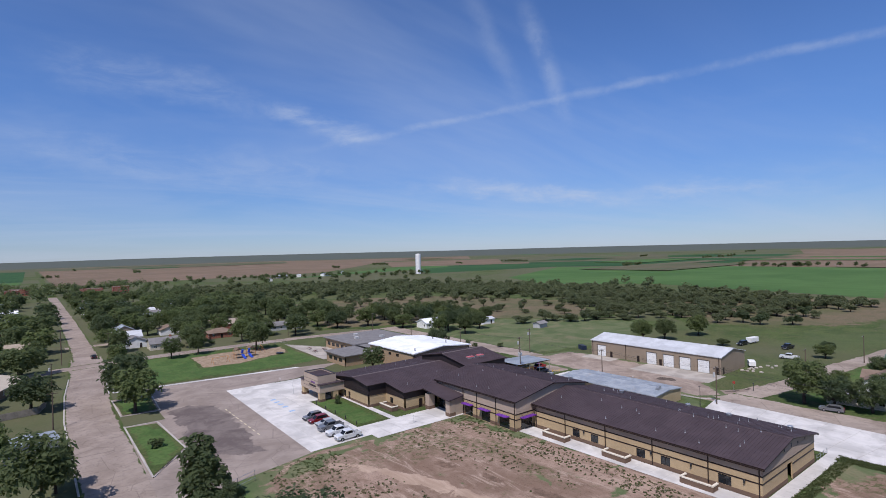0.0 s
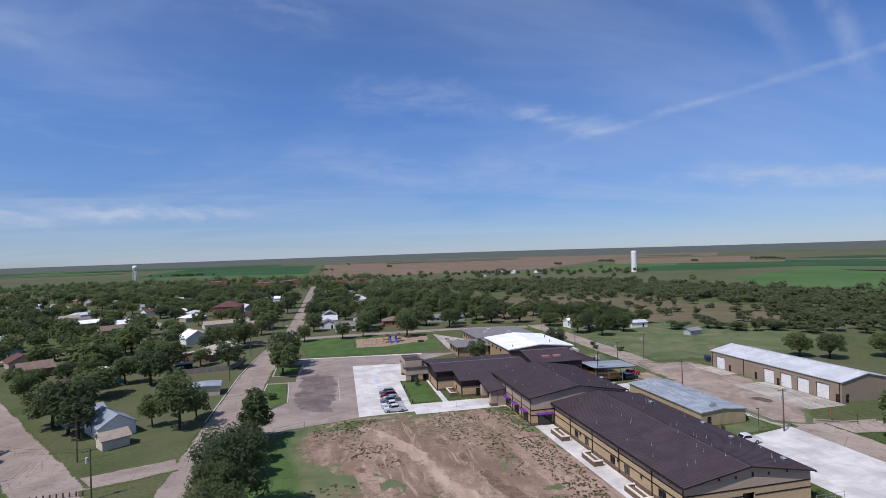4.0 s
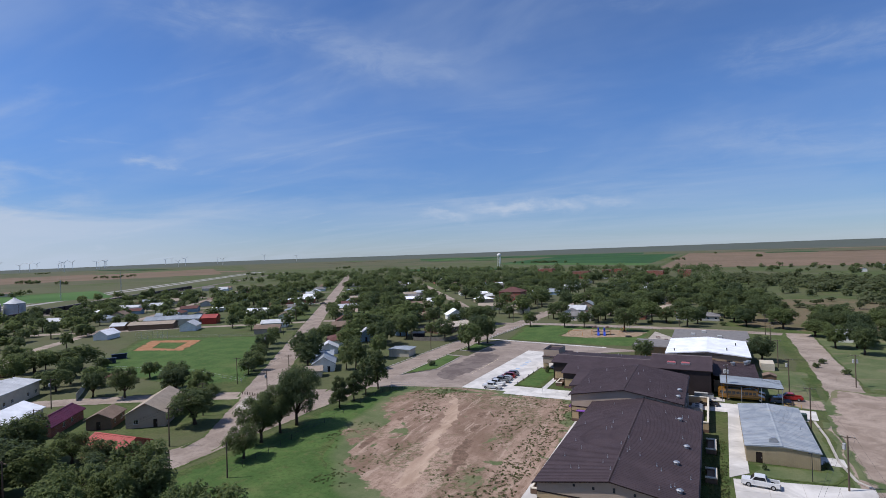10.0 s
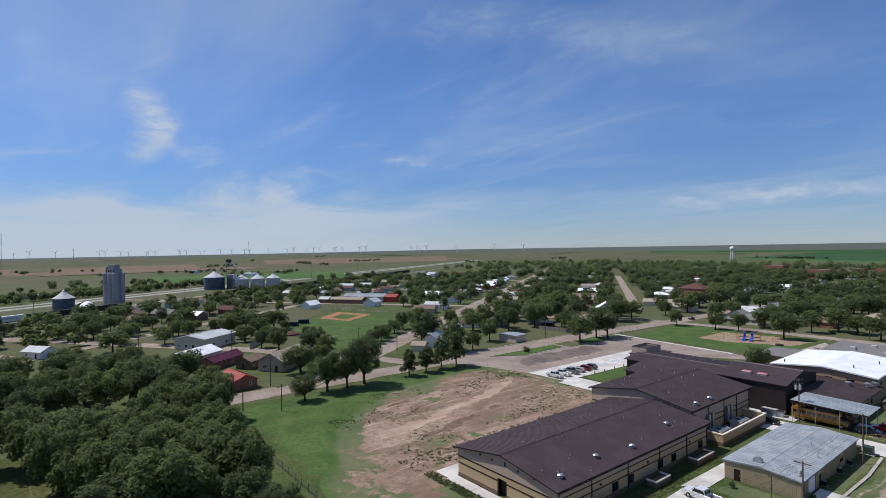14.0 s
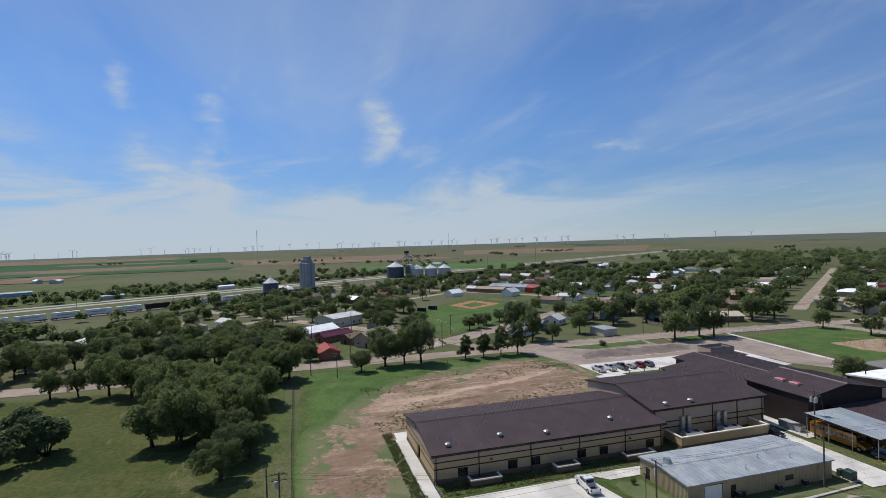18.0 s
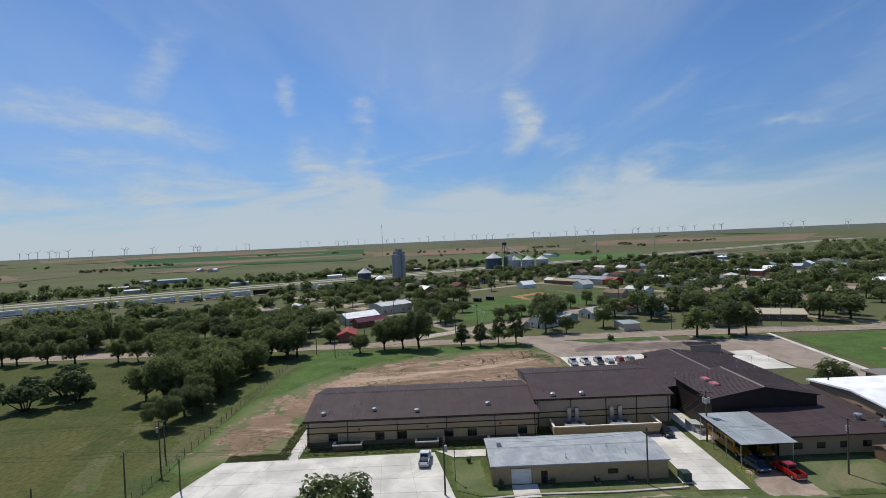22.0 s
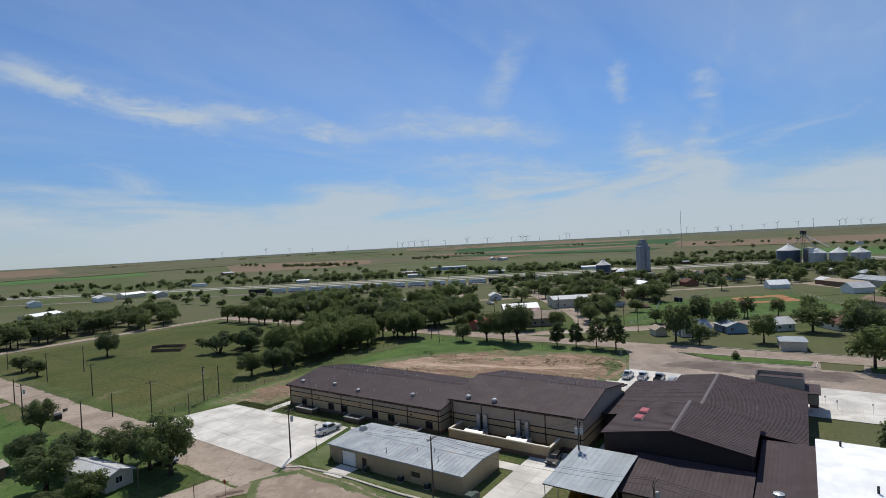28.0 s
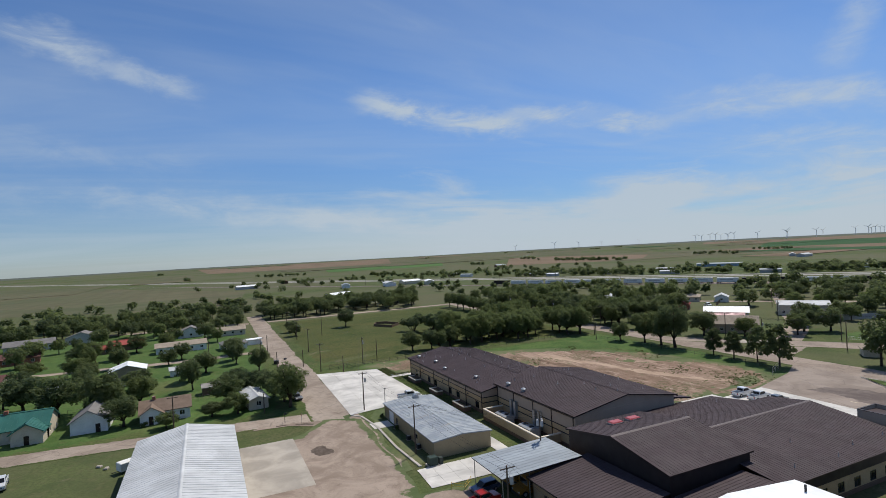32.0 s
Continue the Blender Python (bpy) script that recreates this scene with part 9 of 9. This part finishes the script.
fence("chain_fence", [(30, 12.4), (60, 12.2), (90, 12.0), (133, 12.2)], 1.5, 3.0, "old wire pasture fence on steel posts", "dark_steel", 3)
fence("chain_fence", [(29, 27), (27, 47), (24, 94)], 1.3, 4.0, "low wire fence along the green strip", "dark_steel", 2)
fence("chain_fence", [(24, 95), (31, 98)], 2.0, 3.0, "grey chain-link fence corner", "steel", 3)
fence("park_fence", [(19.2, 191), (22.6, 242)], 1.3, 3.0, "white-railed fence along the playground", "white_paint", 2)
fence("park_fence", [(22.6, 242), (88, 240), (92, 236)], 1.2, 3.5, "steel fence behind the playground", "steel", 2)
fence("ballfield_fence", [(-30, 84), (-58, 88), (-110, 80)], 1.4, 5, "chain-link fence round the ballfield", "steel", 2)
fence("ballfield_fence", [(-30, 84), (-98, 167), (-160, 143)], 1.4, 6, "chain-link fence round the ballfield", "steel", 2)
fence("backstop", [(-162, 132), (-158, 139), (-150, 142)], 4.5, 2.5, "tall chain-link ballfield backstop", "steel", 5)
fence("board_fence", [(-24, 190), (-15, 176.5), (0.8, 179), (2.6, 186), (3.2, 198)], 1.8, 3, "weathered wooden board fence", "grey_wood", 2, True)
fence("board_fence", [(-62, 48), (-78, 60), (-90, 66)], 2.4, 4, "grey sheet fence round a storage yard", "steel", 2, True, "grey_paint")
fence("board_fence", [(-100, -20), (-84, -10)], 1.7, 3, "brown wooden board fence", "brown_paint", 2, True, "brown_paint")
fence("hand_rail", [(113.5, 36.1), (119, 36.1)], 1.0, 1.4, "grey steel handrail beside the walk", "steel", 2)
fence("rail_barrier", [(131.5, 113.8), (133.6, 115.8), (135.2, 114.2)], 1.0, 1.2, "yellow pipe barrier at the drive", "yellow_paint", 2)
fence("board_fence", [(83.4, -68), (89.7, -78.7), (86, -86), (81.5, -85.1), (77, -75), (83.4, -68)], 1.3, 2.6, "old brown board pen in the meadow", "brown_paint", 2, True, "brown_paint")
solo("feed_barrel", Shape().tube((143.2, -17.4, 0.35), (144.0, -16.9, 0.35), 0.36, None, 14), "dark_steel", "black drum lying beside the lane", "barrel")
sign = thing("stop_sign", pose(151.2, 66.7, 0), "red octagonal traffic sign on a steel post", "traffic sign")
part("post", Shape().tube((0, 0, -0.1), (0, 0, 2.6), 0.035, None, 8), "steel", sign)
part("plate", Shape().tube((0.04, 0, 2.3), (0.055, 0, 2.3), 0.40, None, 8), "red_paint", sign)
fence("yard_fence", [(168, 28), (196, 24), (205, 22)], 1.3, 2.4, "low wooden garden fence", "grey_wood", 2)
for x, y in [(-17.2 + 1.03 * k, 72.8 + 0.03 * k) for k in range(11)]:
    solo("bollard", Shape().tube((x, y, 0), (x, y, 0.9), 0.14, 0.13, 8), "pole_wood", "short dark wooden bollard by the slab", "bollard", group="bollards")
for y in (113, 118.5, 124, 129.5, 135):
    solo("bollard", Shape().lathe([(0.12, 0), (0.12, 0.9), (0.06, 1.0)], 8, 59.9, y), "dark_steel", "dark steel bollard light on the lawn's edge", "bollard", group="lawn bollards")
for x, y in ((62.5, 152), (62.5, 158), (61, 164), (70.5, 104.5), (59.6, 150)):
    P = thing("parking_sign", pose(x, y, 0), "small parking sign on a steel post", "sign")
    part("post", Shape().tube((0, 0, 0), (0, 0, 2.1), 0.03, None, 6), "steel", P)
    part("plate", Shape().box(-0.03, -0.005, -0.16, 0.16, 1.6, 2.05), "white_paint", P)

# skips, tanks and boxes
D = thing("dumpster", pose(113.2, 116.3, 0.0, 0, 0, 8), "grey steel dumpster with dark lids", "dumpster")
part("body", Shape().profile([(-1.9, 0.15), (1.9, 0.15), (2.1, 1.3), (-2.1, 1.3)], "y", -0.9, 0.9), "grey_paint", D)
for k in (-1, 1):
    part("lid", Shape().bevel_box(k * 1.02 - 0.98, k * 1.02 + 0.98, -0.95, 0.95, 1.3, 1.42, 0.04), "dark_steel", D)
D = thing("dumpster", pose(147.5, -11, 0.0, 0, 0, 80), "dark steel dumpster beside the road", "dumpster")
part("body", Shape().profile([(-1.0, 0.1), (1.0, 0.1), (1.15, 1.2), (-1.15, 1.2)], "y", -0.8, 0.8), "dark_steel", D)
part("lid", Shape().bevel_box(-1.15, 1.15, -0.85, 0.85, 1.2, 1.3, 0.04), "dark_steel", D)
D = thing("dumpster", pose(171.6, 132.5, 0.0, 0, 0, 60), "dark blue dumpster beside the barn", "dumpster")
part("body", Shape().profile([(-1.9, 0.1), (1.9, 0.1), (2.1, 1.6), (-2.1, 1.6)], "y", -0.9, 0.9), "navy_paint", D)
part("lid", Shape().bevel_box(-2.1, 2.1, -0.95, 0.95, 1.6, 1.7, 0.04), "dark_steel", D)
U = thing("transformer_box", pose(134.2, 104.0, 0.0), "green steel transformer box on a concrete pad", "transformer")
part("pad", Shape().box(-1.1, 1.1, -1.0, 1.0, 0, 0.15), "old_concrete", U)
part("cabinet", Shape().bevel_box(-0.8, 0.8, -0.7, 0.7, 0.15, 1.6, 0.05), plain("pad_green", (0.03, 0.055, 0.045), 0.5), U)
part("cabinet", Shape().bevel_box(-1.9, -1.2, -0.5, 0.5, 0.0, 1.2, 0.05), plain("pad_green_dark", (0.03, 0.045, 0.04), 0.5), U)
for x, y in ((133.4, 89.6), (133.4, 95.2), (133.3, 81.6)):
    A = thing("condenser", pose(x, y, 0.02), "small dark air-conditioning condenser by the shed wall", "air conditioner")
    part("case", Shape().bevel_box(-0.4, 0.4, -0.4, 0.4, 0.1, 0.85, 0.05), "dark_steel", A)
    part("fan_grille", Shape().lathe([(0.3, 0.85), (0.3, 0.9)], 10), "steel", A)
    part("pad", Shape().box(-0.5, 0.5, -0.5, 0.5, 0, 0.1), "old_concrete", A)
kerb_run("kerb", [(136.4, 103.5), (137.0, 92), (136.6, 78), (137.6, 69), (139.5, 66.6)], "pale concrete kerb round the shed's grass", 0.5)
random.seed(12)
for k in range(14):
    x, y = random.uniform(176, 192), random.uniform(70, 75.5)
    s = Shape().bevel_box(-0.5, 0.5, -0.35, 0.35, 0, 0.4, 0.15)
    solo("rubble_stone", s, "old_concrete", "pale lump of broken rubble by the barn", "rubble", "", pose(x, y, 0.0, 0, 0, random.uniform(0, 180)), group="rubble")

# ---- playground ----
P = thing("play_structure", pose(67, 218, 0.04, 0, 0, 10), "play structure with blue slides and brown decks", "playground")
for x in (-4, -1.6, 1.6, 4):
    for y in (-1.2, 1.2):
        part("post", Shape().tube((x, y, 0), (x, y, 3.4), 0.08, None, 8), "orange_plastic", P)
for x in (-2.8, 2.8):
    part("deck", Shape().box(x - 1.2, x + 1.2, -1.2, 1.2, 1.3, 1.42), "brown_paint", P)
part("bridge", Shape().box(-1.6, 1.6, -0.6, 0.6, 1.3, 1.4), "brown_paint", P)
for x in (-2.8, 2.8):
    part("roof", Shape().profile([(x - 1.4, 3.3), (x + 1.4, 3.3), (x, 4.2)], "y", -1.4, 1.4), "brown_paint", P)
for x in (-1.9, 0.9):
    sl = Shape()
    for k in range(6):
        a, b = k / 6, (k + 1) / 6
        za, zb = 1.5 * (1 - a) ** 1.3 + 0.15, 1.5 * (1 - b) ** 1.3 + 0.15
        sl.add([(x, -1.2 - 3 * a, za), (x + 1.0, -1.2 - 3 * a, za), (x + 1.0, -1.2 - 3 * b, zb), (x, -1.2 - 3 * b, zb), (x, -1.2 - 3 * a, za - 0.25), (x + 1.0, -1.2 - 3 * a, za - 0.25), (x + 1.0, -1.2 - 3 * b, zb - 0.25), (x, -1.2 - 3 * b, zb - 0.25)], [(3, 2, 1, 0), (4, 5, 6, 7), (0, 4, 7, 3), (1, 2, 6, 5)])
    part("slide", sl, "blue_plastic", P)
    part("slide_tube", Shape().tube((x + 0.5, -1.0, 2.0), (x + 0.5, -1.6, 3.4), 0.5, 0.4, 10), "blue_plastic", P)
for x in (-4.6, 4.4):
    part("climber", Shape().tube((x, -1, 0), (x, -1, 2.4), 0.05, None, 6).tube((x, 1, 0), (x, 1, 2.4), 0.05, None, 6).tube((x, -1, 2.4), (x, 1, 2.4), 0.05, None, 6).tube((x, -1, 1.2), (x, 1, 1.2), 0.05, None, 6), "orange_plastic", P)


def swing(x, y, rot, n):
    S = thing("swing_set", pose(x, y, 0.04, 0, 0, rot), "steel swing set with hanging seats", "swing")
    L = n * 1.6
    for u in (-L / 2, L / 2):
        for sgn in (-1, 1):
            part("leg", Shape().tube((u, sgn * 1.2, 0), (u, 0, 2.6), 0.05, None, 6), "orange_plastic", S)
    part("beam", Shape().tube((-L / 2, 0, 2.6), (L / 2, 0, 2.6), 0.06, None, 6), "orange_plastic", S)
    for k in range(n):
        u = -L / 2 + (k + 0.5) * L / n
        part("swing_seat", Shape().box(u - 0.25, u + 0.25, -0.1, 0.1, 0.5, 0.55).tube((u - 0.24, 0, 0.55), (u - 0.24, 0, 2.6), 0.012, None, 4).tube((u + 0.24, 0, 0.55), (u + 0.24, 0, 2.6), 0.012, None, 4), "dark_steel", S)


swing(56, 211, 15, 4)
swing(76, 224, 80, 3)
solo("merry_go_round", Shape().lathe([(0.2, 0.04), (0.2, 0.4), (1.6, 0.42), (1.6, 0.5), (0.1, 0.52)], 18, 80, 214), "dark_steel", "low round steel merry-go-round on the mulch", "merry-go-round")
for x, y in ((92, 206), (95, 201), (93, 214), (97, 208)):
    T = thing("picnic_table", pose(x, y, 0.06, 0, 0, 20), "red-brown picnic table on the play court", "table", "picnic tables")
    part("tabletop", Shape().box(-0.9, 0.9, -0.4, 0.4, 0.7, 0.76), "shingle_red", T)
    for sgn in (-1, 1):
        part("bench", Shape().box(-0.9, 0.9, sgn * 0.75 - 0.14, sgn * 0.75 + 0.14, 0.42, 0.47), "shingle_red", T)
        part("leg", Shape().tube((sgn * 0.6, -0.7, 0), (sgn * 0.6, 0.7, 0.7), 0.04, None, 6), "dark_steel", T)
for x, y, r in ((-113.2, 88, 54), (-119, 96.5, 54)):
    B = thing("dugout", pose(x, y, 0, 0, 0, r), "small dark blue ballfield dugout", "dugout", "dugouts")
    part("wall", Shape().box(-3, 3, 0.8, 1.0, 0, 2.2), "navy_paint", B)
    part("roof", Shape().slab([(-3.2, -1.2, 2.4), (3.2, -1.2, 2.4), (3.2, 1.2, 2.25), (-3.2, 1.2, 2.25)], 0.1), "navy_paint", B)
    for u in (-2.8, 2.8):
        part("post", Shape().tube((u, -1, 0), (u, -1, 2.3), 0.05, None, 6), "steel", B)
solo("dirt_pile", Shape().lathe([(4.6, 0), (3.0, 0.8), (1.4, 1.6), (0.3, 1.9)], 14, -86, 76), "shingle_red", "heap of orange dirt by the ballfield", "dirt pile", smooth=True)

# ---- elevator, bins, train, towers, turbines ----
E_ = thing("grain_elevator", pose(-300, 25.5, 0, 0, 0, 32), "tall grey concrete grain elevator with a headhouse", "grain elevator")
for i in range(3):
    for j in range(2):
        part("silo", Shape().lathe([(2.5, 0), (2.5, 26.0), (2.2, 26.4)], 16, (i - 1) * 4.6, (j - 0.5) * 4.6), "silo", E_)
part("headhouse", Shape().box(-4.5, 4.5, -3.2, 3.2, 26.3, 29.2), "silo", E_)
part("headhouse", Shape().box(-2.4, 3.6, -2.4, 2.4, 29.2, 32.2), "silo", E_)
for u in (-4, -1.5, 1, 3.4):
    part("window", Shape().box(u, u + 1.0, -3.26, -3.2, 27.2, 28.6), "glass", E_)


def grain_bin(x, y, r, h, top, label, mat="bin"):
    B = thing("grain_bin", pose(x, y, 0), label, "grain bin", "grain bins")
    rings = []
    k = int(h / 0.9)
    for i in range(k):
        z = h * i / k
        rings += [(r, z), (r + 0.06, z + h / k * 0.5)]
    part("shell", Shape().lathe(rings + [(r, h)], 28), mat, B)
    part("cone_roof", Shape().lathe([(r + 0.3, h), (r * 0.5, h + (top - h) * 0.5), (0.6, top)], 28), "barn_roof", B)
    part("cap", Shape().lathe([(0.7, top), (0.7, top + 0.5), (0.2, top + 0.8)], 10), "steel", B)


bin_dark = plain("dark_blue_bin", (0.075, 0.095, 0.13), 0.45, 0.3, 0.2, 1.5, 0.2)
grain_bin(-283, -6, 6.5, 10.7, 15.5, "dark steel grain bin with a pale cone roof", bin_dark)
grain_bin(-440, 134, 10.5, 13, 19, "wide dark steel grain bin with a pale cone roof", bin_dark)
for x, y in ((-424, 158), (-420, 174), (-416, 190)):
    grain_bin(x, y, 7.5, 10.5, 15, "shiny galvanised grain bin with a cone roof")
T = thing("bucket_elevator", pose(-432, 147, 0, 0, 0, 30), "steel bucket elevator tower with slanting spouts", "grain elevator")
for x in (-1.5, 1.5):
    for y in (-1.5, 1.5):
        part("leg", Shape().tube((x, y, 0), (x, y, 30), 0.18, None, 5), "dark_steel", T)
for k in range(7):
    part("platform", Shape().box(-1.7, 1.7, -1.7, 1.7, 4.2 * (k + 1), 4.2 * (k + 1) + 0.2), "dark_steel", T)
part("bin_block", Shape().box(-6, 3, 3, 9, 0, 15), "bin", T)
part("head", Shape().box(-2, 2, -2, 2, 29, 32), "dark_steel", T)
for a, b in (((0, 0, 29), (14, 3, 16)), ((0, 0, 29), (-10, -4, 17)), ((0, 0, 29), (30, 6, 16))):
    part("spout", Shape().tube(a, b, 0.4, None, 6), "steel", T)
solo("grain_cover", Shape().lathe([(7, 0), (6.2, 2.6), (3.6, 5.4), (0.4, 7.0)], 20, -291, 8), "white_roof", "white tarpaulin dome over a grain pile", "grain pile", smooth=True)
gable_house("grain_shed", -300, 2, 32, 14, 10, 5, 6.4, "dark_panel", "rust_galv", "dark sheet-metal shed beside the elevator", "building", "x", 0.3)

W = thing("water_tower", pose(-368, 1225, 0) @ Matrix.Scale(0.76, 4), "white water tower tank on tall legs", "water tower")
for k in range(6):
    a = k * math.pi / 3
    part("leg", Shape().tube((6.5 * math.cos(a), 6.5 * math.sin(a), 0), (5.0 * math.cos(a), 5.0 * math.sin(a), 34), 0.45, None, 6), "white_paint", W)
part("riser", Shape().tube((0, 0, 0), (0, 0, 34), 0.9, None, 8), "white_paint", W)
part("tank", Shape().lathe([(1, 32.5), (5, 33.5), (6.6, 36), (6.6, 40), (5.0, 43), (0.6, 44.4)], 20), "white_paint", W, smooth=True)
for z in (12, 23):
    part("ring_strut", Shape().lathe([(6.3 - z * 0.04, z), (6.45 - z * 0.04, z + 0.4), (6.0 - z * 0.04, z + 0.4)], 12), "white_paint", W)
W = thing("standpipe", pose(542, 764, 0), "tall white cylindrical water standpipe", "water tower")
part("shell", Shape().lathe([(4.7, 0), (4.7, 34.5), (4.3, 35.2), (0.5, 36)], 24), "white_paint", W)
part("ladder", Shape().box(-4.9, -4.7, -0.3, 0.3, 0, 34), "grey_paint", W)
for x, y, h in ((-1475, 509, 68), (-960, -58, 75), (-560, 300, 24), (-640, 420, 26)):
    M_ = thing("radio_mast", pose(x, y, 0), "thin steel lattice radio mast", "mast")
    for k in range(3):
        a = k * 2.094
        part("leg", Shape().tube((0.6 * math.cos(a), 0.6 * math.sin(a), 0), (0.45 * math.cos(a), 0.45 * math.sin(a), h), 0.14, None, 4), "steel", M_)
    part("lacing", Shape().tube((0, 0, 0), (0, 0, h + 3), 0.12, None, 4), "steel", M_)

turbine = thing("wind_turbine", pose(-3800, 200, 8), "white three-bladed wind turbine on the horizon", "wind turbine", "wind farm")
part("tower", Shape().tube((0, 0, -20), (0, 0, 54), 1.7, 1.1, 8), "white_paint", turbine)
part("nacelle", Shape().box(-1.4, 1.4, -2, 4, 53, 55.6), "white_paint", turbine)
blade = Shape()
for k in range(3):
    a = radians(20 + 120 * k)
    u, v = Vector((math.cos(a), 0, math.sin(a))), Vector((-math.sin(a), 0, math.cos(a)))
    c = Vector((0, -3, 54.3))
    part("blade", Shape().slab([tuple(c - v * 1.1), tuple(c + u * 8 - v * 1.6), tuple(c + u * 30 - v * 0.5), tuple(c + u * 30 + v * 0.3), tuple(c + u * 6 + v * 1.0), tuple(c + v * 1.0)], 0.5), "white_paint", turbine)
rb = random.Random(17)
for k in range(84):
    b = radians(rb.choice((rb.uniform(42, 152), rb.uniform(62, 128))))
    R_ = rb.uniform(3300, 4650)
    x, y = GX - R_ * math.sin(b), GY + R_ * math.cos(b)
    copy_thing(turbine, pose(x, y, far_height(R_, b + math.pi / 2), 0, 0, math.degrees(b) + rb.uniform(-35, 35) + 180) @ Matrix.Scale(rb.uniform(0.6, 0.85), 4))


def box_car(s, dark, off=0.0):
    c = rail(s, off)
    rot = math.degrees(math.atan2(RD.y, RD.x))
    C = thing("rail_car", pose(c[0], c[1], 0.3, 0, 0, rot), "dark steel rail hopper car" if dark else "rail well car with a white container", "rail car", "freight train")
    part("underframe", Shape().box(-8.4, 8.4, -1.3, 1.3, 0.6, 1.1), "dark_steel", C)
    if dark:
        part("hopper", Shape().profile([(-7.9, 1.1), (7.9, 1.1), (8.2, 4.3), (-8.2, 4.3)], "y", -1.5, 1.5), "dark_panel", C)
    else:
        part("container", Shape().box(-7.6, 7.6, -1.25, 1.25, 1.1, 4.4), "white_paint", C)
        part("stripe", Shape().box(-5.0, 4.0, 1.252, 1.27, 2.4, 3.2), "grey_paint", C)
        part("stripe", Shape().box(-5.0, 4.0, -1.27, -1.252, 2.4, 3.2), "grey_paint", C)
    for u in (-6, 6):
        part("bogie", Shape().tube((u - 0.9, -0.8, 0.45), (u - 0.9, 0.8, 0.45), 0.45, None, 10).tube((u + 0.9, -0.8, 0.45), (u + 0.9, 0.8, 0.45), 0.45, None, 10), "dark_steel", C)


for k in range(20):
    box_car(-160 + 18.2 * k, k in (12, 13, 16, 17, 18, 19, 0))
for k in range(24):
    box_car(300 + 17.6 * k, True)
for off in (-0.75, 0.75):
    strip("rail", [rail(-900, off), rail(1400, off)], 0.12, 0.22, "steel", "steel rail on the ballast bed", "railway")
